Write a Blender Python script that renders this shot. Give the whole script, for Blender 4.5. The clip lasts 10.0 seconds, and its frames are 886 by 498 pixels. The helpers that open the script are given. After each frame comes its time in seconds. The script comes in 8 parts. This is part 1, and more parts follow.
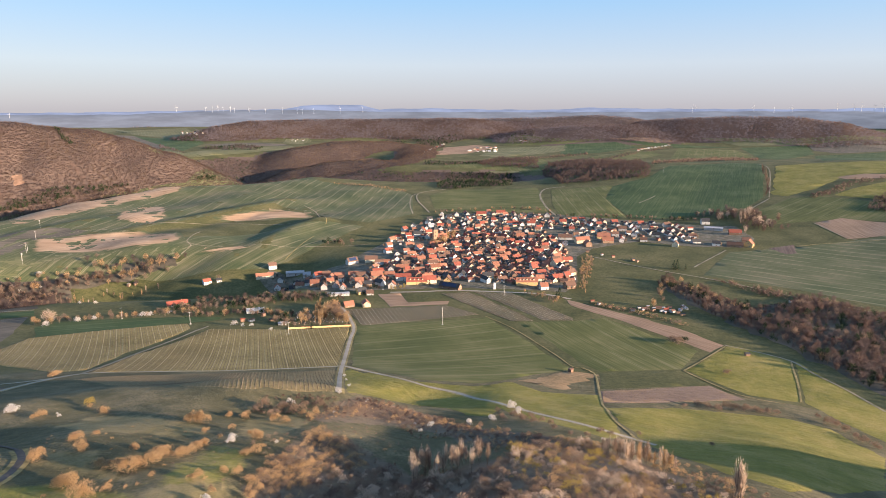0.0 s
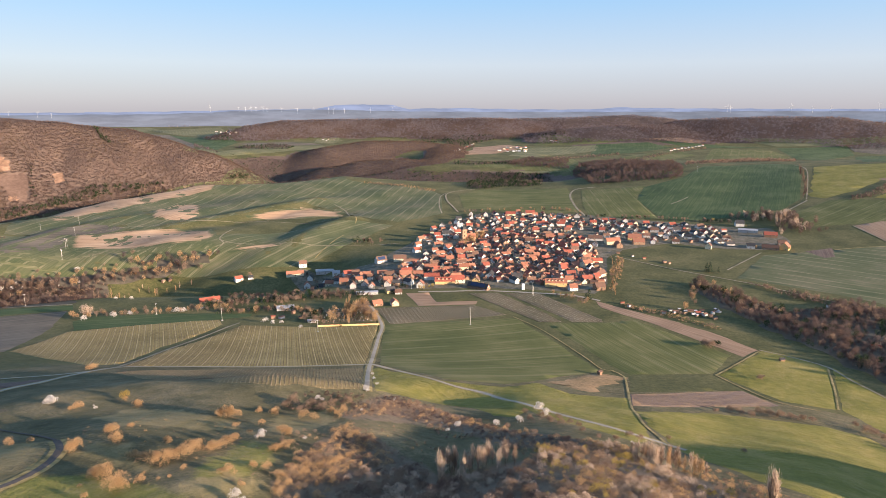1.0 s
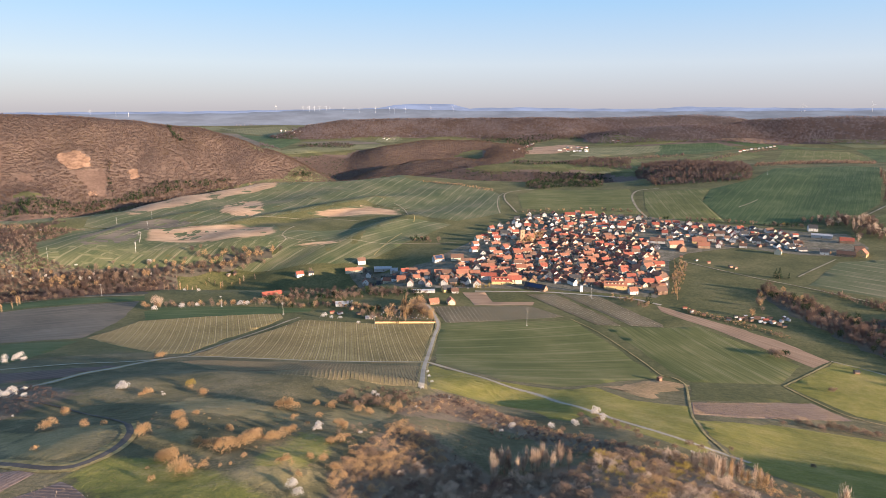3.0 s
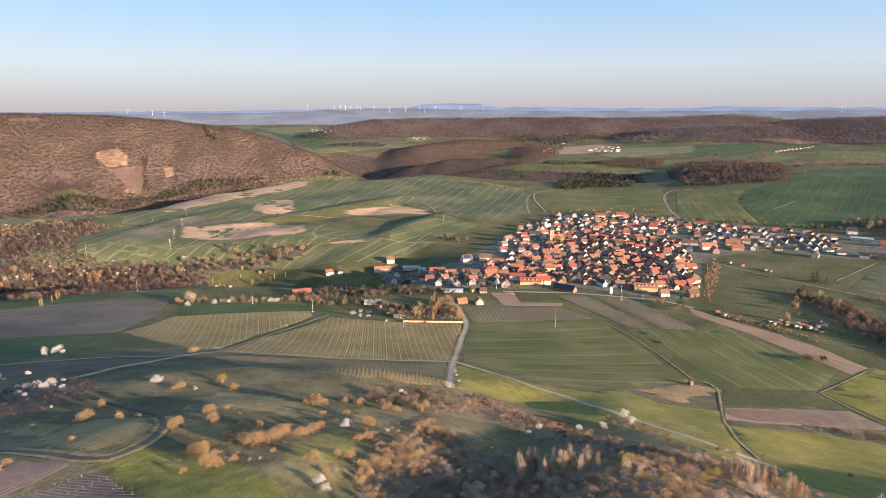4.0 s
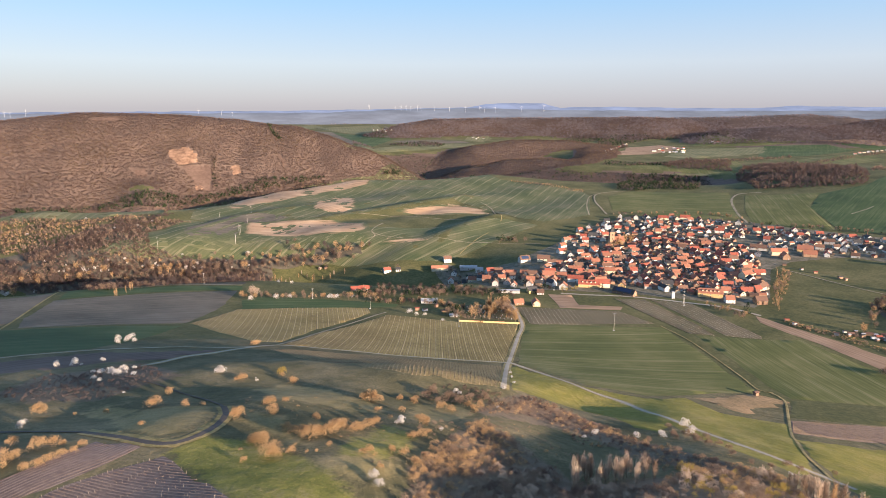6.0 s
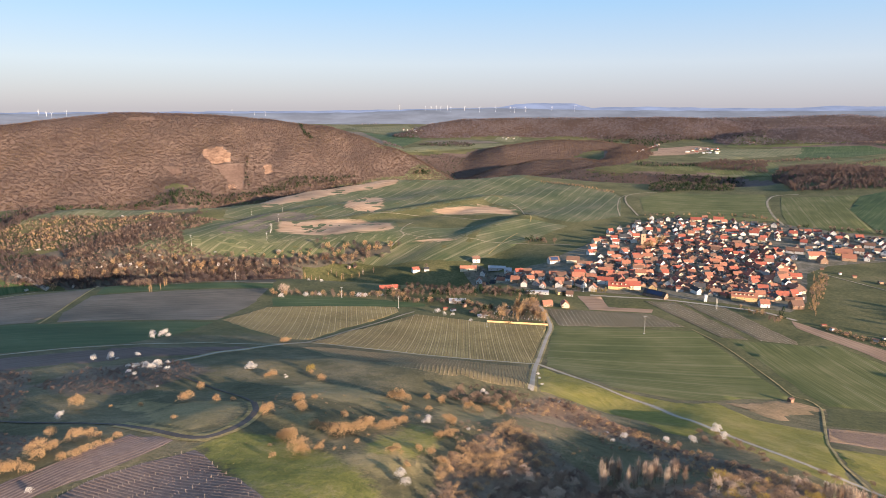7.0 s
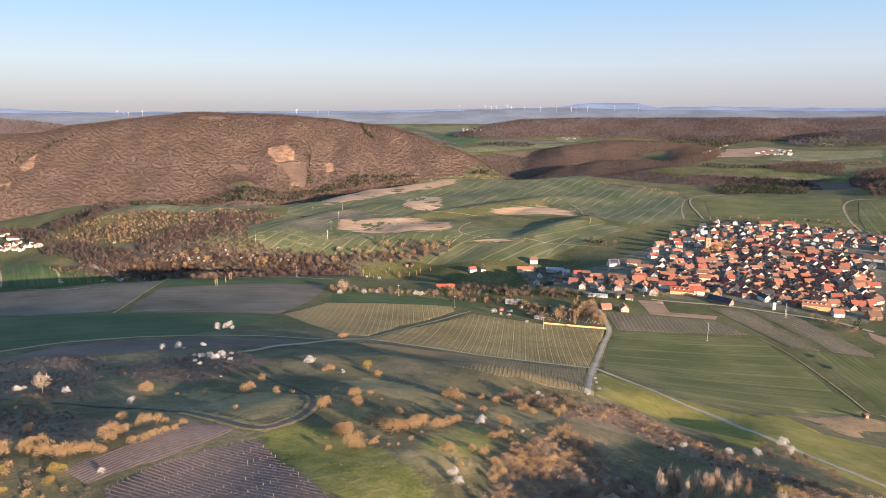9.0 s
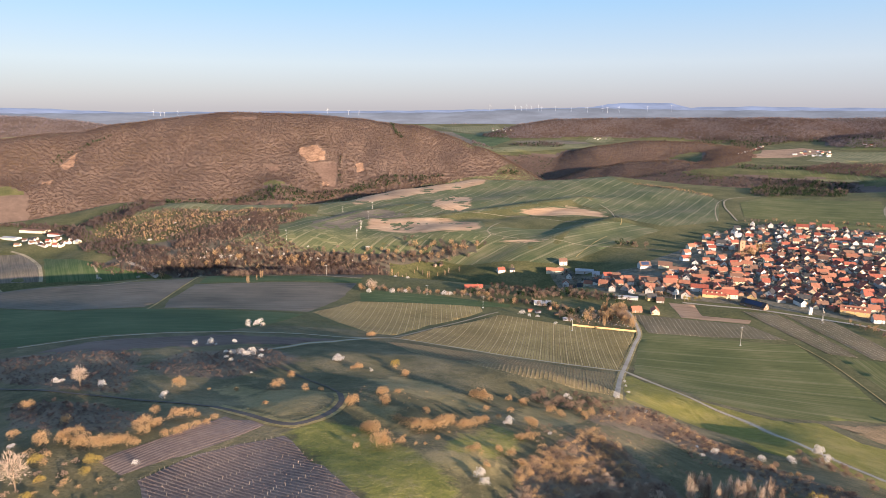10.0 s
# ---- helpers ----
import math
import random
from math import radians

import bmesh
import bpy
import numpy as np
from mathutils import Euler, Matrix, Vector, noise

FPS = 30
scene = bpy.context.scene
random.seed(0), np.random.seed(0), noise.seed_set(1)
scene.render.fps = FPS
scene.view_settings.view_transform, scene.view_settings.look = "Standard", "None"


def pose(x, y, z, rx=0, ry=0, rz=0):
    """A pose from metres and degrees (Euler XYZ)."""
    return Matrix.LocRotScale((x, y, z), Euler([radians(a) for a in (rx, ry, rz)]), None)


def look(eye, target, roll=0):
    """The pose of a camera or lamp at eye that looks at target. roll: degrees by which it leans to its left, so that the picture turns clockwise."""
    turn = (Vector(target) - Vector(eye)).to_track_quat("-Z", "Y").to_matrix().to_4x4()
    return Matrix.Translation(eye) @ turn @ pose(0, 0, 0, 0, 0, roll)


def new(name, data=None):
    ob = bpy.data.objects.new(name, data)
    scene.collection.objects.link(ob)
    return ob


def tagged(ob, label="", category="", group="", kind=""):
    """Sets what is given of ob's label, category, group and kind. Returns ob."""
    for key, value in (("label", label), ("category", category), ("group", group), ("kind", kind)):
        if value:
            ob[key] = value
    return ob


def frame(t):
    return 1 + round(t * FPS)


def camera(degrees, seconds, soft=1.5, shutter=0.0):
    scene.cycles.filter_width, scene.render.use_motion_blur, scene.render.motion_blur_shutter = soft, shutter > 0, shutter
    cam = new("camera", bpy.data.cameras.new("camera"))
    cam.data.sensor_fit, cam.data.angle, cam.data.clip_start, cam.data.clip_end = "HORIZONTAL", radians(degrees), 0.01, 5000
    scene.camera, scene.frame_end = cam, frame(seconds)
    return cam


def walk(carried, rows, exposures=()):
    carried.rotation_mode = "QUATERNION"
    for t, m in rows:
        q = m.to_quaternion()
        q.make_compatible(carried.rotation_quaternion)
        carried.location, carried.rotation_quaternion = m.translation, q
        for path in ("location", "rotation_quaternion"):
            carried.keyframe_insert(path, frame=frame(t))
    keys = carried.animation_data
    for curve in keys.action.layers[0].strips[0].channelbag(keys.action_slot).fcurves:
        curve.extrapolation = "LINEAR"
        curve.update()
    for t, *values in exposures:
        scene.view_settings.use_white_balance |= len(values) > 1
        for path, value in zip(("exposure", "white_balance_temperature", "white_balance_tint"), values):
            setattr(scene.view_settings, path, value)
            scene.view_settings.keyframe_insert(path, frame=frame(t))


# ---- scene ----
# Ground level of the vineyards below the village is 0; the camera hovers 240 m above it and turns on the spot.
EYE = 240.0
BIG = 1.263                               # plan distances below are in units of this many metres where the land is shaped
cam = camera(69.22, 10.0, soft=0.75)
TILT = [(0, -12.22), (1, -12.24), (2, -12.27), (2.5, -12.28), (4, -12.33), (5, -12.35), (7.5, -12.35), (9, -12.37), (10, -12.36)]
walk(cam, [(t, pose(0, 0, EYE, 90 + tilt, 0, 2.617 * t)) for t, tilt in TILT], exposures=[(0, 1.75, 6020, 12), (10, 1.75, 6020, 12)])

# ---- light: a low evening sun from the right and a little behind, and the sky ----
SUN_AZ, SUN_EL = -112.0, 9.6          # degrees; azimuth counted to the left of +y
world = bpy.data.worlds.new("world")
scene.world = world
world.use_nodes = True
wn, wl = world.node_tree.nodes, world.node_tree.links
wn.clear()
sky = wn.new("ShaderNodeTexSky")
sky.sky_type, sky.sun_disc = "NISHITA", False
sky.sun_elevation, sky.sun_rotation = radians(SUN_EL), radians(-SUN_AZ)
sky.air_density, sky.dust_density, sky.ozone_density = 1.0, 0.6, 1.5
bg = wn.new("ShaderNodeBackground")
bg.inputs["Strength"].default_value = 0.115
out = wn.new("ShaderNodeOutputWorld")
# a grey-lilac haze lies all round over the horizon
where = wn.new("ShaderNodeTexCoord")
split = wn.new("ShaderNodeSeparateXYZ")
wl.new(where.outputs["Generated"], split.inputs[0])
haze = wn.new("ShaderNodeValToRGB")
for k, (p, c) in enumerate(((0.0, (0.475, 0.445, 0.47)), (0.065, (0.60, 0.64, 0.685)), (0.16, (0.35, 0.57, 0.785)), (0.4, (0.3, 0.5, 0.75)))):
    el = haze.color_ramp.elements[k] if k < 2 else haze.color_ramp.elements.new(p)
    el.position, el.color = p, (*c, 1)
share_ = wn.new("ShaderNodeValToRGB")
for el, (p, c) in zip(share_.color_ramp.elements, ((0.2, 0.9), (0.5, 0.0))):
    el.position, el.color = p, (c, c, c, 1)
gain = wn.new("ShaderNodeMix")
gain.data_type, gain.blend_type = "RGBA", "MULTIPLY"
gain.inputs[0].default_value = 1.0
gain.inputs[7].default_value = (2.75, 2.75, 2.8, 1)
wl.new(split.outputs[2], haze.inputs[0])
wl.new(split.outputs[2], share_.inputs[0])
wl.new(haze.outputs[0], gain.inputs[6])
blend = wn.new("ShaderNodeMix")
blend.data_type = "RGBA"
wl.new(share_.outputs[0], blend.inputs[0])
wl.new(gain.outputs[2], blend.inputs[7])
wl.new(sky.outputs[0], blend.inputs[6])
wl.new(blend.outputs[2], bg.inputs[0])
wl.new(bg.outputs[0], out.inputs[0])
sun = new("sun", bpy.data.lights.new("sun", "SUN"))
sun.data.energy, sun.data.angle, sun.data.color = 5.0, radians(0.6), (1.0, 0.74, 0.49)
sa, se = radians(SUN_AZ), radians(SUN_EL)
SUN_WAY = Vector((-math.sin(sa) * math.cos(se), math.cos(sa) * math.cos(se), math.sin(se)))
sun.matrix_world = look(SUN_WAY * 900 + Vector((0, 0, 300)), (0, 0, 300))

# ---- materials ----
def srgb(h):
    """A linear colour from a hex string."""
    c = [int(h[i:i + 2], 16) / 255 for i in (0, 2, 4)]
    return tuple(v / 12.92 if v < 0.04045 else ((v + 0.055) / 1.055) ** 2.4 for v in c) + (1.0,)


class Nodes:
    """A small helper that wires a node material."""
    def __init__(self, name, rough=0.9, metal=0.0):
        self.mat = bpy.data.materials.new(name)
        self.mat.use_nodes = True
        self.n, self.l = self.mat.node_tree.nodes, self.mat.node_tree.links
        self.b = self.n["Principled BSDF"]
        self.b.inputs["Roughness"].default_value = rough
        self.b.inputs["Metallic"].default_value = metal
        self.b.inputs["Specular IOR Level"].default_value = 0.25
        self.geo = self.n.new("ShaderNodeNewGeometry")
        self.obj = self.n.new("ShaderNodeObjectInfo")
        self.uv = self.n.new("ShaderNodeTexCoord")

    def set(self, socket, v):
        if isinstance(v, bpy.types.NodeSocket):
            self.l.new(v, socket)
        else:
            socket.default_value = (*v, 1.0) if isinstance(v, tuple) and len(v) == 3 else v

    def noise(self, scale, detail=3.0, rough=0.55, where=None, stretch=None):
        t = self.n.new("ShaderNodeTexNoise")
        src = where or self.geo.outputs["Position"]
        if stretch:
            m = self.n.new("ShaderNodeMapping")
            m.inputs["Scale"].default_value = stretch
            self.l.new(src, m.inputs[0])
            src = m.outputs[0]
        self.l.new(src, t.inputs["Vector"])
        t.inputs["Scale"].default_value, t.inputs["Detail"].default_value, t.inputs["Roughness"].default_value = scale, detail, rough
        return t.outputs["Fac"]

    def ramp(self, fac, stops):
        r = self.n.new("ShaderNodeValToRGB")
        self.l.new(fac, r.inputs[0])
        e = r.color_ramp.elements
        while len(e) < len(stops):
            e.new(0.5)
        for el, (p, c) in zip(e, stops):
            el.position = p
            el.color = c if len(c) == 4 else (*c, 1)
        return r.outputs[0]

    def math(self, op, a, b=0.0, c=0.0, clamp=False):
        m = self.n.new("ShaderNodeMath")
        m.operation, m.use_clamp = op, clamp
        for s, v in zip(m.inputs, (a, b, c)):
            self.set(s, v)
        return m.outputs[0]

    def step(self, v, lo, hi):
        m = self.n.new("ShaderNodeMapRange")
        m.interpolation_type = "SMOOTHSTEP"
        self.set(m.inputs[0], v)
        m.inputs[1].default_value, m.inputs[2].default_value = lo, hi
        return m.outputs[0]

    def mix(self, fac, a, b, kind="MIX"):
        m = self.n.new("ShaderNodeMix")
        m.data_type, m.blend_type = "RGBA", kind
        self.set(m.inputs[0], fac)
        self.set(m.inputs[6], a)
        self.set(m.inputs[7], b)
        return m.outputs[2]

    def axes(self):
        s = self.n.new("ShaderNodeSeparateXYZ")
        self.l.new(self.uv.outputs["UV"], s.inputs[0])
        return s.outputs[0], s.outputs[1]

    def bump(self, h, strength=0.4, dist=0.1):
        b = self.n.new("ShaderNodeBump")
        b.inputs["Strength"].default_value, b.inputs["Distance"].default_value = strength, dist
        self.set(b.inputs["Height"], h)
        self.l.new(b.outputs[0], self.b.inputs["Normal"])

    def done(self, colour):
        self.set(self.b.inputs["Base Color"], colour)
        return self.mat


def earth_like(name, dark, mid, light, big=0.012, small=0.25, rough=0.95, bump=0.5):
    """Grass, soil, litter: three tones mixed by a broad and a fine noise, with relief."""
    k = Nodes(name, rough)
    a, b = k.noise(big, 4), k.noise(small, 5, 0.65)
    f = k.math("ADD", k.math("MULTIPLY", a, 0.55), k.math("MULTIPLY", b, 0.5))
    c = k.ramp(f, [(0.36, dark), (0.5, mid), (0.66, light)])
    k.bump(b, bump, 0.6)
    return k.done(c)


def crop(name, dark, mid, light, tram, gap=18.0, worn=0.5):
    """Sown field: fine drill lines, pairs of wheel tracks every gap metres along u, thin bare patches."""
    k = Nodes(name, 0.9)
    u, v = k.axes()
    a = k.noise(0.014, 4)
    b = k.noise(1.0, 4, 0.6, k.uv.outputs["UV"], (0.012, 0.35, 1))
    f = k.math("ADD", k.math("MULTIPLY", a, 0.5), k.math("MULTIPLY", b, 0.55))
    c = k.ramp(f, [(0.38, dark), (0.52, mid), (0.68, light)])
    w = k.math("PINGPONG", k.math("ADD", v, k.math("MULTIPLY", k.noise(0.02, 1), 1.0)), gap / 2)
    near = k.math("ABSOLUTE", k.math("SUBTRACT", w, 1.1))
    line = k.math("SUBTRACT", 1.0, k.step(near, 0.45, 1.05))
    line = k.math("MULTIPLY", line, k.step(k.noise(0.012, 3), 0.36, 0.54))
    c = k.mix(k.math("MULTIPLY", line, worn), c, tram)
    k.bump(k.noise(0.6, 4), 0.4, 0.3)
    return k.done(c)


def slope_grass(name, dark, mid, light, dry, dryness=0.5):
    """Unmown slope: mottled turf with grazing steps along the contours and patches of dry stalks."""
    k = Nodes(name, 0.95)
    z = k.n.new("ShaderNodeSeparateXYZ")
    k.l.new(k.geo.outputs["Position"], z.inputs[0])
    broad, mid_, fine = k.noise(0.022, 4, 0.6), k.noise(0.13, 5, 0.7), k.noise(0.9, 4, 0.7)
    f = k.math("ADD", k.math("MULTIPLY", broad, 0.5), k.math("ADD", k.math("MULTIPLY", mid_, 0.36), k.math("MULTIPLY", fine, 0.2)))
    c = k.ramp(f, [(0.38, dark), (0.53, mid), (0.7, light)])
    step = k.math("PINGPONG", k.math("ADD", z.outputs[2], k.math("MULTIPLY", k.noise(0.05, 3), 5.0)), 0.8)
    d = k.math("ADD", k.math("MULTIPLY", k.noise(0.045, 5, 0.7), 1.0), k.math("MULTIPLY", step, 0.12))
    d = k.math("MULTIPLY", k.step(d, 0.5, 0.72), k.step(fine, 0.35, 0.6))
    c = k.mix(k.math("MULTIPLY", d, dryness), c, dry)
    k.bump(k.math("ADD", k.math("MULTIPLY", mid_, 1.2), k.math("ADD", k.math("MULTIPLY", fine, 0.35), k.math("MULTIPLY", step, 0.25))), 0.75, 0.9)
    return k.done(c)


def near_land(name):
    """The near slope: rough turf, turning lime green, dry, brown or reddish where the weights say so."""
    k = Nodes(name, 0.95)
    z = k.n.new("ShaderNodeSeparateXYZ")
    k.l.new(k.geo.outputs["Position"], z.inputs[0])
    broad, mid_, fine = k.noise(0.022, 4, 0.6), k.noise(0.13, 5, 0.7), k.noise(0.9, 4, 0.7)
    f = k.math("ADD", k.math("MULTIPLY", broad, 0.5), k.math("ADD", k.math("MULTIPLY", mid_, 0.36), k.math("MULTIPLY", fine, 0.2)))
    c = k.ramp(f, [(0.38, (0.056, 0.054, 0.026)), (0.53, (0.11, 0.097, 0.049)), (0.7, (0.195, 0.157, 0.09))])
    tones = {"lime": ((0.078, 0.09, 0.019), (0.172, 0.167, 0.036), (0.3, 0.25, 0.07)), "dry": ((0.12, 0.1, 0.042), (0.235, 0.185, 0.085), (0.36, 0.265, 0.135)),
             "brown": ((0.09, 0.068, 0.048), (0.155, 0.115, 0.082), (0.235, 0.172, 0.122)), "red": ((0.13, 0.085, 0.052), (0.23, 0.145, 0.09), (0.34, 0.21, 0.13))}
    for key, (a, b, d) in tones.items():
        at = k.n.new("ShaderNodeAttribute")
        at.attribute_name = key
        w = k.step(k.math("ADD", at.outputs["Fac"], k.math("MULTIPLY", k.math("SUBTRACT", mid_, 0.5), 1.5)), 0.3, 0.75)
        c = k.mix(k.math("MULTIPLY", w, 0.9), c, k.ramp(f, [(0.38, a), (0.52, b), (0.68, d)]))
    step = k.math("PINGPONG", k.math("ADD", z.outputs[2], k.math("MULTIPLY", k.noise(0.05, 3), 5.0)), 0.8)
    d = k.math("ADD", k.noise(0.045, 5, 0.7), k.math("MULTIPLY", step, 0.12))
    d = k.math("MULTIPLY", k.step(d, 0.5, 0.72), k.step(fine, 0.35, 0.6))
    c = k.mix(k.math("MULTIPLY", d, 0.45), c, (0.29, 0.22, 0.125))
    k.bump(k.math("ADD", k.math("MULTIPLY", mid_, 1.0), k.math("ADD", k.math("MULTIPLY", fine, 0.35), k.math("MULTIPLY", step, 0.25))), 0.7, 0.9)
    return k.done(c)


def soft_soil(name, crop_tones, soil_tones):
    """Bare soil that thins out into the crop round it, torn along the drill lines."""
    k = Nodes(name, 0.92)
    at = k.n.new("ShaderNodeAttribute")
    at.attribute_name = "inset"
    b = k.noise(1.0, 5, 0.65, k.uv.outputs["UV"], (0.012, 0.12, 1))
    a = k.noise(0.02, 4)
    f = k.math("ADD", k.math("MULTIPLY", a, 0.5), k.math("MULTIPLY", b, 0.55))
    green = k.ramp(f, [(0.38, crop_tones[0]), (0.52, crop_tones[1]), (0.68, crop_tones[2])])
    brown = k.ramp(f, [(0.38, soil_tones[0]), (0.52, soil_tones[1]), (0.68, soil_tones[2])])
    m = k.step(k.math("ADD", at.outputs["Fac"], k.math("MULTIPLY", k.math("SUBTRACT", b, 0.5), 2.2)), 0.2, 0.85)
    k.bump(k.noise(0.6, 4), 0.4, 0.3)
    return k.done(k.mix(m, green, brown))


M = {}
M["meadow"] = earth_like("meadow_grass", (0.045, 0.05, 0.018), (0.083, 0.083, 0.03), (0.145, 0.125, 0.055), 0.018, 0.25)
M["litter"] = earth_like("leaf_litter", (0.085, 0.06, 0.048), (0.12, 0.083, 0.066), (0.16, 0.112, 0.088), 0.008, 0.05)
M["crop_green"] = crop("green_crop", (0.062, 0.076, 0.019), (0.104, 0.108, 0.032), (0.185, 0.165, 0.07), (0.29, 0.25, 0.14), 30, 0.3)
M["crop_deep"] = crop("deep_green_crop", (0.03, 0.055, 0.017), (0.052, 0.082, 0.026), (0.10, 0.12, 0.05), (0.16, 0.16, 0.085), 21, 0.22)
M["crop_pale"] = crop("pale_green_crop", (0.085, 0.09, 0.038), (0.13, 0.13, 0.06), (0.21, 0.19, 0.10), (0.26, 0.23, 0.14), 18, 0.6)
M["fallow"] = crop("fallow", (0.07, 0.06, 0.045), (0.12, 0.10, 0.075), (0.19, 0.155, 0.12), (0.2, 0.17, 0.13), 15, 0.3)
M["soil"] = crop("bare_pinkish_soil", (0.19, 0.12, 0.075), (0.28, 0.18, 0.115), (0.37, 0.245, 0.16), (0.36, 0.25, 0.17), 12, 0.4)
M["dark_soil"] = crop("dark_soil", (0.075, 0.05, 0.042), (0.125, 0.085, 0.07), (0.19, 0.135, 0.11), (0.2, 0.15, 0.12), 9, 0.3)
M["asphalt"] = earth_like("pale_worn_asphalt", (0.24, 0.2, 0.16), (0.33, 0.285, 0.23), (0.41, 0.36, 0.29), 0.05, 0.8, 0.85, 0.2)
M["track"] = earth_like("gravel_track", (0.16, 0.14, 0.085), (0.25, 0.21, 0.14), (0.36, 0.30, 0.21), 0.05, 0.5)
M["dark_track"] = earth_like("dark_asphalt_track", (0.055, 0.046, 0.042), (0.085, 0.072, 0.064), (0.13, 0.11, 0.098), 0.05, 0.5, 0.85, 0.2)


def vine_ground(name, dark, mid, light, strip, gap):
    """Vineyard floor: worked strips between the rows along u."""
    k = Nodes(name, 0.95)
    u, v = k.axes()
    f = k.math("ADD", k.math("MULTIPLY", k.noise(0.02, 4), 0.5), k.math("MULTIPLY", k.noise(0.4, 5, 0.65), 0.5))
    c = k.ramp(f, [(0.38, dark), (0.5, mid), (0.64, light)])
    w = k.math("PINGPONG", v, gap)
    line = k.math("SUBTRACT", 1.0, k.step(w, 0.14, 0.45))
    line = k.math("MULTIPLY", line, k.step(k.noise(0.15, 3), 0.3, 0.55))
    k.bump(k.noise(0.8, 4), 0.5, 0.4)
    return k.done(k.mix(k.math("MULTIPLY", line, 0.8), c, strip))


def varied(name, dark, light, rough=0.9, spread=0.5, fine=2.0, bump=0.3, metal=0.0, island=False, thin=0.0):
    """Two tones mixed by each object's (or each piece's) chance and a fine noise."""
    k = Nodes(name, rough, metal)
    chance = k.geo.outputs["Random Per Island"] if island else k.obj.outputs["Random"]
    n = k.noise(fine, 4, 0.6)
    f = k.math("ADD", k.math("MULTIPLY", chance, spread), k.math("MULTIPLY", n, 1.0 - spread))
    if bump:
        k.bump(n, bump, 0.05)
    c = k.mix(f, dark, light)
    if thin:                                             # fine twigs let light through
        k.set(k.b.inputs["Base Color"], c)
        t, m = k.n.new("ShaderNodeBsdfTranslucent"), k.n.new("ShaderNodeMixShader")
        k.set(t.inputs["Color"], c)
        m.inputs[0].default_value = thin
        k.l.new(k.b.outputs[0], m.inputs[1])
        k.l.new(t.outputs[0], m.inputs[2])
        k.l.new(m.outputs[0], k.n["Material Output"].inputs["Surface"])
        return k.mat
    return k.done(c)


def roof_tiles(name, dark, light):
    """Rows of clay tiles along u, weathered."""
    k = Nodes(name, 0.8)
    u, v = k.axes()
    w = k.math("PINGPONG", v, 0.2)
    n = k.noise(0.7, 5, 0.65)
    f = k.math("ADD", k.math("MULTIPLY", k.obj.outputs["Random"], 0.55), k.math("MULTIPLY", n, 0.45))
    c = k.mix(f, dark, light)
    c = k.mix(k.math("MULTIPLY", k.step(k.noise(0.35, 4), 0.5, 0.75), 0.35), c, (0.07, 0.06, 0.05))
    k.bump(k.math("ADD", w, k.math("MULTIPLY", n, 0.1)), 0.7, 0.1)
    return k.done(c)


M["vine_floor"] = vine_ground("vineyard_floor", (0.2, 0.146, 0.05), (0.295, 0.213, 0.078), (0.39, 0.285, 0.115), (0.58, 0.44, 0.24), 2.8)
M["vine_brown"] = vine_ground("brown_vineyard_floor", (0.125, 0.105, 0.055), (0.185, 0.145, 0.082), (0.25, 0.19, 0.115), (0.62, 0.5, 0.35), 2.4)
M["vine_wood"] = varied("vine_wood", (0.14, 0.10, 0.065), (0.25, 0.18, 0.12), 0.95, 0.3, 0.5)
M["post"] = varied("grey_wooden_post", (0.2, 0.165, 0.13), (0.32, 0.27, 0.21), 0.9)
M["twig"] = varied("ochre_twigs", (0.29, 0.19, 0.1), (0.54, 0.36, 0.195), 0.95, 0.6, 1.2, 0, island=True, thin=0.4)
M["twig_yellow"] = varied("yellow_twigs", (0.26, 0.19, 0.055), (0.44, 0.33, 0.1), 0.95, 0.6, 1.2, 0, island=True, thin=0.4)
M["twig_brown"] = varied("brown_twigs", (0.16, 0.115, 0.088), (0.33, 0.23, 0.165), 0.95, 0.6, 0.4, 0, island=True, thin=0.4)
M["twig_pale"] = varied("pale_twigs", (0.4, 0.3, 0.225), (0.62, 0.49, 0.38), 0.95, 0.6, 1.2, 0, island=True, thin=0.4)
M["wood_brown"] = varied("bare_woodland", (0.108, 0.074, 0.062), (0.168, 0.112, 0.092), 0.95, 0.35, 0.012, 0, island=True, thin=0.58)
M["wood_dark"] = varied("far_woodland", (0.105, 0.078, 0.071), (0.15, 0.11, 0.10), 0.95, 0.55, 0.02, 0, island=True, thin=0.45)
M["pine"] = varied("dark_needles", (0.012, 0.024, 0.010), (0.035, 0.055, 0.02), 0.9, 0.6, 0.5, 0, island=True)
M["blossom"] = varied("white_blossom", (0.45, 0.41, 0.37), (0.74, 0.7, 0.66), 0.9, 0.6, 1.0, 0, island=True, thin=0.4)
M["bark"] = varied("grey_brown_bark", (0.12, 0.09, 0.065), (0.24, 0.18, 0.13), 0.95)
M["tuft"] = varied("dry_grass_tufts", (0.14, 0.12, 0.05), (0.27, 0.22, 0.105), 0.95, 0.6, 0.6, 0, island=True)
M["wall_w"] = varied("white_render", (0.44, 0.42, 0.39), (0.68, 0.66, 0.63), 0.9, 0.7, 0.5, 0.15)
M["wall_c"] = varied("cream_render", (0.52, 0.42, 0.28), (0.72, 0.63, 0.47), 0.9, 0.7, 0.5, 0.15)
M["wall_g"] = varied("grey_render", (0.32, 0.30, 0.29), (0.5, 0.48, 0.46), 0.9, 0.7, 0.5, 0.15)
M["wall_b"] = varied("old_brick_and_timber", (0.19, 0.115, 0.08), (0.36, 0.24, 0.16), 0.9, 0.6, 1.5, 0.3)
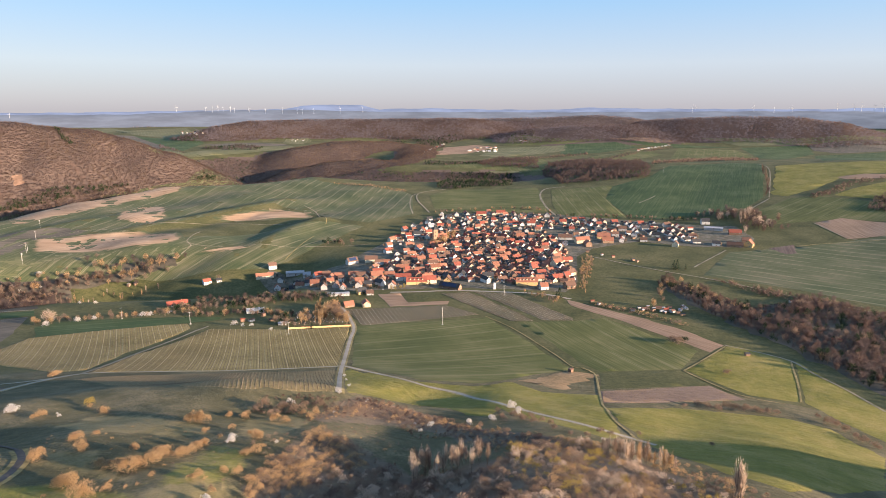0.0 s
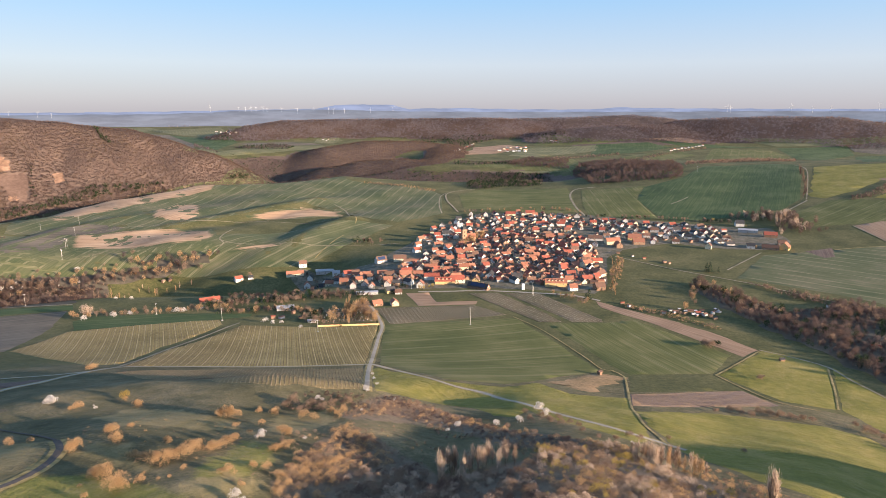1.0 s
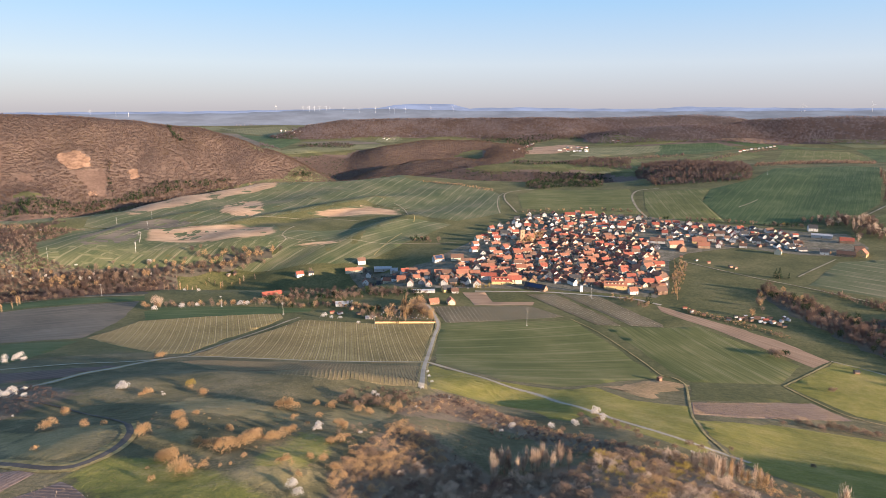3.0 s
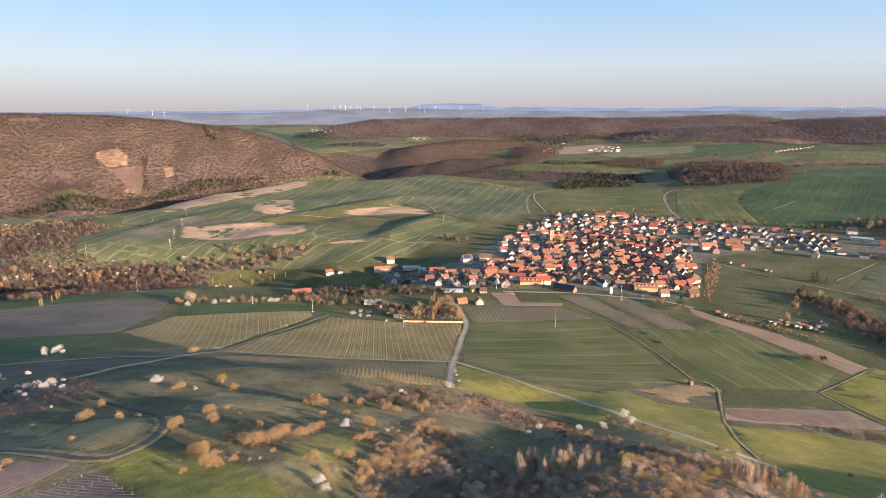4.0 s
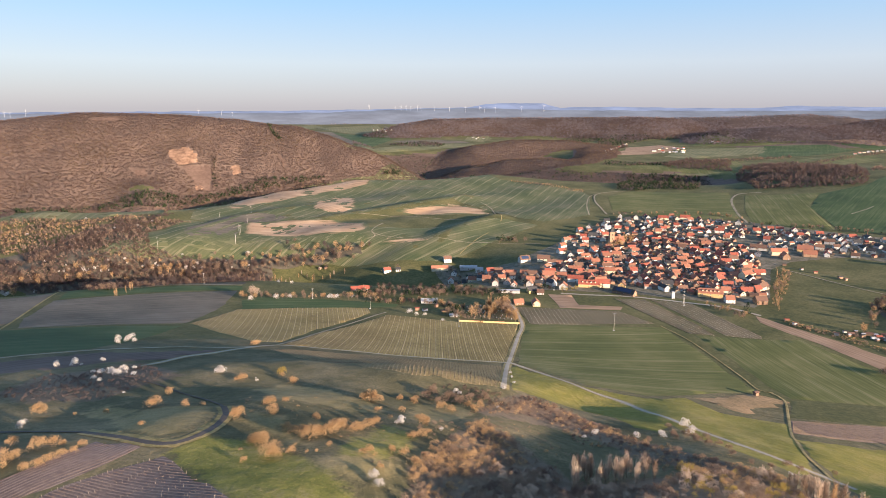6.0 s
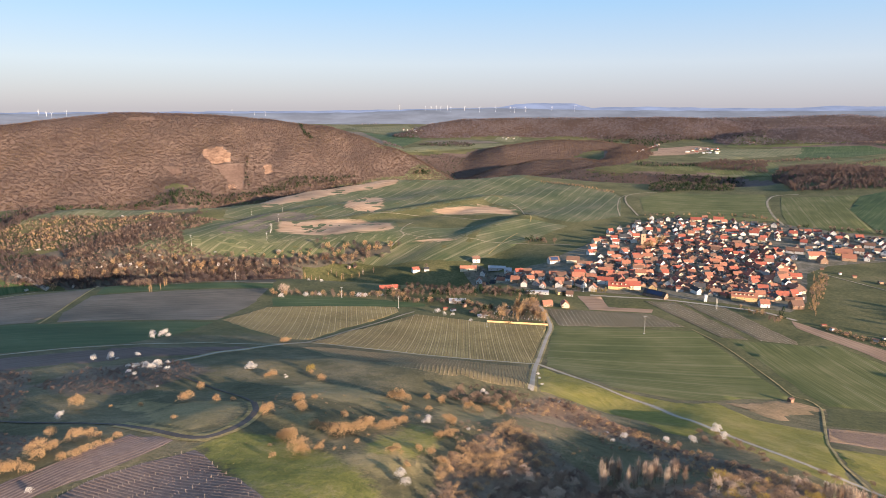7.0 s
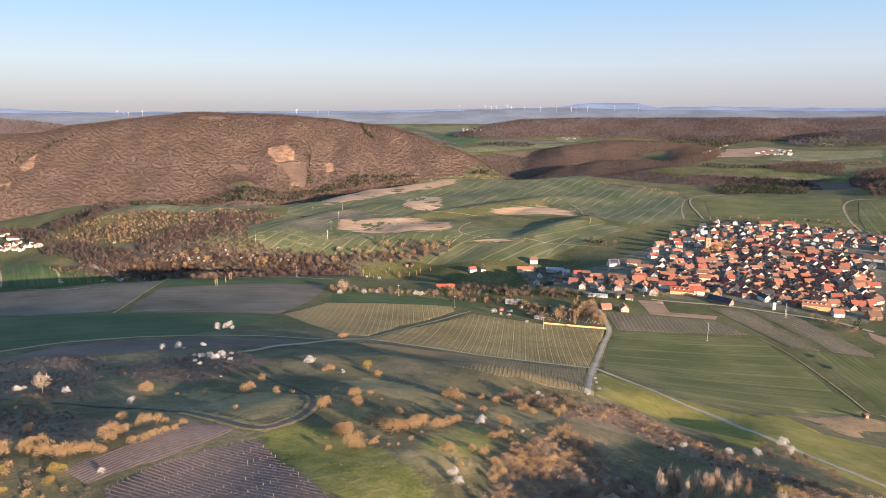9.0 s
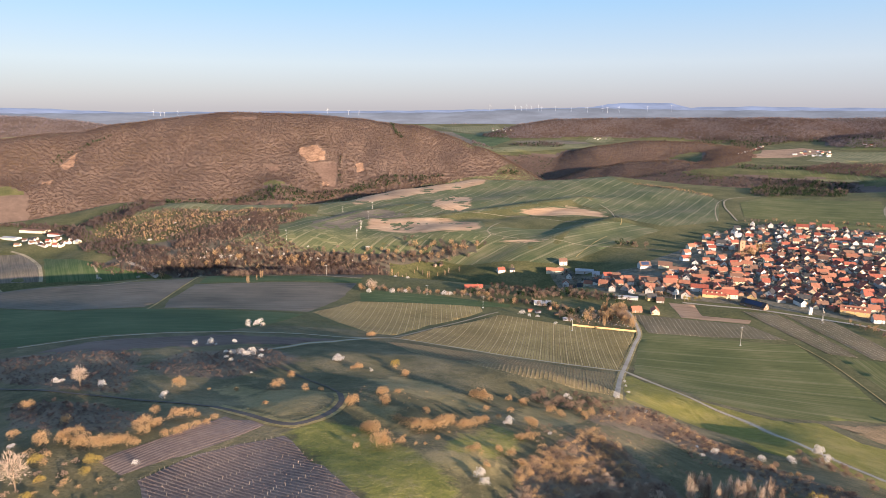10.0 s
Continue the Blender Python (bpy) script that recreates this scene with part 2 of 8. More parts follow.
M["stone"] = varied("reddish_sandstone", (0.28, 0.17, 0.11), (0.44, 0.29, 0.19), 0.9, 0.3, 1.2, 0.4)
M["wall_y"] = varied("ochre_render", (0.50, 0.34, 0.15), (0.62, 0.44, 0.22), 0.9, 0.4, 0.6, 0.2)
M["roof_o"] = roof_tiles("orange_clay_tiles", (0.185, 0.08, 0.052), (0.38, 0.165, 0.105))
M["roof_r"] = roof_tiles("red_clay_tiles", (0.21, 0.055, 0.038), (0.34, 0.105, 0.07))
M["roof_b"] = roof_tiles("old_brown_tiles", (0.105, 0.06, 0.045), (0.21, 0.12, 0.085))
M["roof_d"] = roof_tiles("dark_slate_tiles", (0.022, 0.023, 0.028), (0.07, 0.068, 0.07))
M["roof_g"] = roof_tiles("pale_grey_sheet", (0.28, 0.28, 0.3), (0.45, 0.45, 0.47))
M["glass"] = varied("dark_window_glass", (0.02, 0.024, 0.03), (0.05, 0.055, 0.065), 0.12, 0.6, 1.0, 0)
M["solar"] = varied("blue_solar_glass", (0.02, 0.03, 0.07), (0.04, 0.06, 0.12), 0.15, 0.5, 1.0, 0)
M["door"] = varied("brown_door_paint", (0.08, 0.045, 0.03), (0.18, 0.1, 0.06), 0.6)
M["timber"] = varied("dark_timber", (0.05, 0.03, 0.02), (0.11, 0.07, 0.05), 0.8)
M["concrete"] = varied("pale_concrete", (0.42, 0.39, 0.35), (0.6, 0.57, 0.52), 0.85, 0.4, 1.0)
M["steel"] = varied("grey_steel", (0.3, 0.3, 0.31), (0.45, 0.45, 0.46), 0.5, 0.5, 1.0, 0, 0.6)
M["white_paint"] = varied("white_paint", (0.62, 0.62, 0.63), (0.78, 0.78, 0.78), 0.5, 0.5, 1.0, 0)
M["rock"] = earth_like("pale_orange_rock", (0.1, 0.06, 0.042), (0.2, 0.12, 0.078), (0.32, 0.2, 0.135), 0.05, 0.12, 0.95, 0.9)
M["scree"] = earth_like("reddish_scree", (0.085, 0.054, 0.042), (0.115, 0.074, 0.057), (0.15, 0.1, 0.077), 0.03, 0.12)


def haze_glow(name, colour, glow):
    """Distant land: the haze of miles of air is put into its colour and glow."""
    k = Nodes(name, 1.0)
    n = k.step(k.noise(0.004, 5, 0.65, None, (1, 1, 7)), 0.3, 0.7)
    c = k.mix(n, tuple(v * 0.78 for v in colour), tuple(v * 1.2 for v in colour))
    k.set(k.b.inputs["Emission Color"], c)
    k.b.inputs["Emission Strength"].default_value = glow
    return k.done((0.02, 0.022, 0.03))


M["far_hills"] = haze_glow("haze_blue_hills", (0.115, 0.13, 0.18), 0.83)
M["far_plain"] = haze_glow("far_plain", (0.092, 0.095, 0.108), 0.83)
M["yard"] = earth_like("village_yards", (0.062, 0.062, 0.035), (0.12, 0.106, 0.074), (0.21, 0.18, 0.14), 0.09, 0.3)
M["vine_near"] = vine_ground("dark_vineyard_soil", (0.105, 0.075, 0.066), (0.15, 0.108, 0.093), (0.2, 0.145, 0.125), (0.27, 0.2, 0.165), 0.75)
M["dry_red"] = earth_like("dry_reddish_grass", (0.15, 0.11, 0.05), (0.28, 0.185, 0.095), (0.42, 0.265, 0.145), 0.03, 0.3)
M["crop_plateau"] = crop("thin_crop_on_pale_soil", (0.053, 0.074, 0.03), (0.093, 0.103, 0.046), (0.175, 0.15, 0.088), (0.36, 0.30, 0.19), 27, 0.42)
# paler, lilac-grey twigs: distance haze put into the base colour
M["haze_twigs"] = varied("haze_grey_woodland", (0.165, 0.132, 0.138), (0.225, 0.18, 0.186), 0.95, 0.4, 0.01, 0, island=True, thin=0.5)
M["verge"] = earth_like("dry_grass_verge", (0.12, 0.1, 0.04), (0.24, 0.19, 0.08), (0.38, 0.285, 0.14), 0.05, 0.4)

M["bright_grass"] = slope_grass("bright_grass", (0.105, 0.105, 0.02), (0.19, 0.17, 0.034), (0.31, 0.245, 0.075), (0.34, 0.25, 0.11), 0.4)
M["soft_soil"] = soft_soil("thinning_pinkish_soil", ((0.053, 0.074, 0.03), (0.093, 0.103, 0.046), (0.175, 0.15, 0.088)), ((0.27, 0.17, 0.10), (0.40, 0.26, 0.16), (0.54, 0.37, 0.24)))
M["near_vine"] = varied("purple_brown_vine_wood", (0.10, 0.072, 0.06), (0.19, 0.135, 0.11), 0.95, 0.3, 0.8)
M["rough_grass"] = near_land("rough_turf")
M["turbine"] = varied("grey_white_turbine_paint", (0.4, 0.4, 0.42), (0.5, 0.5, 0.52), 0.5, 0.5, 1.0, 0)
M["vine_strip"] = vine_ground("brown_vine_strip_floor", (0.13, 0.1, 0.045), (0.2, 0.15, 0.07), (0.27, 0.2, 0.1), (0.36, 0.27, 0.15), 1.1)
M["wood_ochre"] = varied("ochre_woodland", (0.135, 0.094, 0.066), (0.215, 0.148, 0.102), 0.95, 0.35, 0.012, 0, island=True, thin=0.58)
# leaf floor darker than the litter: shade under the valley woods put into colour
M["shade_floor"] = earth_like("shade_dark_leaf_floor", (0.06, 0.052, 0.04), (0.09, 0.078, 0.058), (0.13, 0.108, 0.08), 0.02, 0.1)

# ---- the lie of the land ----
def ridge(x, y, az, r, high, along, across, turn=0.0, pa=2.0, pc=2.0):
    """A smooth rise (or dip) r metres off in direction az, long across that direction, turned by turn degrees."""
    a, b = np.radians(az), np.radians(az + turn)
    dx, dy = x + r * np.sin(a), y - r * np.cos(a)
    u = dx * np.cos(b) + dy * np.sin(b)
    v = -dx * np.sin(b) + dy * np.cos(b)
    return high * np.exp(-np.abs(u / along) ** pa - np.abs(v / across) ** pc)


def wobble(x, y, s, seed):
    return (np.sin(x / s + seed) * np.sin(y / s * 1.13 + 2.1 * seed)
            + 0.5 * np.sin(x / s * 2.3 - y / s * 1.1 + seed * 3) + 0.3 * np.sin(x / s * 3.1 + y / s * 3.7 + seed))


def channel(x, y, line, depth, wide):
    """A smooth trough along a line of (direction, distance) points."""
    p = [(-r * np.sin(np.radians(a)), r * np.cos(np.radians(a))) for a, r in line]
    best = np.full(np.shape(x), 1e9)
    for (ax, ay), (bx, by) in zip(p, p[1:]):
        dx, dy = bx - ax, by - ay
        t = np.clip(((x - ax) * dx + (y - ay) * dy) / (dx * dx + dy * dy), 0, 1)
        best = np.minimum(best, np.hypot(x - ax - t * dx, y - ay - t * dy))
    return -depth * np.exp(-(best / wide) ** 2.4)


# wooded heights: crest lines as (direction, distance, height)
WOODED = {
    "river_hill": [(72.5, 2700, 129), (66.7, 2600, 136), (60.4, 2540, 142), (56.1, 2500, 158), (53, 2480, 180), (48.8, 2450, 204), (44.9, 2440, 223), (42.2, 2435, 222), (37.6, 2420, 214), (32.8, 2400, 196), (29.3, 2390, 178), (26.4, 2370, 146), (23.9, 2350, 106), (21.9, 2330, 57), (20.1, 2310, 9), (18.8, 2300, -41)],
    "spur_wood": [(11.8, 2500, 26), (9.5, 2500, 46), (6.2, 2480, 52), (3.6, 2440, 44), (2.4, 2600, 54), (2.4, 3050, 76), (5, 3050, 92), (9.4, 2950, 98), (12.5, 2880, 78)],
    "far_wood": [(20.9, 3550, 78), (19.8, 3600, 125), (18.7, 3700, 153), (16.3, 3800, 174), (10.9, 3900, 180), (4.3, 3900, 182), (-1.2, 3900, 185), (-3.4, 3950, 176)],
    "back_wood": [(-0, 4150, 184), (-3.8, 4150, 180), (-8.6, 4150, 188), (-13.4, 4200, 202), (-15.7, 4150, 189)],
    "dark_wood": [(-7, 3600, 110), (-8.7, 3600, 141), (-11.5, 3600, 153), (-15.7, 3600, 155), (-17.6, 3600, 132)],
    "ridge_wood": [(-16.7, 3750, 146), (-18, 3750, 183), (-20.6, 3750, 193), (-24.4, 3750, 200), (-28.4, 3750, 198), (-30.7, 3700, 178), (-32.5, 3650, 146), (-33.8, 3600, 118)],
    "left_wood": [(68.2, 4100, 184), (62.2, 4100, 201), (58.9, 4100, 194), (56.4, 4050, 175), (54.5, 4000, 139)],
}
STEEP = {"river_hill": (0.6, 70), "spur_wood": (0.4, 60), "far_wood": (0.3, 60), "back_wood": (0.25, 60), "dark_wood": (0.22, 50), "ridge_wood": (0.3, 60), "left_wood": (0.2, 80)}
DOME = [(-17.8, 2150, 54), (-21.3, 2200, 73), (-26.4, 2250, 80), (-29.9, 2250, 86), (-35.5, 2300, 98), (-41.6, 2300, 115)]
FOLDS = [[(30.5, 1355, 5), (25.9, 1391, 15), (21.3, 1460, 19), (17.3, 1530, 26), (13.9, 1612, 28), (12, 1655, 19)],
         [(18.2, 1156, 0), (15.9, 1187, 10), (13.3, 1274, 17), (11.1, 1349, 21), (10, 1411, 12)],
         [(37.5, 1333, 10), (33.5, 1446, 14), (29.4, 1496, 21), (25.4, 1567, 16)]]
# rise out of view, sized for the shadow it casts on the meadow
SHADOW_KNOLL = (-75, 385, 100, 85, 120)
RIVER = [(80, 2050), (66, 1990), (57, 2010), (51.7, 1985), (46.5, 1890), (42.5, 1776), (38.9, 1770), (34.1, 1930), (26.5, 2085), (21.5, 2180), (16.5, 2310)]
HOLLOW = [(16.5, 2310), (11, 2260), (4, 2140), (-5, 2120)]
SIDE_VALLEY = [(20, 2240), (17.5, 2470), (12.5, 2520)]
STREAM = [(18, 800), (30, 850), (42, 880), (52, 895), (62, 930), (72, 1000)]


def plan(a, r):
    return -r * math.sin(math.radians(a)), r * math.cos(math.radians(a))


def crest(x, y, line, steep, round_):
    """Height of a rounded ridge whose crest follows a line."""
    p = [(*plan(a, r), h) for a, r, h in line]
    best = np.full(np.shape(x), -1e9)
    for (ax, ay, ah), (bx, by, bh) in zip(p, p[1:]):
        dx, dy = bx - ax, by - ay
        t = np.clip(((x - ax) * dx + (y - ay) * dy) / (dx * dx + dy * dy), 0, 1)
        d = np.hypot(x - ax - t * dx, y - ay - t * dy)
        best = np.maximum(best, ah + (bh - ah) * t - steep * (np.hypot(d, round_) - round_))
    return best


def near_line(x, y, line):
    """Distance to a line of (direction, distance) points."""
    p = [plan(a, r) for a, r in line]
    best = np.full(np.shape(x), 1e9)
    for (ax, ay), (bx, by) in zip(p, p[1:]):
        dx, dy = bx - ax, by - ay
        t = np.clip(((x - ax) * dx + (y - ay) * dy) / (dx * dx + dy * dy), 0, 1)
        best = np.minimum(best, np.hypot(x - ax - t * dx, y - ay - t * dy))
    return best


def over(a, b, k=7.0):
    """The higher of two surfaces, with a soft seam."""
    return np.maximum(a, b) + k * np.log1p(np.exp(-np.abs(a - b) / k))


def lay(x, y):
    """Height of the open land, before the woods' ridges, and how deep the gorge is cut at plan points."""
    x, y = np.asarray(x, float) / BIG, np.asarray(y, float) / BIG
    r = np.hypot(x, y)
    z = 5.25 * np.logaddexp(0, np.clip((r - 950) / 150, -40, 40))      # the land rises slowly from the village on
    z = z + 3 / (1 + np.exp(-(r - 2000) / 200)) * wobble(x, y, 330, 1.0)
    u, v = -x * np.sin(np.radians(68)) + y * np.cos(np.radians(68)), x * np.cos(np.radians(68)) + y * np.sin(np.radians(68))
    z = z + 115 * np.exp(-(np.hypot(np.where(u > 0, u * 0.58, u), v) / 310) ** 2.3)   # the hill under the camera, drawn out on one side
    z = z + 3.6 * wobble(x, y, 66, 4.0) * np.exp(-((r - 1150) / 380) ** 4) / (1 + np.exp((x + 120) / 60))   # swells of the plateau
    z = z + ridge(x, y, *SHADOW_KNOLL)                                        # an unseen knoll beside it, added to shade the lower meadow
    z = z + ridge(x, y, 62, 1290, -46, 210, 430, 0, 3, 5)                 # the valley widens where the stream meets the river
    z = z + ridge(x, y, 19, 1560, 17, 260, 150)                        # crest of the plateau
    z = z + ridge(x, y, 50, 1260, 9, 120, 70)
    z = z + channel(x, y, STREAM, 46, 84)
    z = z + 1.3 * wobble(x, y, 26, 2.0) / (1 + np.exp((r - 335) / 20))  # old terraces and hollows on the near slope
    z = z + ridge(x, y, 19, 262, 9, 60, 26, -8)                        # a low mound
    z = z + channel(x, y, [(14, 120), (6, 175), (2, 240), (1, 300)], 4, 26)   # a gully beside a spur
    z = z + ridge(x, y, -10, 178, 2.5, 20, 70)
    z, x, y = z * BIG, x * BIG, y * BIG
    if np.max(r) * BIG < 750:                                          # the near land lies clear of the far forms
        return z, np.zeros_like(z)
    z = over(z, crest(x, y, DOME, 0.115, 220))                         # a broad green rise
    for line in FOLDS:                                                 # folds of the plateau
        z = over(z, crest(x, y, line, 0.3, 14), 1.2)
    bank = -62 + 0.56 * np.maximum(near_line(x, y, RIVER) - 35, 0)     # the gorge of the river
    side = -58 + 0.30 * np.maximum(near_line(x, y, SIDE_VALLEY) - 40, 0)
    hollow = -6 + 0.3 * np.maximum(near_line(x, y, HOLLOW) - 40, 0)
    cut = np.minimum(np.minimum(bank, side), hollow)
    return -over(-z, -cut), np.maximum(z - cut, 0)


def height(x, y):
    """Height of the land at plan points."""
    x, y = np.asarray(x, float), np.asarray(y, float)
    z, _ = lay(x, y)
    if np.max(np.hypot(x, y)) < 750:
        return z
    run, far = np.arctan2(-x, y) * 2400, np.hypot(x, y)
    rib = np.sin(run / 61 + 2.4 * np.sin(far / 150 + run / 300)) + 0.5 * np.sin(run / 23 + 2 + far / 90 + 1.5 * np.sin(run / 110)) + 0.6 * wobble(x, y, 52, 7.0)
    for name, line in WOODED.items():
        h = crest(x, y, line, *STEEP[name])
        if name == "river_hill":                                       # ribs and gullies of its steep face
            h = h + 2.6 * rib * np.clip((h - 20) / 60, 0, 1) * np.clip((232 - h) / 60, 0, 1)
        z = over(z, h)
    return z


def forest_mask(x, y, names=None):
    """1 where wood stands, by plan."""
    x, y = np.asarray(x, float), np.asarray(y, float)
    z, cut = lay(x, y)
    m = (cut > 14 + 6 * wobble(x, y, 90, 0.5)) & ((np.arctan2(-x, y) < 0.98) | (np.hypot(x, y) > 1960))
    if names:
        m = np.zeros(x.shape, bool)
    for name in names or WOODED:
        m = m | (crest(x, y, WOODED[name], *STEEP[name]) > z + {"river_hill": -24, "spur_wood": -10}.get(name, 2) + 5 * wobble(x, y, 120, 1.5))
    return m * 1.0


def zed(x, y):
    return float(height(x, y))


def link_mesh(name, verts, faces, mats, parent=None, uvs=None, slots=None, smooth=False):
    me = bpy.data.meshes.new(name)
    me.from_pydata([tuple(v) for v in verts], [], faces)
    for m in (mats if isinstance(mats, (list, tuple)) else [mats]):
        me.materials.append(m)
    if slots is not None:
        me.polygons.foreach_set("material_index", np.asarray(slots, dtype=np.int32))
    if smooth:
        me.polygons.foreach_set("use_smooth", np.ones(len(me.polygons), dtype=bool))
    if uvs is not None:
        layer = me.uv_layers.new(name="UVMap")
        idx = np.empty(len(me.loops), dtype=np.int32)
        me.loops.foreach_get("vertex_index", idx)
        layer.data.foreach_set("uv", np.asarray(uvs, dtype=np.float32)[idx].ravel())
    ob = new(name, me)
    ob.parent = parent
    return ob


def structure(ob, label, category):
    return tagged(ob, label, category, kind="structure")


def cover_weight(polys, x, y, soft):
    """1 inside the plan outlines, falling to 0 over a soft edge."""
    best = np.full(x.shape, -1e9)
    for poly in polys:
        d, hit = np.full(x.shape, 1e9), np.zeros(x.shape, bool)
        for (ax, ay), (bx, by) in zip(poly, poly[1:] + poly[:1]):
            ex, ey = bx - ax, by - ay
            t = np.clip(((x - ax) * ex + (y - ay) * ey) / (ex * ex + ey * ey + 1e-9), 0, 1)
            d = np.minimum(d, np.hypot(x - ax - t * ex, y - ay - t * ey))
            hit ^= ((ay > y) != (by > y)) & (x < ex * (y - ay) / (by - ay + 1e-12) + ax)
        best = np.maximum(best, np.where(hit, d, -d))
    return np.clip(0.5 + best / (2 * soft), 0, 1)


def build_ground(covers):
    """One sheet from under the camera to the horizon, finest where the land is seen from near."""
    az = np.concatenate([np.arange(-50, 75, 0.36), np.arange(75, 310, 5.0)])
    rr = np.concatenate([[0.0], np.linspace(30, 150, 8)[:-1], np.geomspace(150, 4940, 380)])
    a = np.radians(az)
    verts = [(0.0, 0.0, zed(0, 0))]
    X = -np.outer(rr[1:], np.sin(a))
    Y = np.outer(rr[1:], np.cos(a))
    Z = height(X, Y)
    verts += list(zip(X.ravel(), Y.ravel(), Z.ravel()))
    n, faces, slots = len(az), [], []
    wood = forest_mask(X, Y)
    for j in range(n):
        faces.append((0, 1 + j, 1 + (j + 1) % n))
        slots.append(0)
    for i in range(len(rr) - 2):
        for j in range(n):
            k = (j + 1) % n
            faces.append((1 + i * n + j, 1 + (i + 1) * n + j, 1 + (i + 1) * n + k, 1 + i * n + k))
            slots.append(1 if wood[i, j] > 0.5 else 2 if rr[i] < 520 else 0)
    ob = link_mesh("ground", verts, faces, [M["meadow"], M["litter"], M["rough_grass"]], slots=slots, smooth=True)
    flat = np.array(verts)
    near = np.hypot(flat[:, 0], flat[:, 1]) < 560
    for key, polys in covers.items():
        w = np.zeros(len(flat))
        w[near] = cover_weight(polys, flat[near, 0], flat[near, 1], 5.0)
        ob.data.attributes.new(key, "FLOAT", "POINT").data.foreach_set("value", w)
    return structure(ob, "rolling grassy and wooded land reaching the horizon", "ground")


def lift(r):
    return 0.14 + 0.0002 * r


def drape(name, outline, mat, label, category="field", angle=0.0, up=0.0, cell=None, parent=None, ragged=0.6, soft=0.0):
    """A patch of land cover with the given plan outline, laid on the ground. angle: direction of its rows, degrees from +x."""
    import collections
    from mathutils.geometry import delaunay_2d_cdt
    pts = [Vector(p) for p in outline]
    r0 = sum(p.length for p in pts) / len(pts)
    cell = cell or max(5.0, r0 * 0.016)
    ring = []
    for p, q in zip(pts, pts[1:] + pts[:1]):
        n = max(1, int((q - p).length / cell))
        ring += [p.lerp(q, i / n) for i in range(n)]
    xs, ys = [p.x for p in pts], [p.y for p in pts]
    inner = []
    rng = random.Random(len(outline) * 7 + int(r0))
    for i in range(int((max(xs) - min(xs)) / cell) + 1):
        for j in range(int((max(ys) - min(ys)) / cell) + 1):
            inner.append(Vector((min(xs) + (i + 0.5) * cell + rng.uniform(-1, 1), min(ys) + (j + 0.5) * cell + rng.uniform(-1, 1))))
    chance = random.Random(int(abs(pts[0].x)) + len(ring))
    ring = [p + Vector((chance.gauss(0, ragged), chance.gauss(0, ragged))) * (0.5 if p in pts else 1.0) for p in ring]
    edges = [(i, (i + 1) % len(ring)) for i in range(len(ring))]
    vs, _, fs, *_ = delaunay_2d_cdt(ring + inner, edges, [list(range(len(ring)))], 1, 0.01)
    used = sorted({i for f in fs for i in f})
    remap = {i: k for k, i in enumerate(used)}
    xy = np.array([(vs[i].x, vs[i].y) for i in used])
    z = height(xy[:, 0], xy[:, 1]) + lift(np.hypot(xy[:, 0], xy[:, 1])) + up
    count = collections.Counter(tuple(sorted((f[i - 1], f[i]))) for f in fs for i in range(len(f)))
    rim = np.array(sorted({remap[i] for e, n in count.items() if n == 1 for i in e}), dtype=int)
    z[rim] -= np.where(np.hypot(xy[rim, 0], xy[rim, 1]) < 700, 0.85, 0.5) * lift(np.hypot(xy[rim, 0], xy[rim, 1]))   # the edge lies down on the ground
    faces = []
    for f in fs:
        f = [remap[i] for i in f]
        (ax, ay), (bx, by), (cx, cy) = (xy[i] for i in f)
        faces.append(f if (bx - ax) * (cy - ay) - (by - ay) * (cx - ax) > 0 else f[::-1])
    c, s = math.cos(radians(angle)), math.sin(radians(angle))
    uv = np.stack([xy[:, 0] * c + xy[:, 1] * s, -xy[:, 0] * s + xy[:, 1] * c], 1)
    ob = link_mesh(name, np.column_stack([xy, z]), faces, M[mat], parent, uv, smooth=True)
    if soft:
        d = np.full(len(xy), 1e9)
        for p, q in zip(pts, pts[1:] + pts[:1]):
            e = q - p
            t = np.clip(((xy[:, 0] - p.x) * e.x + (xy[:, 1] - p.y) * e.y) / e.length_squared, 0, 1)
            d = np.minimum(d, np.hypot(xy[:, 0] - p.x - t * e.x, xy[:, 1] - p.y - t * e.y))
        ob.data.attributes.new("inset", "FLOAT", "POINT").data.foreach_set("value", np.clip(d / soft, 0, 1))
    return structure(ob, label, category) if parent is None else ob


def smooth_line(points, step):
    """A Catmull-Rom line through plan points, sampled about every step metres."""
    p = [Vector(q) for q in points]
    p = [p[0] * 2 - p[1]] + p + [p[-1] * 2 - p[-2]]
    res = []
    for i in range(1, len(p) - 2):
        n = max(2, int((p[i + 1] - p[i]).length / step))
        for k in range(n):
            t = k / n
            a, b, c, d = p[i - 1], p[i], p[i + 1], p[i + 2]
            res.append(0.5 * (2 * b + (c - a) * t + (2 * a - 5 * b + 4 * c - d) * t * t + (3 * b - a - 3 * c + d) * t ** 3))
    return res + [p[-2]]


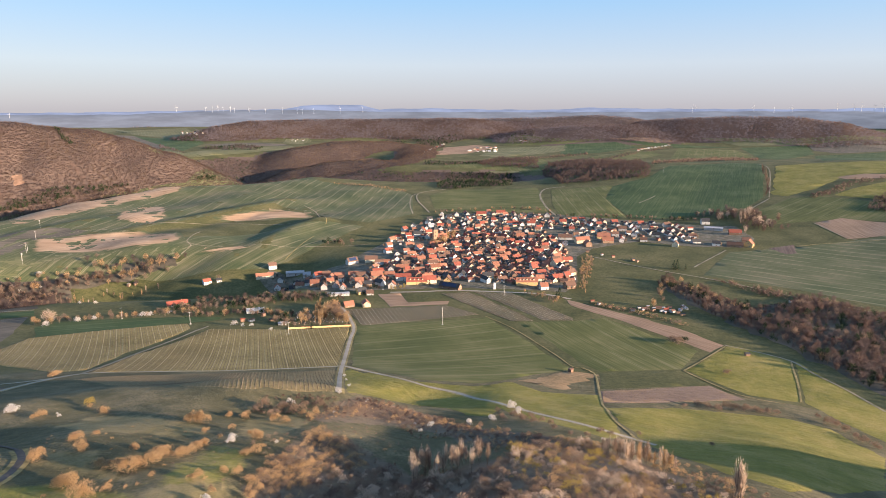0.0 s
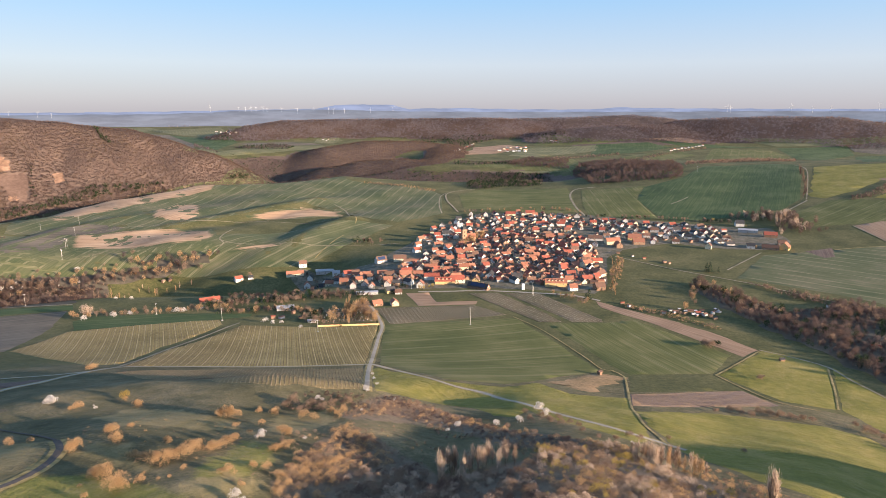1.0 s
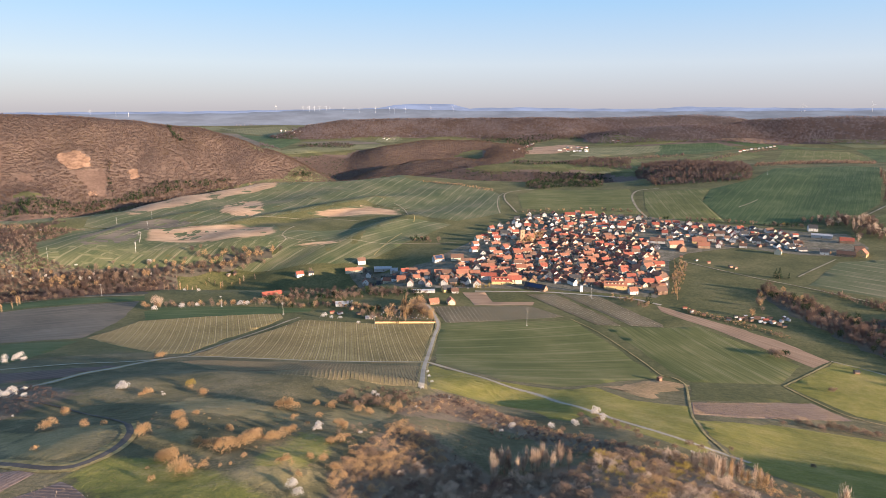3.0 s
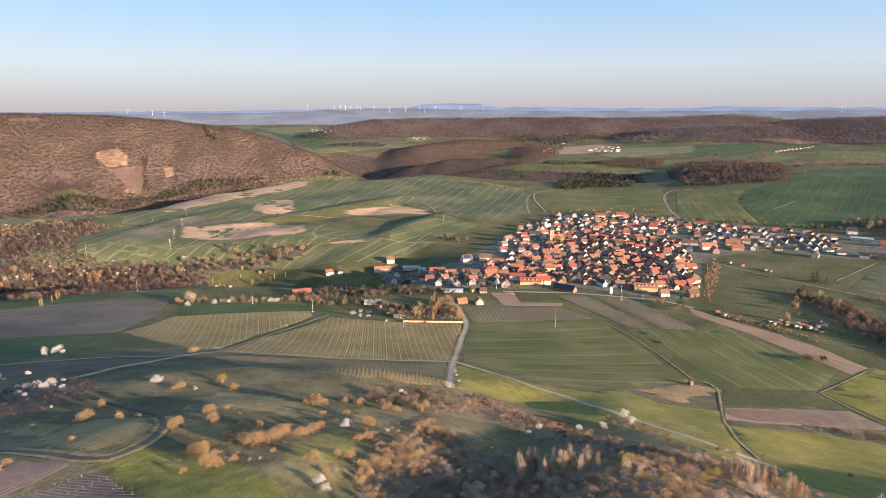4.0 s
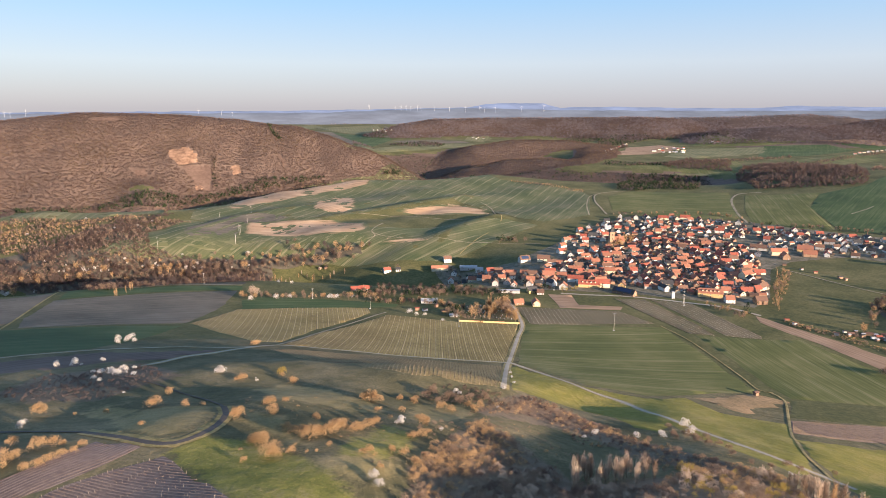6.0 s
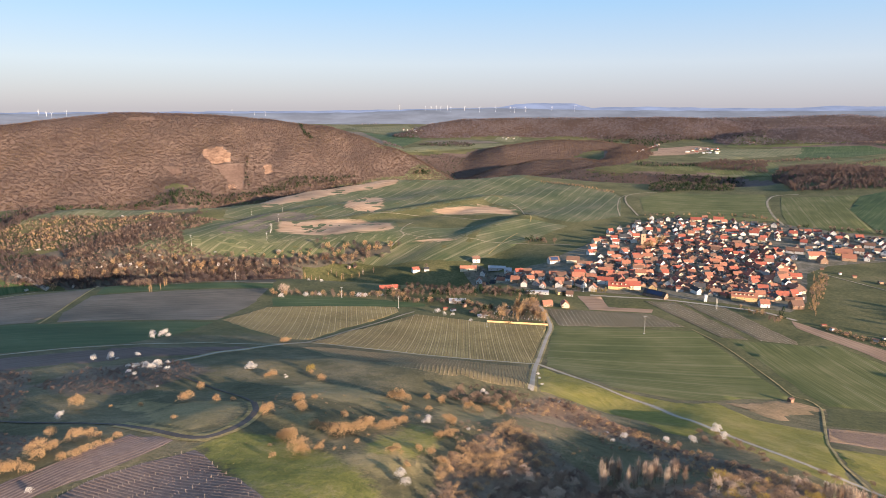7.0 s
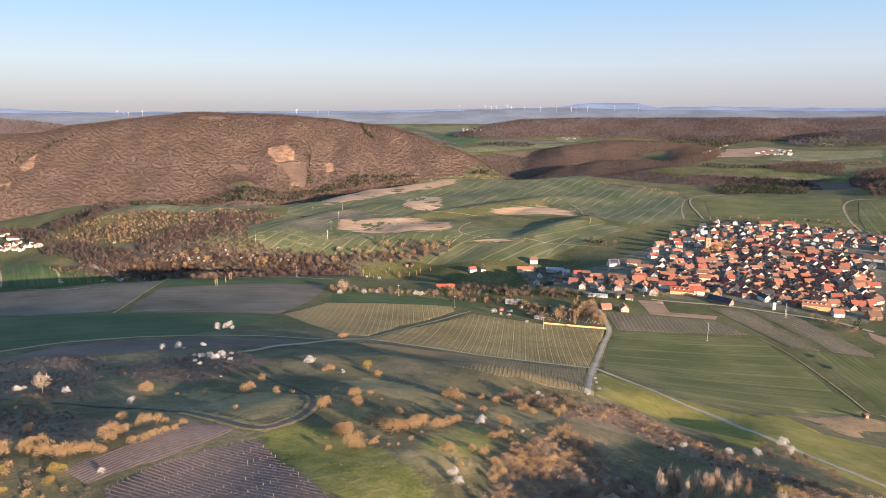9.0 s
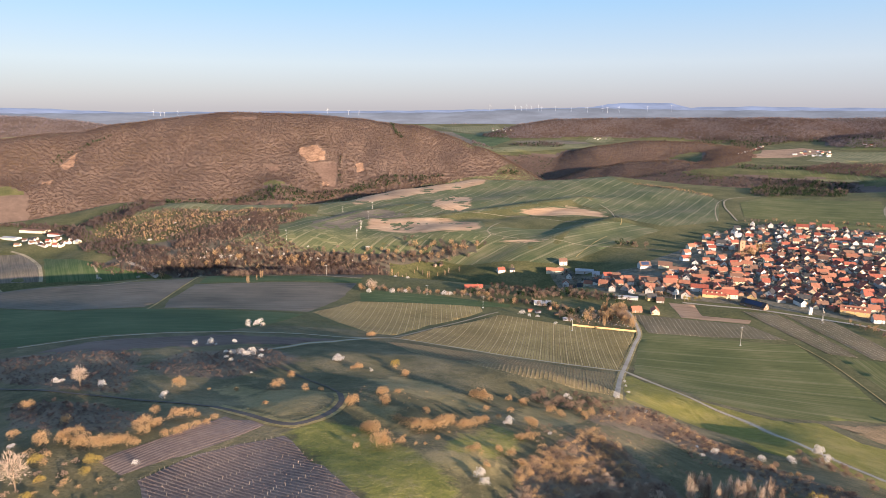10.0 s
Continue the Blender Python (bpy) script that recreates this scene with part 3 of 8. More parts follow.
def road(name, points, width, mat, label, up=0.07):
    """A way on the ground; paved ones run between dry verges."""
    if "asphalt" in label and name == "road":
        road("verge", points, width + 3.2, "verge", "dry grass verges beside the farm road", up - 0.05)
    line = smooth_line(points, max(5.0, Vector(points[0]).length * 0.012))
    verts, faces, uvs = [], [], []
    run = 0.0
    for i, p in enumerate(line):
        d = (line[min(i + 1, len(line) - 1)] - line[max(i - 1, 0)]).normalized()
        side = Vector((-d.y, d.x)) * width / 2
        run += (p - line[i - 1]).length if i else 0
        for k in (-1, -0.33, 0.33, 1):
            q = p + side * k
            verts.append((q.x, q.y, zed(q.x, q.y) + lift(q.length) + up + (0.04 if abs(k) < 0.5 else 0)))
            uvs.append((run, k * width / 2))
    for i in range(len(line) - 1):
        for k in range(3):
            a = i * 4 + k
            faces.append((a, a + 4, a + 5, a + 1)[::-1])
    return structure(link_mesh(name, verts, faces, M[mat], None, uvs, smooth=True), label, "road")

# ---- fields, meadows and ways, by plan outline ----
build_ground({"lime": [[(-136.5, 156), (-135.3, 171.6), (-118.8, 175.9), (-90.7, 166.2), (-73.1, 154.9), (-59.6, 131.5), (-72.5, 118.2), (-84.1, 127.4), (-100.7, 136.7), (-121.7, 147.8)],
                  [(-83.5, 214.3), (-69.2, 208), (-66.3, 186.7), (-73.7, 165.2), (-83.3, 158.1), (-85.1, 180.4)]],
              "dry": [[(-157.8, 241.9), (-155.7, 262.3), (-131.5, 258.9), (-101.3, 243.5), (-89.5, 234), (-98.9, 225.7), (-118.1, 227.1), (-135.6, 223.4)],
                  [(-133.9, 190.1), (-129.7, 198.5), (-112.2, 188.4), (-95, 176.2), (-101.8, 176.6), (-118.3, 184.6)],
                  [(-179.1, 179), (-179.1, 197.4), (-162.6, 207), (-150.3, 199.7), (-143.6, 186), (-144.5, 170.2), (-151.2, 165.8), (-164.6, 168.6)],
                  [(-90.7, 166.2), (-75.6, 177.6), (-63.2, 176.4), (-64, 163.8), (-74.5, 157.9)],
                  [(-204, 189.6), (-202.8, 201.7), (-181.9, 196.9), (-180.2, 181.8)],
                  [(-88.6, 261.8), (-68.2, 270.6), (-56.3, 262.8), (-68.3, 233.9), (-79, 225.6)],
                  [(-141.7, 202.4), (-121.2, 201), (-109.6, 193.5), (-120.9, 187.2)]],
              "brown": [[(-53.7, 150), (-61.8, 178.3), (-58.9, 214.7), (-53.6, 249.5), (-30.1, 232.6), (-8.8, 205.9), (19.7, 211.2), (39, 229.7), (72.4, 236.7), (95.4, 188.2), (87.6, 158)],
                  [(-60.5, 259.4), (-52.4, 299.7), (-43.6, 319.3), (-19.7, 322.8), (19.8, 271.6), (49.5, 237.8), (82.7, 232.8), (60.7, 227.5), (34.1, 226.6), (17.4, 237), (-1, 262.1), (-22.1, 274.6)],
                  [(-265.7, 201.7), (-279.9, 242.1), (-254.4, 282.6), (-205.2, 252.9), (-210.7, 209.9), (-232.7, 190.5)],
                  [(-369, 186.6), (-359.3, 205.2), (-298.5, 227.6), (-247.3, 184.2), (-228.6, 164.2), (-255.3, 152.9), (-318.7, 160.1)],
                  [(-256, 135), (-224.3, 151), (-191.5, 145.6), (-183, 129.9), (-206.4, 119.8), (-226.4, 116.4)]],
              "red": [[(-42.3, 307.3), (-24.3, 318.9), (-2.6, 304.6), (0.1, 282.2), (-13, 275.3), (-32.6, 283.8), (-48.4, 279.9)]]})
drape("field", [(-96.9, 667.4), (-31.1, 688.3), (51.3, 713.5), (87.1, 620.2), (111.9, 522.8), (83, 501.7), (53.7, 471.4), (23.3, 441.4), (-18.2, 439.7), (-52.7, 471.2), (-73.6, 490.4)], "crop_green", "green winter crop with pale wheel tracks", angle=25.6)
drape("field", [(84, 694.3), (151.6, 701.5), (188.8, 715.9), (237.7, 629.7), (252.8, 601), (213.7, 540.6), (166.5, 527.6), (135.8, 519.9), (129.2, 538), (104, 636.4)], "crop_green", "green crop beside the diagonal farm track", angle=-72.9)
drape("field", [(159, 792.4), (192.2, 757.9), (229.4, 719.2), (264.9, 671.5), (287.5, 621.2), (264, 598), (243.4, 637.4), (209.9, 697.1), (159.2, 767.1)], "soil", "strip of bare pinkish soil below the village", angle=-55.1)
drape("field", [(-53.9, 819.1), (-10.6, 825.1), (6.5, 787.4), (-44.2, 778.1)], "meadow", "narrow grass strip beside bare soil", angle=7.9)
drape("field", [(-86.5, 815.7), (-57.1, 822.1), (-44.1, 775.6), (7.9, 784.9), (5.6, 768.8), (-65.3, 756.6)], "soil", "small plot of bare pinkish soil", angle=12.3)
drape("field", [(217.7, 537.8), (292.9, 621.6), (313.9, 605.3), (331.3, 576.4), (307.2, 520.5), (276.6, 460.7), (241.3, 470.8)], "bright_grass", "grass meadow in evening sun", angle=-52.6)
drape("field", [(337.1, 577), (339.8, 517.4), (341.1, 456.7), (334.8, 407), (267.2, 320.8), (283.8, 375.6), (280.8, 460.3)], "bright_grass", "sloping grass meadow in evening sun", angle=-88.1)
drape("field", [(134.3, 513.9), (171.2, 526.5), (211.8, 536.9), (220.6, 496.2), (119.7, 455.6)], "meadow", "green meadow above the vine plot", angle=21.9)
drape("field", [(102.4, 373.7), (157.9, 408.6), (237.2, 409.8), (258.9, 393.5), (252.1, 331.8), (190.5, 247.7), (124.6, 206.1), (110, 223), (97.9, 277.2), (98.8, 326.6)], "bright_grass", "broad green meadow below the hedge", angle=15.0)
drape("field", [(59.8, 466.6), (80.5, 486), (106.7, 513.7), (127.2, 508.3), (118.8, 481.1), (99.7, 467.3), (90.8, 444.5), (80.1, 443.6), (71.7, 457.6)], "dry_red", "patch of dry reddish grass", angle=42.8, ragged=3.0)
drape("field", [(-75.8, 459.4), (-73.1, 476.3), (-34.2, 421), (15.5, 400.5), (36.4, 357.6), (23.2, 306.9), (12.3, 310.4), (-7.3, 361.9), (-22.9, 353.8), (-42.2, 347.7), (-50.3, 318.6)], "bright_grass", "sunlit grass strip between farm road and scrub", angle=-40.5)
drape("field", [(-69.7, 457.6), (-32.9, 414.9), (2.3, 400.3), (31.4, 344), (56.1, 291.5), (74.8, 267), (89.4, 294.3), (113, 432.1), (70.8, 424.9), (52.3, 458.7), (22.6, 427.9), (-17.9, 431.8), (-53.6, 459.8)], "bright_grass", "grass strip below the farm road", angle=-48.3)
drape("field", [(-364.9, 208.5), (-368.8, 253.5), (-323.1, 314.3), (-277.7, 343.6), (-256.4, 361.2), (-254.2, 303.1), (-298.8, 246.7), (-321.9, 210.7)], "dark_soil", "dark fallow soil strip beside the farm road", angle=68.4, ragged=3.0)
drape("field", [(-703.8, 374.6), (-594.8, 377.2), (-555, 418.8), (-513.6, 428.3), (-430.3, 473), (-394.1, 489.4), (-356.5, 390.9), (-342.4, 333.4), (-391.1, 269.2), (-406.7, 222.9), (-420.1, 200.9), (-752.8, 367.1)], "crop_deep", "deep green crop above the farm road", angle=21.9)
drape("field", [(-1176.4, 577.3), (-847.1, 453.9), (-729.6, 567.5), (-697.6, 629.2), (-587.4, 483.6), (-552.2, 429.8), (-608, 385.8), (-766, 373.8)], "fallow", "brownish fallow field along the ridge path", angle=49.9)
drape("field", [(-581.8, 486.5), (-647.1, 582.7), (-573.2, 644.3), (-473.1, 699.7), (-432.8, 601.3), (-403.2, 505.4), (-439.6, 483.3), (-530.3, 435.6)], "fallow", "brownish fallow field with thin cover", angle=36.8)
drape("field", [(-688.2, 644), (-571.6, 701.3), (-484.6, 728.3), (-469.8, 705.8), (-578.7, 650.6), (-649.6, 591.7)], "crop_deep", "deep green crop strip at the ridge path", angle=19.5)
drape("field", [(-435.6, 650.5), (-429.3, 676.7), (-335.6, 697.2), (-253.5, 702.3), (-251.8, 687.6), (-327.6, 650.2), (-407.2, 606.9)], "crop_deep", "deep green crop strip behind the vineyard", angle=19.4)
drape("field", [(-900.3, 886.7), (-847, 944.4), (-784.9, 1022.9), (-705.1, 1064.5), (-634.4, 1056.2), (-666.9, 986.1), (-729.9, 939.5), (-822.3, 899.3)], "crop_pale", "pale green crop at the foot of the plateau", angle=31.3)
drape("field", [(483.1, 1058.7), (603.5, 1088), (796.9, 1131.3), (895.9, 1138.9), (567.3, 701), (546.6, 758.8), (484.7, 834.2), (383.4, 915)], "crop_plateau", "green crop beside the stream wood", angle=-37.6)
drape("field", [(-179.9, 170), (-163.6, 167.4), (-147.5, 164.5), (-140.8, 165.7), (-138.5, 173.1), (-140.5, 185.3), (-137.2, 183), (-133.4, 169), (-136.8, 160.8), (-146.2, 158.8), (-160, 160.7)], "verge", "pale grass bank along the winding track", angle=21.2)
# both floors carry the woods' shade in their dark colour
drape("wood_floor", [(307.9, 887.6), (331.5, 863.5), (348.6, 808.5), (377.7, 752.4), (432.7, 771.4), (485.2, 795.2), (521.8, 721.9), (528.3, 649.2), (370.1, 441.9), (367.2, 494.4), (359.4, 541), (353.6, 610.7), (334.4, 673.6), (320, 729.7), (305, 800.6)], "shade_floor", "leaf litter under the stream wood", "ground", ragged=4.0)
drape("wood_floor", [(-1069.4, 747), (-1068.2, 820), (-1002.1, 891.6), (-1005.1, 1002.1), (-949.9, 1080.5), (-821, 971.4), (-750.4, 941.1), (-651.9, 982.3), (-453.1, 1079.3), (-443.6, 1044.3), (-588.8, 978.5), (-486, 737.6), (-602.9, 702.2), (-915.2, 769.8), (-990, 749.5)], "shade_floor", "leaf litter under the valley wood", "ground", ragged=4.0)
drape("field", [(-922, 1216), (-1083, 1641), (-966, 1786), (-893, 1884), (-804, 2005), (-784, 2504), (-353, 1882), (-208, 1841), (-117, 1786), (-82, 1699), (-66, 1438), (-155, 1324), (-238, 1356), (-297, 1441), (-401, 1513), (-522, 1340), (-625, 1206), (-771, 1165), (-883, 1153)], "crop_plateau", "green crop striped with wheel tracks on the plateau", angle=83.3)
drape("field", [(-665, 1034), (-658, 1119), (-475, 1160), (-259, 1290), (-229, 1309), (-161, 1293), (-198, 1197), (-238, 1102), (-290, 1039), (-425, 1014), (-505, 1018), (-446, 1062), (-443, 1083)], "crop_plateau", "striped green crop below the plateau", angle=60)
drape("field", [(-936, 954), (-923, 1031), (-877, 1145), (-771, 1165), (-622, 1200), (-510, 1214), (-472, 1153), (-448, 1081), (-493, 1041), (-649, 977), (-745, 934), (-859, 895), (-918, 912)], "crop_plateau", "green crop on the plateau above the valley", angle=83.3, up=0.1)
drape("field", [(-1131, 1589), (-911, 1491), (-939, 1812), (-851, 1925), (-771, 2026), (-686, 1670), (-766, 1545), (-808, 1376), (-867, 1264)], "soft_soil", "bare pale soil along the gorge edge", angle=35, cell=9, ragged=5.0, soft=16, up=0.15)
drape("field", [(-736, 1446), (-718, 1516), (-659, 1520), (-568, 1310), (-623, 1286), (-686, 1318)], "soft_soil", "patch of bare pinkish soil on the plateau", angle=83.3, cell=9, ragged=5.0, soft=16, up=0.2)
drape("field", [(-827, 1031), (-841, 1180), (-745, 1242), (-686, 1220), (-729, 1134), (-712, 1075), (-775, 1010)], "fallow", "brown field on the plateau", angle=30, up=0.15, ragged=3.0)
drape("field", [(-754, 1161), (-677, 1201), (-585, 1234), (-501, 1199), (-470, 1137), (-517, 1091), (-582, 1075), (-641, 1067), (-709, 1071)], "soft_soil", "bare pinkish soil in the plateau crop", angle=20, cell=9, ragged=5.0, soft=16, up=0.25)
drape("field", [(-496, 1361), (-442, 1422), (-378, 1479), (-295, 1436), (-293, 1394), (-383, 1358), (-471, 1349)], "soft_soil", "strip of bare pinkish soil in the striped crop", angle=20, cell=9, ragged=5.0, soft=16, up=0.2)
drape("field", [(-430, 1084), (-409, 1109), (-350, 1132), (-346, 1102), (-399, 1084)], "soft_soil", "small bare patch in the green crop", angle=20, cell=9, ragged=5.0, soft=16, up=0.2)
drape("field", [(-1241, 954), (-1284, 1100), (-1133, 1133), (-1211, 1427), (-1148, 1585), (-1089, 1649), (-921, 1318), (-954, 1163), (-1049, 1083), (-1160, 1039), (-1196, 976)], "crop_pale", "dry grass on top of the river spur", angle=-63.1, ragged=3.0)
drape("field", [(-36, 1697), (25, 1796), (261, 1781), (258, 1674), (248, 1544), (248, 1461), (188, 1444), (86, 1470), (-19, 1501)], "crop_green", "green crop behind the village", angle=-3.6)
drape("field", [(292, 1732), (392, 1736), (462, 1741), (404, 1594), (398, 1369), (324, 1364), (258, 1407), (265, 1542)], "crop_green", "green crop beside the climbing lane", angle=-91.5)
drape("field", [(458, 1726), (588, 1827), (704, 2004), (910, 2015), (966, 1966), (895, 1795), (749, 1495), (672, 1412), (570, 1373), (440, 1348), (404, 1381), (403, 1581)], "crop_deep", "deep green crop on the broad rise", angle=-116.0)
drape("field", [(975, 1887), (1110, 1905), (1265, 1844), (1350, 1803), (1242, 1654), (1048, 1666), (898, 1540), (803, 1485), (782, 1515)], "bright_grass", "bright green crop on the sunny slope", angle=62.6, ragged=3.0)
drape("field", [(689, 1382), (792, 1463), (850, 1465), (901, 1421), (938, 1363), (966, 1270), (892, 1165), (850, 1228), (796, 1265), (739, 1263), (648, 1259)], "crop_green", "green crop below the sunny slope", angle=38.2)
drape("field", [(893, 1461), (968, 1511), (1075, 1557), (1182, 1571), (1002, 1319), (963, 1386)], "bright_grass", "sunlit meadow above the hedge", angle=-125.5)
drape("field", [(734, 1249), (799, 1270), (849, 1213), (887, 1158), (835, 1087), (795, 1130), (725, 1128)], "soil", "bare pinkish field on the slope", angle=85.7, up=0.2)
drape("field", [(1010, 1650), (1091, 1665), (1130, 1641), (1099, 1594), (1015, 1612)], "soil", "bare brown field on the sunny slope", angle=167.9, up=0.2)
drape("field", [(562, 1084), (616, 1104), (583, 1023), (571, 1036)], "dark_soil", "dark plot beside the farm", angle=-112.2, up=0.15)
drape("field", [(0, 3069), (158, 3237), (255, 3120), (125, 2817), (0, 2743)], "soil", "bare pinkish field beside the far hamlet", angle=-113.2, up=0.3)
drape("field", [(272, 3091), (589, 3134), (593, 2984), (445, 2819), (233, 2635), (151, 2698)], "crop_pale", "pale yellow-green far field", angle=72.9)
drape("field", [(591, 3147), (835, 3138), (911, 3007), (678, 2815), (497, 2763)], "crop_deep", "deep green far field", angle=76.2)
drape("field", [(593, 2653), (880, 2919), (911, 2689), (736, 2507), (582, 2502)], "crop_green", "green far field below the hedge", angle=42.8)
drape("field", [(856, 3168), (1091, 3089), (1317, 2930), (1025, 2972)], "crop_deep", "dark green far field under the ridge", angle=171.8)
drape("field", [(811, 3209), (1018, 3204), (1151, 3145), (1016, 3107)], "soil", "strip of bare pinkish soil under the ridge", angle=153.5, up=0.3)
drape("field", [(1066, 2941), (1278, 2842), (1234, 2564), (1110, 2460), (872, 2487)], "crop_green", "wide green far field", angle=66.9)
drape("field", [(1340, 2924), (1629, 2898), (1519, 2646), (1246, 2412), (1224, 2497)], "crop_deep", "deep green field on the far slope", angle=74.8)
drape("field", [(1626, 2892), (1969, 2891), (2358, 3171), (2004, 2687), (1839, 2691), (1632, 2669), (1585, 2764)], "fallow", "brownish fallow field on the far slope", angle=-126.2)
drape("field", [(1494, 2601), (1816, 2655), (1974, 2645), (1377, 1839), (1286, 1875), (1153, 1965)], "crop_deep", "deep green field behind the rise", angle=-126.5)
drape("field", [(1250, 3158), (1604, 2999), (2003, 2943), (1969, 2891), (1633, 2905), (1360, 2970)], "crop_pale", "pale field under the far ridge", angle=-8.0)
drape("field", [(188, 2497), (390, 2611), (414, 2352), (333, 2213), (241, 2269), (73, 2325), (0, 2330), (0, 2385)], "crop_green", "green meadow in the far hollow", angle=-84.7)
drape("field", [(168, 2276), (255, 2268), (277, 2237), (210, 2249), (141, 2254)], "crop_pale", "pale stubble strip in the hollow", angle=-5.3, up=0.2)
drape("field", [(365, 3479), (634, 3229), (811, 3209), (594, 3159), (295, 3194)], "crop_green", "green field before the dark wood", angle=-42.9)
drape("field", [(-1116, 2711), (-1005, 2931), (-727, 3114), (-668, 2998), (-875, 2783), (-1039, 2653)], "crop_pale", "pale meadow above the side valley", angle=33.4)
drape("field", [(-1705, 3594), (-1244, 3297), (-1156, 3146), (-1129, 2810), (-1326, 3052)], "crop_deep", "dark green field beyond the river hill", angle=125.0)
drape("field", [(-1985, 3919), (-1696, 4321), (-1252, 3403), (-1275, 3335), (-1744, 3677)], "crop_pale", "pale far field beyond the river hill", angle=-64.2)
drape("field", [(-798, 3233), (-816, 3386), (-720, 3457), (-678, 3372), (-696, 3219)], "crop_pale", "clearing on the far wooded hill", angle=96.7, up=0.3)
drape("field", [(-54, 2834), (112, 3085), (196, 3117), (103, 2777), (-31, 2716)], "soil", "bare pinkish field beside the far hamlet", angle=-105.3, up=0.3)
drape("field", [(-3114, 1720), (-3092, 1910), (-3071, 2124), (-2054, 1360), (-2150, 1254)], "crop_pale", "bright field beyond the river hill", angle=-36.9, up=0.3)
drape("field", [(-1373, 705), (-1311, 755), (-1212, 722), (-1114, 663), (-1187, 602)], "fallow", "brownish field in the valley", angle=151.0)
drape("field", [(-1247, 757), (-1133, 753), (-1034, 749), (-939, 752), (-1014, 710), (-1100, 666)], "crop_deep", "dark green field on the valley side", angle=148.2)
drape("field", [(-1491, 769), (-1369, 780), (-1333, 792), (-1182, 775), (-1276, 756), (-1325, 758), (-1386, 712)], "meadow", "damp meadow by the factory", angle=-6.4)
drape("field", [(-1896.6, 3665.1), (-1704.7, 3594.1), (-1325.8, 3051.7), (-962.9, 2100.7), (-1030.9, 2102.5)], "fallow", "brownish field beyond the river hill", angle=119.0)
drape("field", [(-961.5, 2097.6), (-1243.4, 2910.6), (-1110.8, 2765.2), (-881.9, 2152.6), (-915.5, 2118.1)], "crop_pale", "pale field above the gorge mouth", angle=109.1)
drape("field", [(-1192.3, 3515.6), (-1224.8, 3393.2), (-1662.1, 4344.9)], "fallow", "brown field behind the far wood", angle=114.7)
drape("field", [(-1694.3, 4406.3), (-1944.5, 4099.3)], "dark_soil", "dark ploughed field far behind the river hill", angle=-129.2)
drape("field", [(-2284.2, 4064.3), (-2142.6, 4230), (-1919.7, 3958.3), (-1966.1, 3799.5)], "crop_pale", "pale stubble field far behind the river hill", angle=140.2)
drape("field", [(-1134.5, 3089.1), (-927.1, 3228.8), (-790.6, 3204.4), (-733.5, 3141.7), (-1000.7, 2958.9)], "fallow", "brownish field below the far wood", angle=-145.6)
road("road", [(-80.2, 474.9), (-87.8, 549.9), (-93.4, 613.2), (-97.1, 664.7), (-115.5, 729.4), (-126.2, 754.8)], 3.2, "asphalt", "pale asphalt farm road up to the village")
road("road", [(-81.3, 487.2), (-121.5, 462.5), (-160.6, 441.9), (-207.8, 428.9), (-252.3, 417.2), (-256.7, 368.7), (-251.7, 322.7), (-248, 266)], 3.2, "asphalt", "pale asphalt farm road between vineyards")
road("road", [(-80.8, 488.6), (-53.3, 461.3), (-16.4, 423.8), (12.1, 405.1), (37.3, 351.7), (60.3, 321.8), (81.5, 299.1), (102.1, 280.6)], 3.2, "asphalt", "pale asphalt farm road along the slope")
road("road", [(-80.2, 474.9), (-72.8, 422.3), (-54.8, 313)], 3.2, "asphalt", "short pale asphalt road down to the scrub")
road("road", [(-252.3, 417.2), (-265.8, 381.9), (-293.3, 363.1), (-334.5, 325.6), (-361, 294.5), (-381.6, 262.6), (-391.3, 238.3), (-398.4, 218.2)], 3.0, "asphalt", "pale asphalt farm road along the dark field")
road("road", [(-252.3, 417.2), (-265.5, 523), (-259.9, 621.8), (-252.7, 657.9)], 2.8, "track", "gravel track between vineyards")
road("road", [(-1177.9, 578.1), (-1140.7, 611.6), (-807.3, 516.7), (-746.2, 580.7), (-869.3, 790.7), (-648.8, 682.8), (-580.1, 711.9), (-487.1, 732.1)], 3.4, "track", "pale ridge path above the valley")
road("road", [(-703.8, 645.2), (-641.7, 555.1), (-587.4, 483.6), (-536.3, 421.7)], 2.5, "verge", "grassy farm track across the fields")
road("road", [(-309.1, 150.2), (-251.9, 150.7), (-228.3, 158.9), (-199.5, 162.2), (-175.9, 165.5)], 1.6, "dark_track", "narrow rutted track across the slope")
road("road", [(-147, 203), (-151.1, 206.7), (-165.7, 217.2), (-179, 224.1), (-200, 232), (-230, 240)], 1.1, "dark_track", "worn footpath on from the winding track")
road("road", [(-178.3, 165), (-159.4, 163), (-147.4, 161.4), (-138.6, 163.1), (-135.3, 171.6), (-136.2, 183.1), (-141.1, 195.4), (-149, 205)], 2.4, "dark_track", "dark winding asphalt track on the slope")
road("road", [(-70.8, 824.2), (-33.3, 827.7), (12.2, 834.2), (50.2, 831.7), (87.6, 826.4), (131.7, 818.3), (164.6, 795)], 4.8, "asphalt", "pale village street along the fields")
road("road", [(122.1, 528.7), (128.7, 510.7), (118.3, 453.2), (102.6, 379.7), (95.4, 320.5), (95.2, 285.6)], 1.7, "verge", "grassy farm track along the meadow")
road("road", [(49, 718.4), (72.7, 678), (91.1, 628.7), (107.2, 570.5), (114.7, 531.5), (124.7, 529.6)], 1.3, "verge", "narrow grass track between crops")
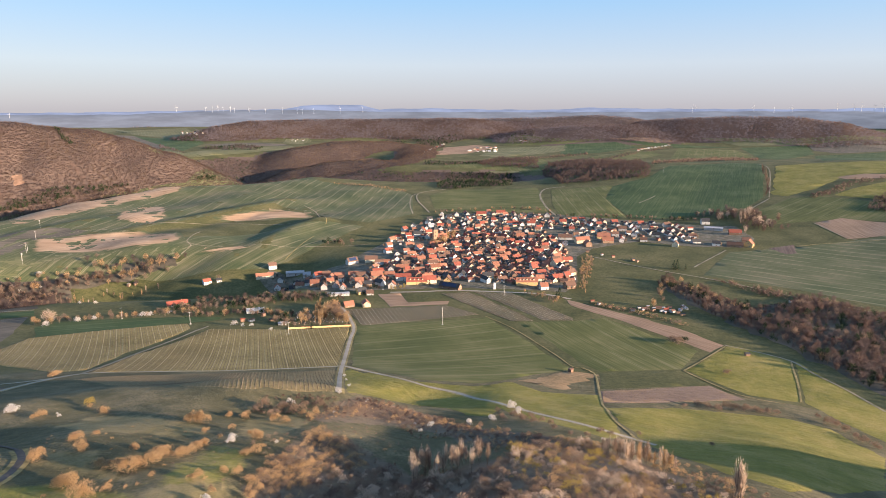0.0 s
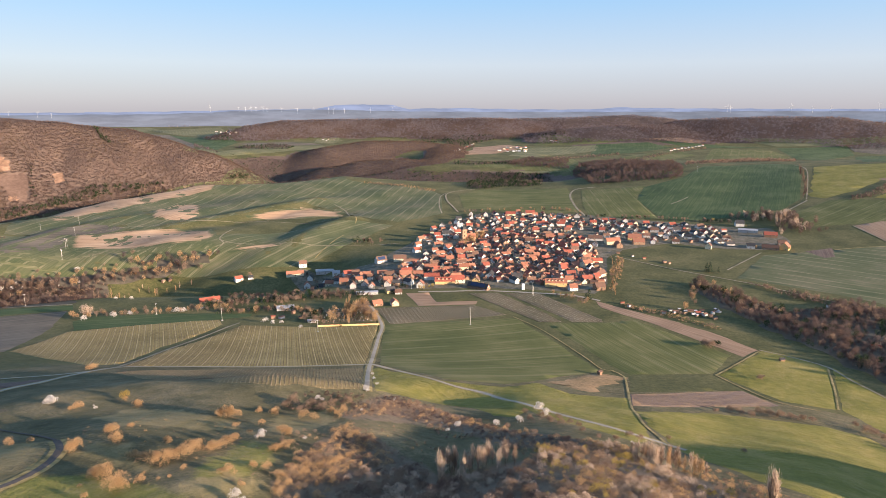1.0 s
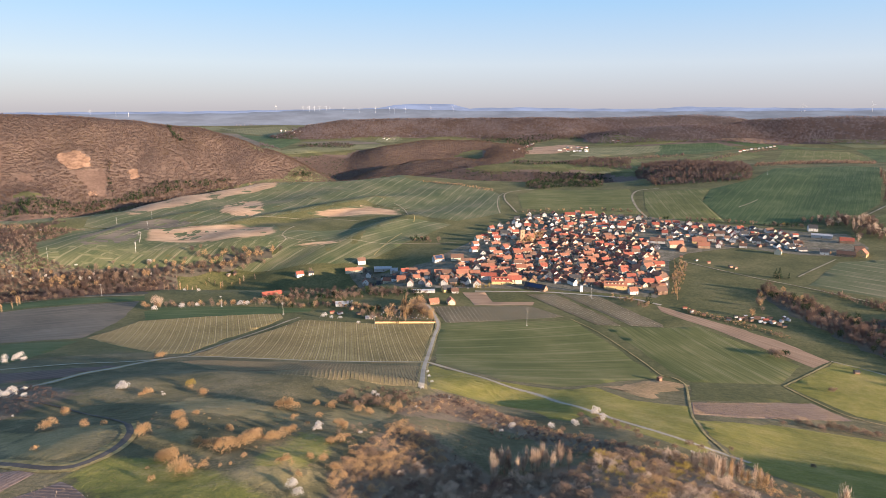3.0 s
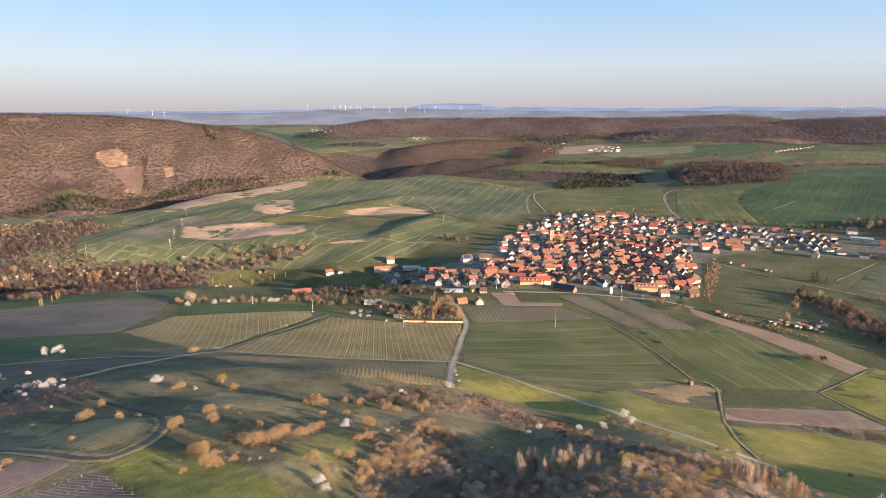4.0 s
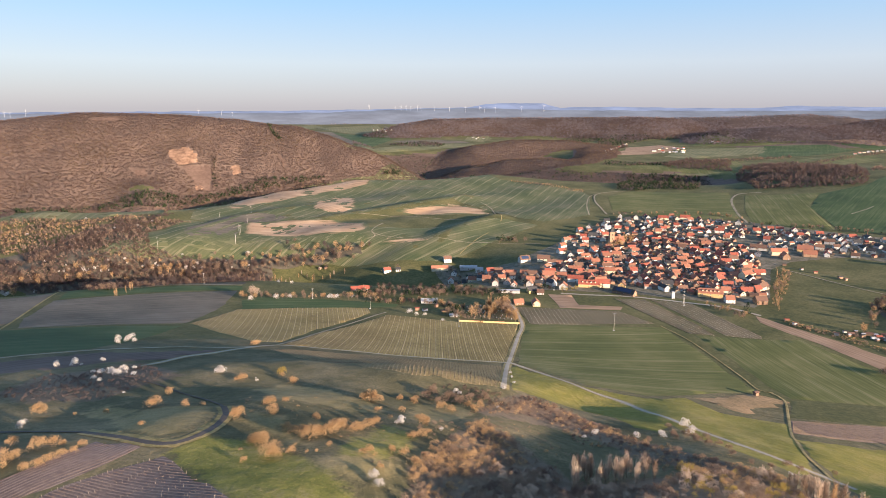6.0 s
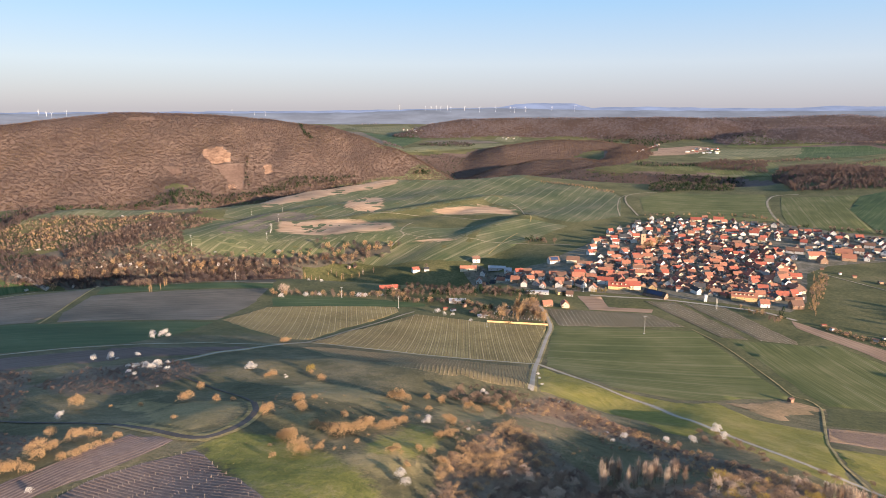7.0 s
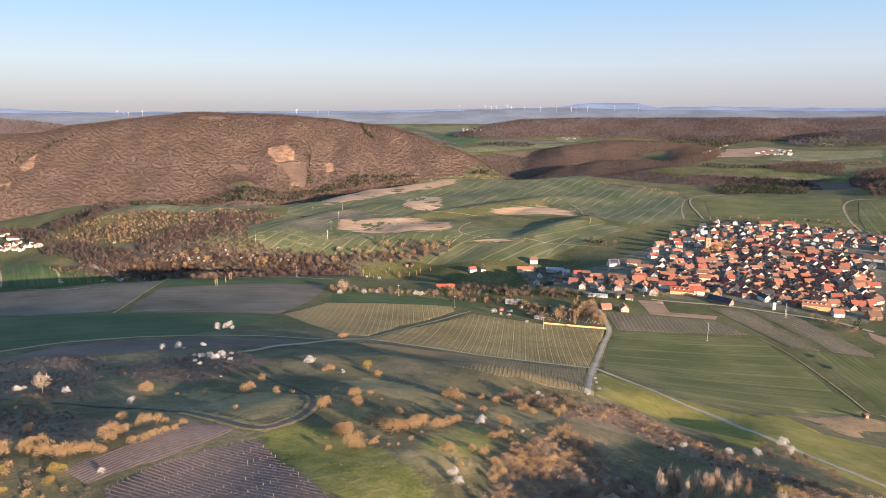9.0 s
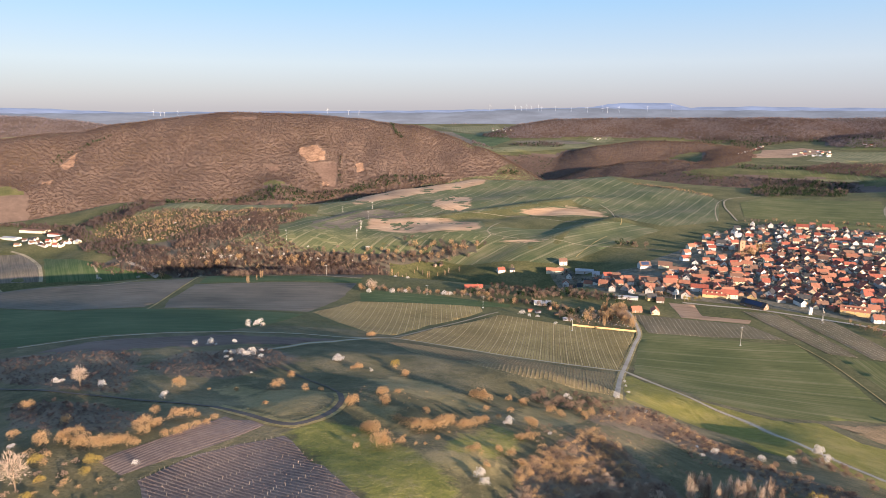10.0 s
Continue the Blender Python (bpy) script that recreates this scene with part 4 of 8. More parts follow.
road("road", [(237.1, 1046.5), (283.6, 991.7), (323.6, 948.7), (368.5, 908.7), (408.5, 868.5), (455.8, 808.3), (527.3, 730.1)], 2.8, "track", "gravel lane along the stream wood")
road("road", [(288.6, 621.2), (312.2, 601.7), (332.6, 576.7), (334.8, 542.8), (339.3, 501), (338.2, 452.5)], 2.5, "track", "path along the lower meadow")
road("road", [(214.3, 535.5), (242.6, 568.2), (287, 617.5)], 1.9, "verge", "worn path between meadows")
road("road", [(387.1, 961.8), (423.5, 1005), (485.4, 1075.2)], 2.5, "track", "pale lane into the village")
road("road", [(330.7, 573.2), (303.7, 512.5), (277.6, 460.9)], 1.7, "verge", "path down the meadow edge")
road("road", [(214.3, 535.5), (223.9, 498.5), (236.1, 464.7), (260.5, 452.3)], 1.7, "verge", "path between meadow and vine plot")

road("road", [(-68, 1437), (-80, 1546), (-83, 1667), (-71, 1722)], 2.6, "track", "pale lane over the crest")
road("road", [(-31, 1456), (-46, 1525), (-63, 1607), (-69, 1703), (-49, 1760), (8, 1799)], 4.0, "track", "pale lane climbing behind the village")
road("road", [(-757, 1061), (-727, 1188), (-645, 1244), (-487, 1320), (-279, 1327), (-282, 1428), (-336, 1527), (-370, 1553)], 2.4, "track", "farm track across the plateau crops")
road("road", [(-462, 1132), (-417, 1116), (-304, 1120), (-195, 1130), (-131, 1141)], 2.2, "track", "grassy farm track along the striped crop")
road("road", [(-271, 1075), (-252, 1163), (-239, 1299), (-282, 1428)], 2.0, "verge", "worn track up to the plateau")
road("road", [(-454, 1067), (-448, 1118), (-464, 1139), (-468, 1218)], 2.4, "track", "pale farm track between crops")
road("road", [(-929, 946), (-886, 1041), (-874, 1140)], 1.8, "verge", "field edge on the plateau slope")
road("road", [(251, 1402), (245, 1501), (250, 1635), (264, 1715), (289, 1761), (337, 1768)], 5.0, "track", "pale lane on the slope behind the village")
road("road", [(465, 1514), (504, 1555), (526, 1582)], 3.0, "track", "short pale track on the broad rise")
road("road", [(657, 1377), (703, 1425), (757, 1479)], 3.6, "track", "pale track beside the poplars")
road("road", [(952, 1956), (950, 1903), (916, 1806), (820, 1607), (761, 1490)], 2.5, "track", "track along the poplar row")
road("road", [(732, 1250), (729, 1151), (738, 1117), (781, 1110)], 2.6, "track", "field lane round the bare field")
road("road", [(615, 1092), (671, 1104), (779, 1107)], 2.6, "verge", "grassy track above the striped crop")
road("road", [(-1346, 754), (-1282, 748), (-1200, 717), (-1135, 680), (-1112, 664)], 6.0, "track", "pale field road in the valley")
road("road", [(-1079, 743), (-1048, 727), (-1029, 712)], 3.5, "track", "pale lane down the valley side")
road("road", [(-1023, 771), (-976, 762), (-931, 757)], 7.0, "asphalt", "pale valley road")

# ---- kinds of things ----
def base(name, x, y, turn=0.0, z=None, size=1.0):
    """An Empty on the ground: the top of a thing with parts."""
    e = new(name)
    e.empty_display_size = 0.5
    e.matrix_basis = pose(x, y, zed(x, y) if z is None else z, 0, 0, turn) @ Matrix.Scale(size, 4)
    return e


def part(name, verts, faces, mat, parent, label="", uvs=None, smooth=False):
    ob = link_mesh(name, verts, faces, M[mat] if isinstance(mat, str) else mat, parent, uvs, smooth=smooth)
    return tagged(ob, label)


def share(name, mesh, parent, m):
    """Another part on a mesh that exists already."""
    ob = new(name, mesh)
    ob.parent, ob.matrix_basis = parent, m
    return ob


def box_data(x0, y0, z0, x1, y1, z1):
    v = [(x0, y0, z0), (x1, y0, z0), (x1, y1, z0), (x0, y1, z0), (x0, y0, z1), (x1, y0, z1), (x1, y1, z1), (x0, y1, z1)]
    f = [(3, 2, 1, 0), (4, 5, 6, 7), (0, 1, 5, 4), (1, 2, 6, 5), (2, 3, 7, 6), (3, 0, 4, 7)]
    return v, f


def join(*lumps):
    v, f = [], []
    for a, b in lumps:
        f += [tuple(i + len(v) for i in q) for q in b]
        v += list(a)
    return v, f


def cone_data(p, q, ra, rb, n=6):
    """A tapered round bar from p to q."""
    p, q = Vector(p), Vector(q)
    m = (q - p).to_track_quat("Z", "Y").to_matrix()
    v, f = [], []
    for c, r in ((p, ra), (q, rb)):
        v += [c + m @ Vector((r * math.cos(2 * math.pi * i / n), r * math.sin(2 * math.pi * i / n), 0)) for i in range(n)]
    f = [(i, (i + 1) % n, n + (i + 1) % n, n + i) for i in range(n)] + [tuple(range(n))[::-1], tuple(range(n, 2 * n))]
    return v, f


def spray(rng, count, rx, rz, zc, long, wide, rise=0.35, shell=0.45):
    """Many narrow twig clumps that stand out of an uneven ellipsoid, as (count*3, 3) points."""
    d = rng.normal(size=(count, 3))
    d /= np.linalg.norm(d, axis=1)[:, None]
    lobes = 1 + 0.22 * np.sin(3 * np.arctan2(d[:, 1], d[:, 0]) + rng.uniform(0, 6)) + 0.14 * np.sin(5 * d[:, 2] + 4 * d[:, 0] + rng.uniform(0, 6))
    rad = (shell + (1 - shell) * rng.uniform(0, 1, count) ** 0.6) * lobes
    p = d * np.array([rx, rx, rz]) * rad[:, None] + np.array([0, 0, zc])
    p[:, 2] = np.maximum(p[:, 2], 0.02 * rz)
    a = d + np.array([0, 0, rise]) + rng.normal(scale=0.35, size=(count, 3))
    a /= np.linalg.norm(a, axis=1)[:, None]
    s = np.cross(a, rng.normal(size=(count, 3)))
    s /= np.linalg.norm(s, axis=1)[:, None]
    ln = long * rng.uniform(0.6, 1.3, count)[:, None]
    wd = wide * rng.uniform(0.6, 1.3, count)[:, None]
    tri = np.stack([p - a * ln * 0.35 - s * wd, p - a * ln * 0.35 + s * wd, p + a * ln * 0.65], 1)
    return tri.reshape(-1, 3)


def puff(rng, count, lumps, high, long, wide, rise=0.3):
    """A rounded, uneven shrub of radius about 1: fine twigs standing out of several overlapping lumps."""
    a = rng.uniform(0, 6.283, lumps)
    q = 0.62 * np.sqrt(rng.uniform(0, 1, lumps))
    c = np.stack([q * np.cos(a), q * np.sin(a), high * rng.uniform(0.3, 0.62, lumps) * (1.15 - 0.5 * q)], 1)
    size = rng.uniform(0.32, 0.55, lumps)
    k = rng.integers(0, lumps, count)
    d = rng.normal(size=(count, 3))
    d /= np.linalg.norm(d, axis=1)[:, None]
    d[:, 2] = np.where(d[:, 2] < -0.3, -d[:, 2], d[:, 2])
    p = c[k] + d * (size[k] * (0.55 + 0.5 * rng.uniform(0, 1, count) ** 0.5))[:, None] * np.array([1, 1, high * 0.9])
    p[:, 2] = np.maximum(p[:, 2], 0.03)
    w = d + np.array([0, 0, rise]) + rng.normal(scale=0.5, size=(count, 3))
    w /= np.linalg.norm(w, axis=1)[:, None]
    s = np.cross(w, rng.normal(size=(count, 3)))
    s /= np.linalg.norm(s, axis=1)[:, None]
    ln = long * rng.uniform(0.5, 1.3, count)[:, None]
    wd = wide * rng.uniform(0.5, 1.4, count)[:, None]
    return np.stack([p - w * ln * 0.4 - s * wd, p - w * ln * 0.4 + s * wd, p + w * ln * 0.6], 1).reshape(-1, 3)


def tris(n, start=0):
    return [(start + 3 * i, start + 3 * i + 1, start + 3 * i + 2) for i in range(n)]


def soup(name, pts, mats, kind_label, category, slots=None):
    """One joined object for what nobody could count."""
    ob = link_mesh(name, pts, tris(len(pts) // 3), [M[m] for m in mats], slots=slots)
    return tagged(ob, kind_label, category, kind="stuff")


def scatter(templates, xy, scale, rng, squash=(0.85, 1.2), sink=0.0):
    """Copies of point templates stood on the ground at xy; returns the points and the template sizes."""
    xy = np.asarray(xy, float)
    z = height(xy[:, 0], xy[:, 1]) - sink
    outp = []
    for (x, y), zz, s in zip(xy, z, scale):
        t = templates[rng.integers(len(templates))]
        a = rng.uniform(0, 6.283)
        c, n = math.cos(a) * s, math.sin(a) * s
        k = s * rng.uniform(*squash)
        outp.append(np.stack([t[:, 0] * c - t[:, 1] * n + x, t[:, 0] * n + t[:, 1] * c + y, t[:, 2] * k + zz], 1))
    return np.concatenate(outp)


def inside(poly, x, y):
    """Which plan points lie in a polygon."""
    x, y = np.asarray(x), np.asarray(y)
    hit = np.zeros(x.shape, bool)
    for (ax, ay), (bx, by) in zip(poly, poly[1:] + poly[:1]):
        cut = (ay > y) != (by > y)
        hit ^= cut & (x < (bx - ax) * (y - ay) / (by - ay + 1e-12) + ax)
    return hit


def sow(poly, step, rng, jitter=0.45):
    """Jittered grid points inside a plan polygon."""
    xs, ys = [p[0] for p in poly], [p[1] for p in poly]
    gx, gy = np.meshgrid(np.arange(min(xs), max(xs), step), np.arange(min(ys), max(ys), step))
    gx = gx.ravel() + rng.uniform(-jitter, jitter, gx.size) * step
    gy = gy.ravel() + rng.uniform(-jitter, jitter, gy.size) * step
    k = inside(poly, gx, gy)
    return np.stack([gx[k], gy[k]], 1)


RNG = np.random.default_rng(5)
BUSH_T = [puff(RNG, 1150, 11, 1.5, 0.17, 0.019, 0.35) for _ in range(8)]         # a bush of radius 1
SCRUB_T = [puff(RNG, 120, 5, 1.2, 0.22, 0.06, 0.2) for _ in range(10)]
SHRUB_T = [puff(RNG, 330, 7, 1.3, 0.17, 0.03, 0.3) for _ in range(10)]
CROWN_T = [spray(RNG, 700, 0.32, 0.34, 0.63, 0.12, 0.007, 0.6, 0.3) for _ in range(6)]  # a crown for a tree of height 1
POPLAR_T = [spray(RNG, 260, 0.11, 0.46, 0.54, 0.2, 0.006, 2.6, 0.1) for _ in range(5)]
BIRCH_T = [spray(RNG, 300, 0.12, 0.42, 0.56, 0.14, 0.0055, 1.6, 0.1) for _ in range(5)]
TREE_T = [spray(RNG, 30, 0.36, 0.42, 0.52, 0.42, 0.06, 0.5) for _ in range(8)]     # a woodland tree of height 1
WOOD_T = [spray(RNG, 20, 0.54, 0.36, 0.44, 0.30, 0.085, 0.5, 0.45) for _ in range(10)]


def fir_points(rng, n=150):
    t = rng.uniform(0, 1, n) ** 1.4
    a = rng.uniform(0, 6.283, n)
    rad = 0.24 * (1 - t) * rng.uniform(0.6, 1.1, n)
    p = np.stack([rad * np.cos(a), rad * np.sin(a), 0.08 + 0.9 * t], 1)
    d = np.stack([np.cos(a), np.sin(a), -0.35 + 0.0 * a], 1)
    s = np.stack([-np.sin(a), np.cos(a), rng.uniform(-0.3, 0.3, n)], 1)
    return np.stack([p - s * 0.05, p + s * 0.05, p + d * 0.1], 1).reshape(-1, 3)


def whole_tree(rng):
    """A small bare tree of height 1 in one set of points: trunk, limbs and crown."""
    wood = []
    for i in range(8):
        a, h = rng.uniform(0, 6.283), 0.0 if i < 3 else rng.uniform(0.15, 0.4)
        tip = np.array([0.22 * np.cos(a), 0.22 * np.sin(a), rng.uniform(0.6, 0.85)]) if i >= 3 else np.array([0.02, 0, 0.7])
        side = 0.022 * np.array([np.cos(i * 2.1), np.sin(i * 2.1), 0])
        wood += [np.array([0, 0, h]) - side, np.array([0, 0, h]) + side, tip]
    return np.concatenate([np.array(wood), spray(rng, 150, 0.34, 0.36, 0.6, 0.2, 0.019, 0.5, 0.3)])


GROVE_T = [whole_tree(RNG) for _ in range(6)]
FIR_T = [fir_points(RNG) for _ in range(3)]
MESHES = {}


def cached(key, make):
    if key not in MESHES:
        MESHES[key] = make()
    return MESHES[key]


def raw_mesh(name, verts, faces, mat, uvs=None):
    me = bpy.data.meshes.new(name)
    me.from_pydata([tuple(v) for v in verts], [], faces)
    me.materials.append(M[mat])
    if uvs is not None:
        layer = me.uv_layers.new(name="UVMap")
        for lp in me.loops:
            layer.data[lp.index].uv = uvs[lp.vertex_index]
    return me


def crown_mesh(kind, i, mat):
    t = {"round": CROWN_T, "poplar": POPLAR_T, "birch": BIRCH_T, "fir": FIR_T, "bush": BUSH_T}[kind]
    i %= len(t)
    return cached((kind, i, mat), lambda: raw_mesh("crown", t[i], tris(len(t[i]) // 3), mat))


def trunk_mesh(kind, i):
    def make():
        rng = random.Random(i * 3 + len(kind))
        top = {"round": 0.6, "poplar": 0.85, "birch": 0.9, "fir": 0.5}[kind]
        thick = 0.011 if kind == "birch" else 0.026
        lumps = [cone_data((0, 0, -0.03), (0.01, 0.01, top), thick, thick * 0.27)]
        if kind != "fir":
            for k in range(7):
                a, h = rng.uniform(0, 6.28), rng.uniform(0.2, 0.55) if kind == "round" else rng.uniform(0.15, 0.75)
                reach = 0.26 if kind == "round" else 0.09 if kind == "poplar" else 0.05
                lumps.append(cone_data((0, 0, h), (reach * math.cos(a), reach * math.sin(a), h + rng.uniform(0.2, 0.36)), thick * 0.45, thick * 0.12, 4))
        return raw_mesh("trunk", *join(*lumps), "bark")
    return cached(("trunk", kind, i % 4), make)


def tree(x, y, high, kind="round", mat="twig", label="bare ochre tree with fine twigs", group=""):
    i = int(abs(x * 7 + y * 3)) % 97
    e = base("tree", x, y, (i * 37) % 360, size=high)
    share("trunk", trunk_mesh(kind, i), e, Matrix())
    share("crown", crown_mesh(kind, i, mat), e, Matrix())
    return tagged(e, label, "tree", group)


def bush(x, y, r, mat="twig", label="bare ochre bush on the grassy slope", group="bushes on the slope"):
    i = int(abs(x * 11 + y * 5)) % 89
    ob = new("bush", crown_mesh("bush", i, mat))
    ob.matrix_basis = pose(x, y, zed(x, y) - 0.1 * r, 0, 0, (i * 53) % 360) @ Matrix.Diagonal((r, r, r * (0.8 + 0.01 * (i % 35)), 1))
    return tagged(ob, label, "bush", group)


# -- houses --
def roof_data(l, w, eave, rise, over=0.45, thick=0.22):
    """A gable roof of two slabs, ridge along x; returns points, faces and uvs."""
    v, f, uv = [], [], []
    hl, hw = l / 2 + over, w / 2
    slope = rise / hw
    for s in (-1, 1):
        o = len(v)
        ye, ze = s * (hw + over), eave - over * slope
        for t in (0.0, thick):
            v += [(-hl, ye, ze + t), (hl, ye, ze + t), (hl, 0, eave + rise + t), (-hl, 0, eave + rise + t)]
        d = math.hypot(ye, rise + over * slope)
        uv += [(-hl, 0), (hl, 0), (hl, d), (-hl, d)] * 2
        q = [(0, 3, 2, 1), (4, 5, 6, 7), (0, 1, 5, 4), (1, 2, 6, 5), (3, 0, 4, 7)]
        f += [tuple(o + i for i in (k if s < 0 else k[::-1])) for k in q]
    return v, f, uv


def body_data(l, w, eave, rise):
    hl, hw = l / 2, w / 2
    v = [(-hl, -hw, -1.5), (hl, -hw, -1.5), (hl, hw, -1.5), (-hl, hw, -1.5), (-hl, -hw, eave), (hl, -hw, eave), (hl, hw, eave), (-hl, hw, eave),
         (-hl, 0, eave + rise), (hl, 0, eave + rise)]
    f = [(0, 1, 5, 4), (2, 3, 7, 6), (1, 2, 6, 9, 5), (3, 0, 4, 8, 7), (4, 5, 9, 8), (6, 7, 8, 9)]
    return v, f


def window_mesh():
    """A sash window: pale frame round two dark panes, its face towards -y."""
    def make():
        xs, zs = (-0.6, -0.5, -0.04, 0.04, 0.5, 0.6), (0.0, 0.1, 1.3, 1.4)
        v = [(x, -0.05, z) for z in zs for x in xs] + [(-0.6, 0.02, 0.0), (0.6, 0.02, 0.0), (0.6, 0.02, 1.4), (-0.6, 0.02, 1.4)]
        f = [(j * 6 + i, j * 6 + i + 1, j * 6 + i + 7, j * 6 + i + 6) for j in range(3) for i in range(5)]
        f += [(24, 25, 5, 4, 3, 2, 1, 0), (25, 26, 23, 17, 11, 5), (26, 27, 18, 19, 20, 21, 22, 23), (27, 24, 0, 6, 12, 18)]
        me = raw_mesh("window", v, f, "white_paint")
        me.materials.append(M["glass"])
        for p in me.polygons:
            p.material_index = 1 if p.index in (6, 8) else 0
        return me
    return cached("window", make)


def house(x, y, l, w, eave, turn, wall="w", roof="o", rise=None, windows=True, name="house", label="", group="village houses", solar=False, dormers=0, chimney=True):
    """A gabled house; turn: direction of its ridge in degrees from +x."""
    rise = rise if rise is not None else w * 0.47
    l, w, eave, rise = round(l * 2) / 2, round(w * 2) / 2, round(eave * 2) / 2, round(rise * 2) / 2
    e = base(name, x, y, turn)
    share("wall", cached(("body", l, w, eave, rise, wall), lambda: raw_mesh("wall", *body_data(l, w, eave, rise), "wall_" + wall if wall != "s" else "stone")), e, Matrix())

    def rf():
        v, f, uv = roof_data(l, w, eave, rise)
        return raw_mesh("roof", v, f, "roof_" + roof, uv)
    share("roof", cached(("roof", l, w, eave, rise, roof), rf), e, Matrix())
    if chimney:
        share("chimney", cached("chimney", lambda: raw_mesh("chimney", *join(box_data(-0.35, -0.35, -1.4, 0.35, 0.35, 0.9), box_data(-0.45, -0.45, 0.9, 0.45, 0.45, 1.05)), "wall_b")),
              e, pose(l * 0.22, 0.6, eave + rise, 0, 0, 0))
    if windows:
        n = 3 if l > 12 else 2
        floors = [0.9] + ([3.6] if eave > 4.9 else [])
        for i in range(n):
            share("window", window_mesh(), e, pose((i + 0.5) / n * l - l / 2 + (0 if len(floors) > 1 else 0.9), -w / 2 - 0.012, floors[-1]))
        share("window", window_mesh(), e, pose(-l * 0.25, w / 2 + 0.012, floors[-1], 0, 0, 180))
        for s in (-1, 1):
            share("window", window_mesh(), e, pose(s * (l / 2 + 0.012), 0.2 * w * s, floors[0], 0, 0, 90 * s))
            share("window", window_mesh(), e, pose(s * (l / 2 + 0.012), 0, eave + 0.2, 0, 0, 90 * s))
        share("door", cached("door", lambda: raw_mesh("door", *join(box_data(-0.5, -0.06, 0, 0.5, 0.0, 2.05), box_data(-0.7, -0.5, -0.3, 0.7, 0.0, 0.0)), "door")),
              e, pose((n // 2 + 0.5) / n * l - l / 2, -w / 2 - 0.012, 0.15))
    if solar:
        pts = [(px, -w / 2 * a, eave + rise * (1 - a) + t) for t in (0.26, 0.36) for px, a in ((-l * 0.36, 0.85), (l * 0.36, 0.85), (l * 0.36, 0.15), (-l * 0.36, 0.15))]
        part("solar_panel", pts, box_data(0, 0, 0, 1, 1, 1)[1], "solar", e, "dark blue solar panels")
    for k in range(dormers):
        px = (k + 0.5) / dormers * l * 0.8 - l * 0.4
        d = share("dormer", cached("dormer", lambda: raw_mesh("dormer", *join(body_data(2.0, 1.8, 1.0, 0.7)), "wall_c")), e, pose(px, -w * 0.24, eave + rise * 0.45, 0, 0, 90))

        def df():
            v, f, uv = roof_data(2.2, 1.8, 1.0, 0.7, 0.15, 0.12)
            return raw_mesh("dormer_roof", v, f, "roof_" + roof, uv)
        share("dormer_roof", cached(("dormer_roof", roof), df), d, Matrix())
    words = {"w": "white", "c": "cream", "g": "grey", "b": "brick and timber", "s": "sandstone", "y": "ochre"}[wall]
    tiles = {"o": "orange clay-tiled", "r": "red-tiled", "b": "weathered brown-tiled", "d": "dark slate-grey", "g": "pale grey sheet"}[roof]
    return tagged(e, label or f"{words} village house under a {tiles} gable roof", "house", group)


def shed(x, y, l, w, h, turn, wall="g", roof="b", label="small garden shed among the plots", group="garden sheds"):
    return house(x, y, l, w, h, turn, wall, roof, rise=w * 0.22, windows=False, name="shed", label=label, group=group, chimney=False)


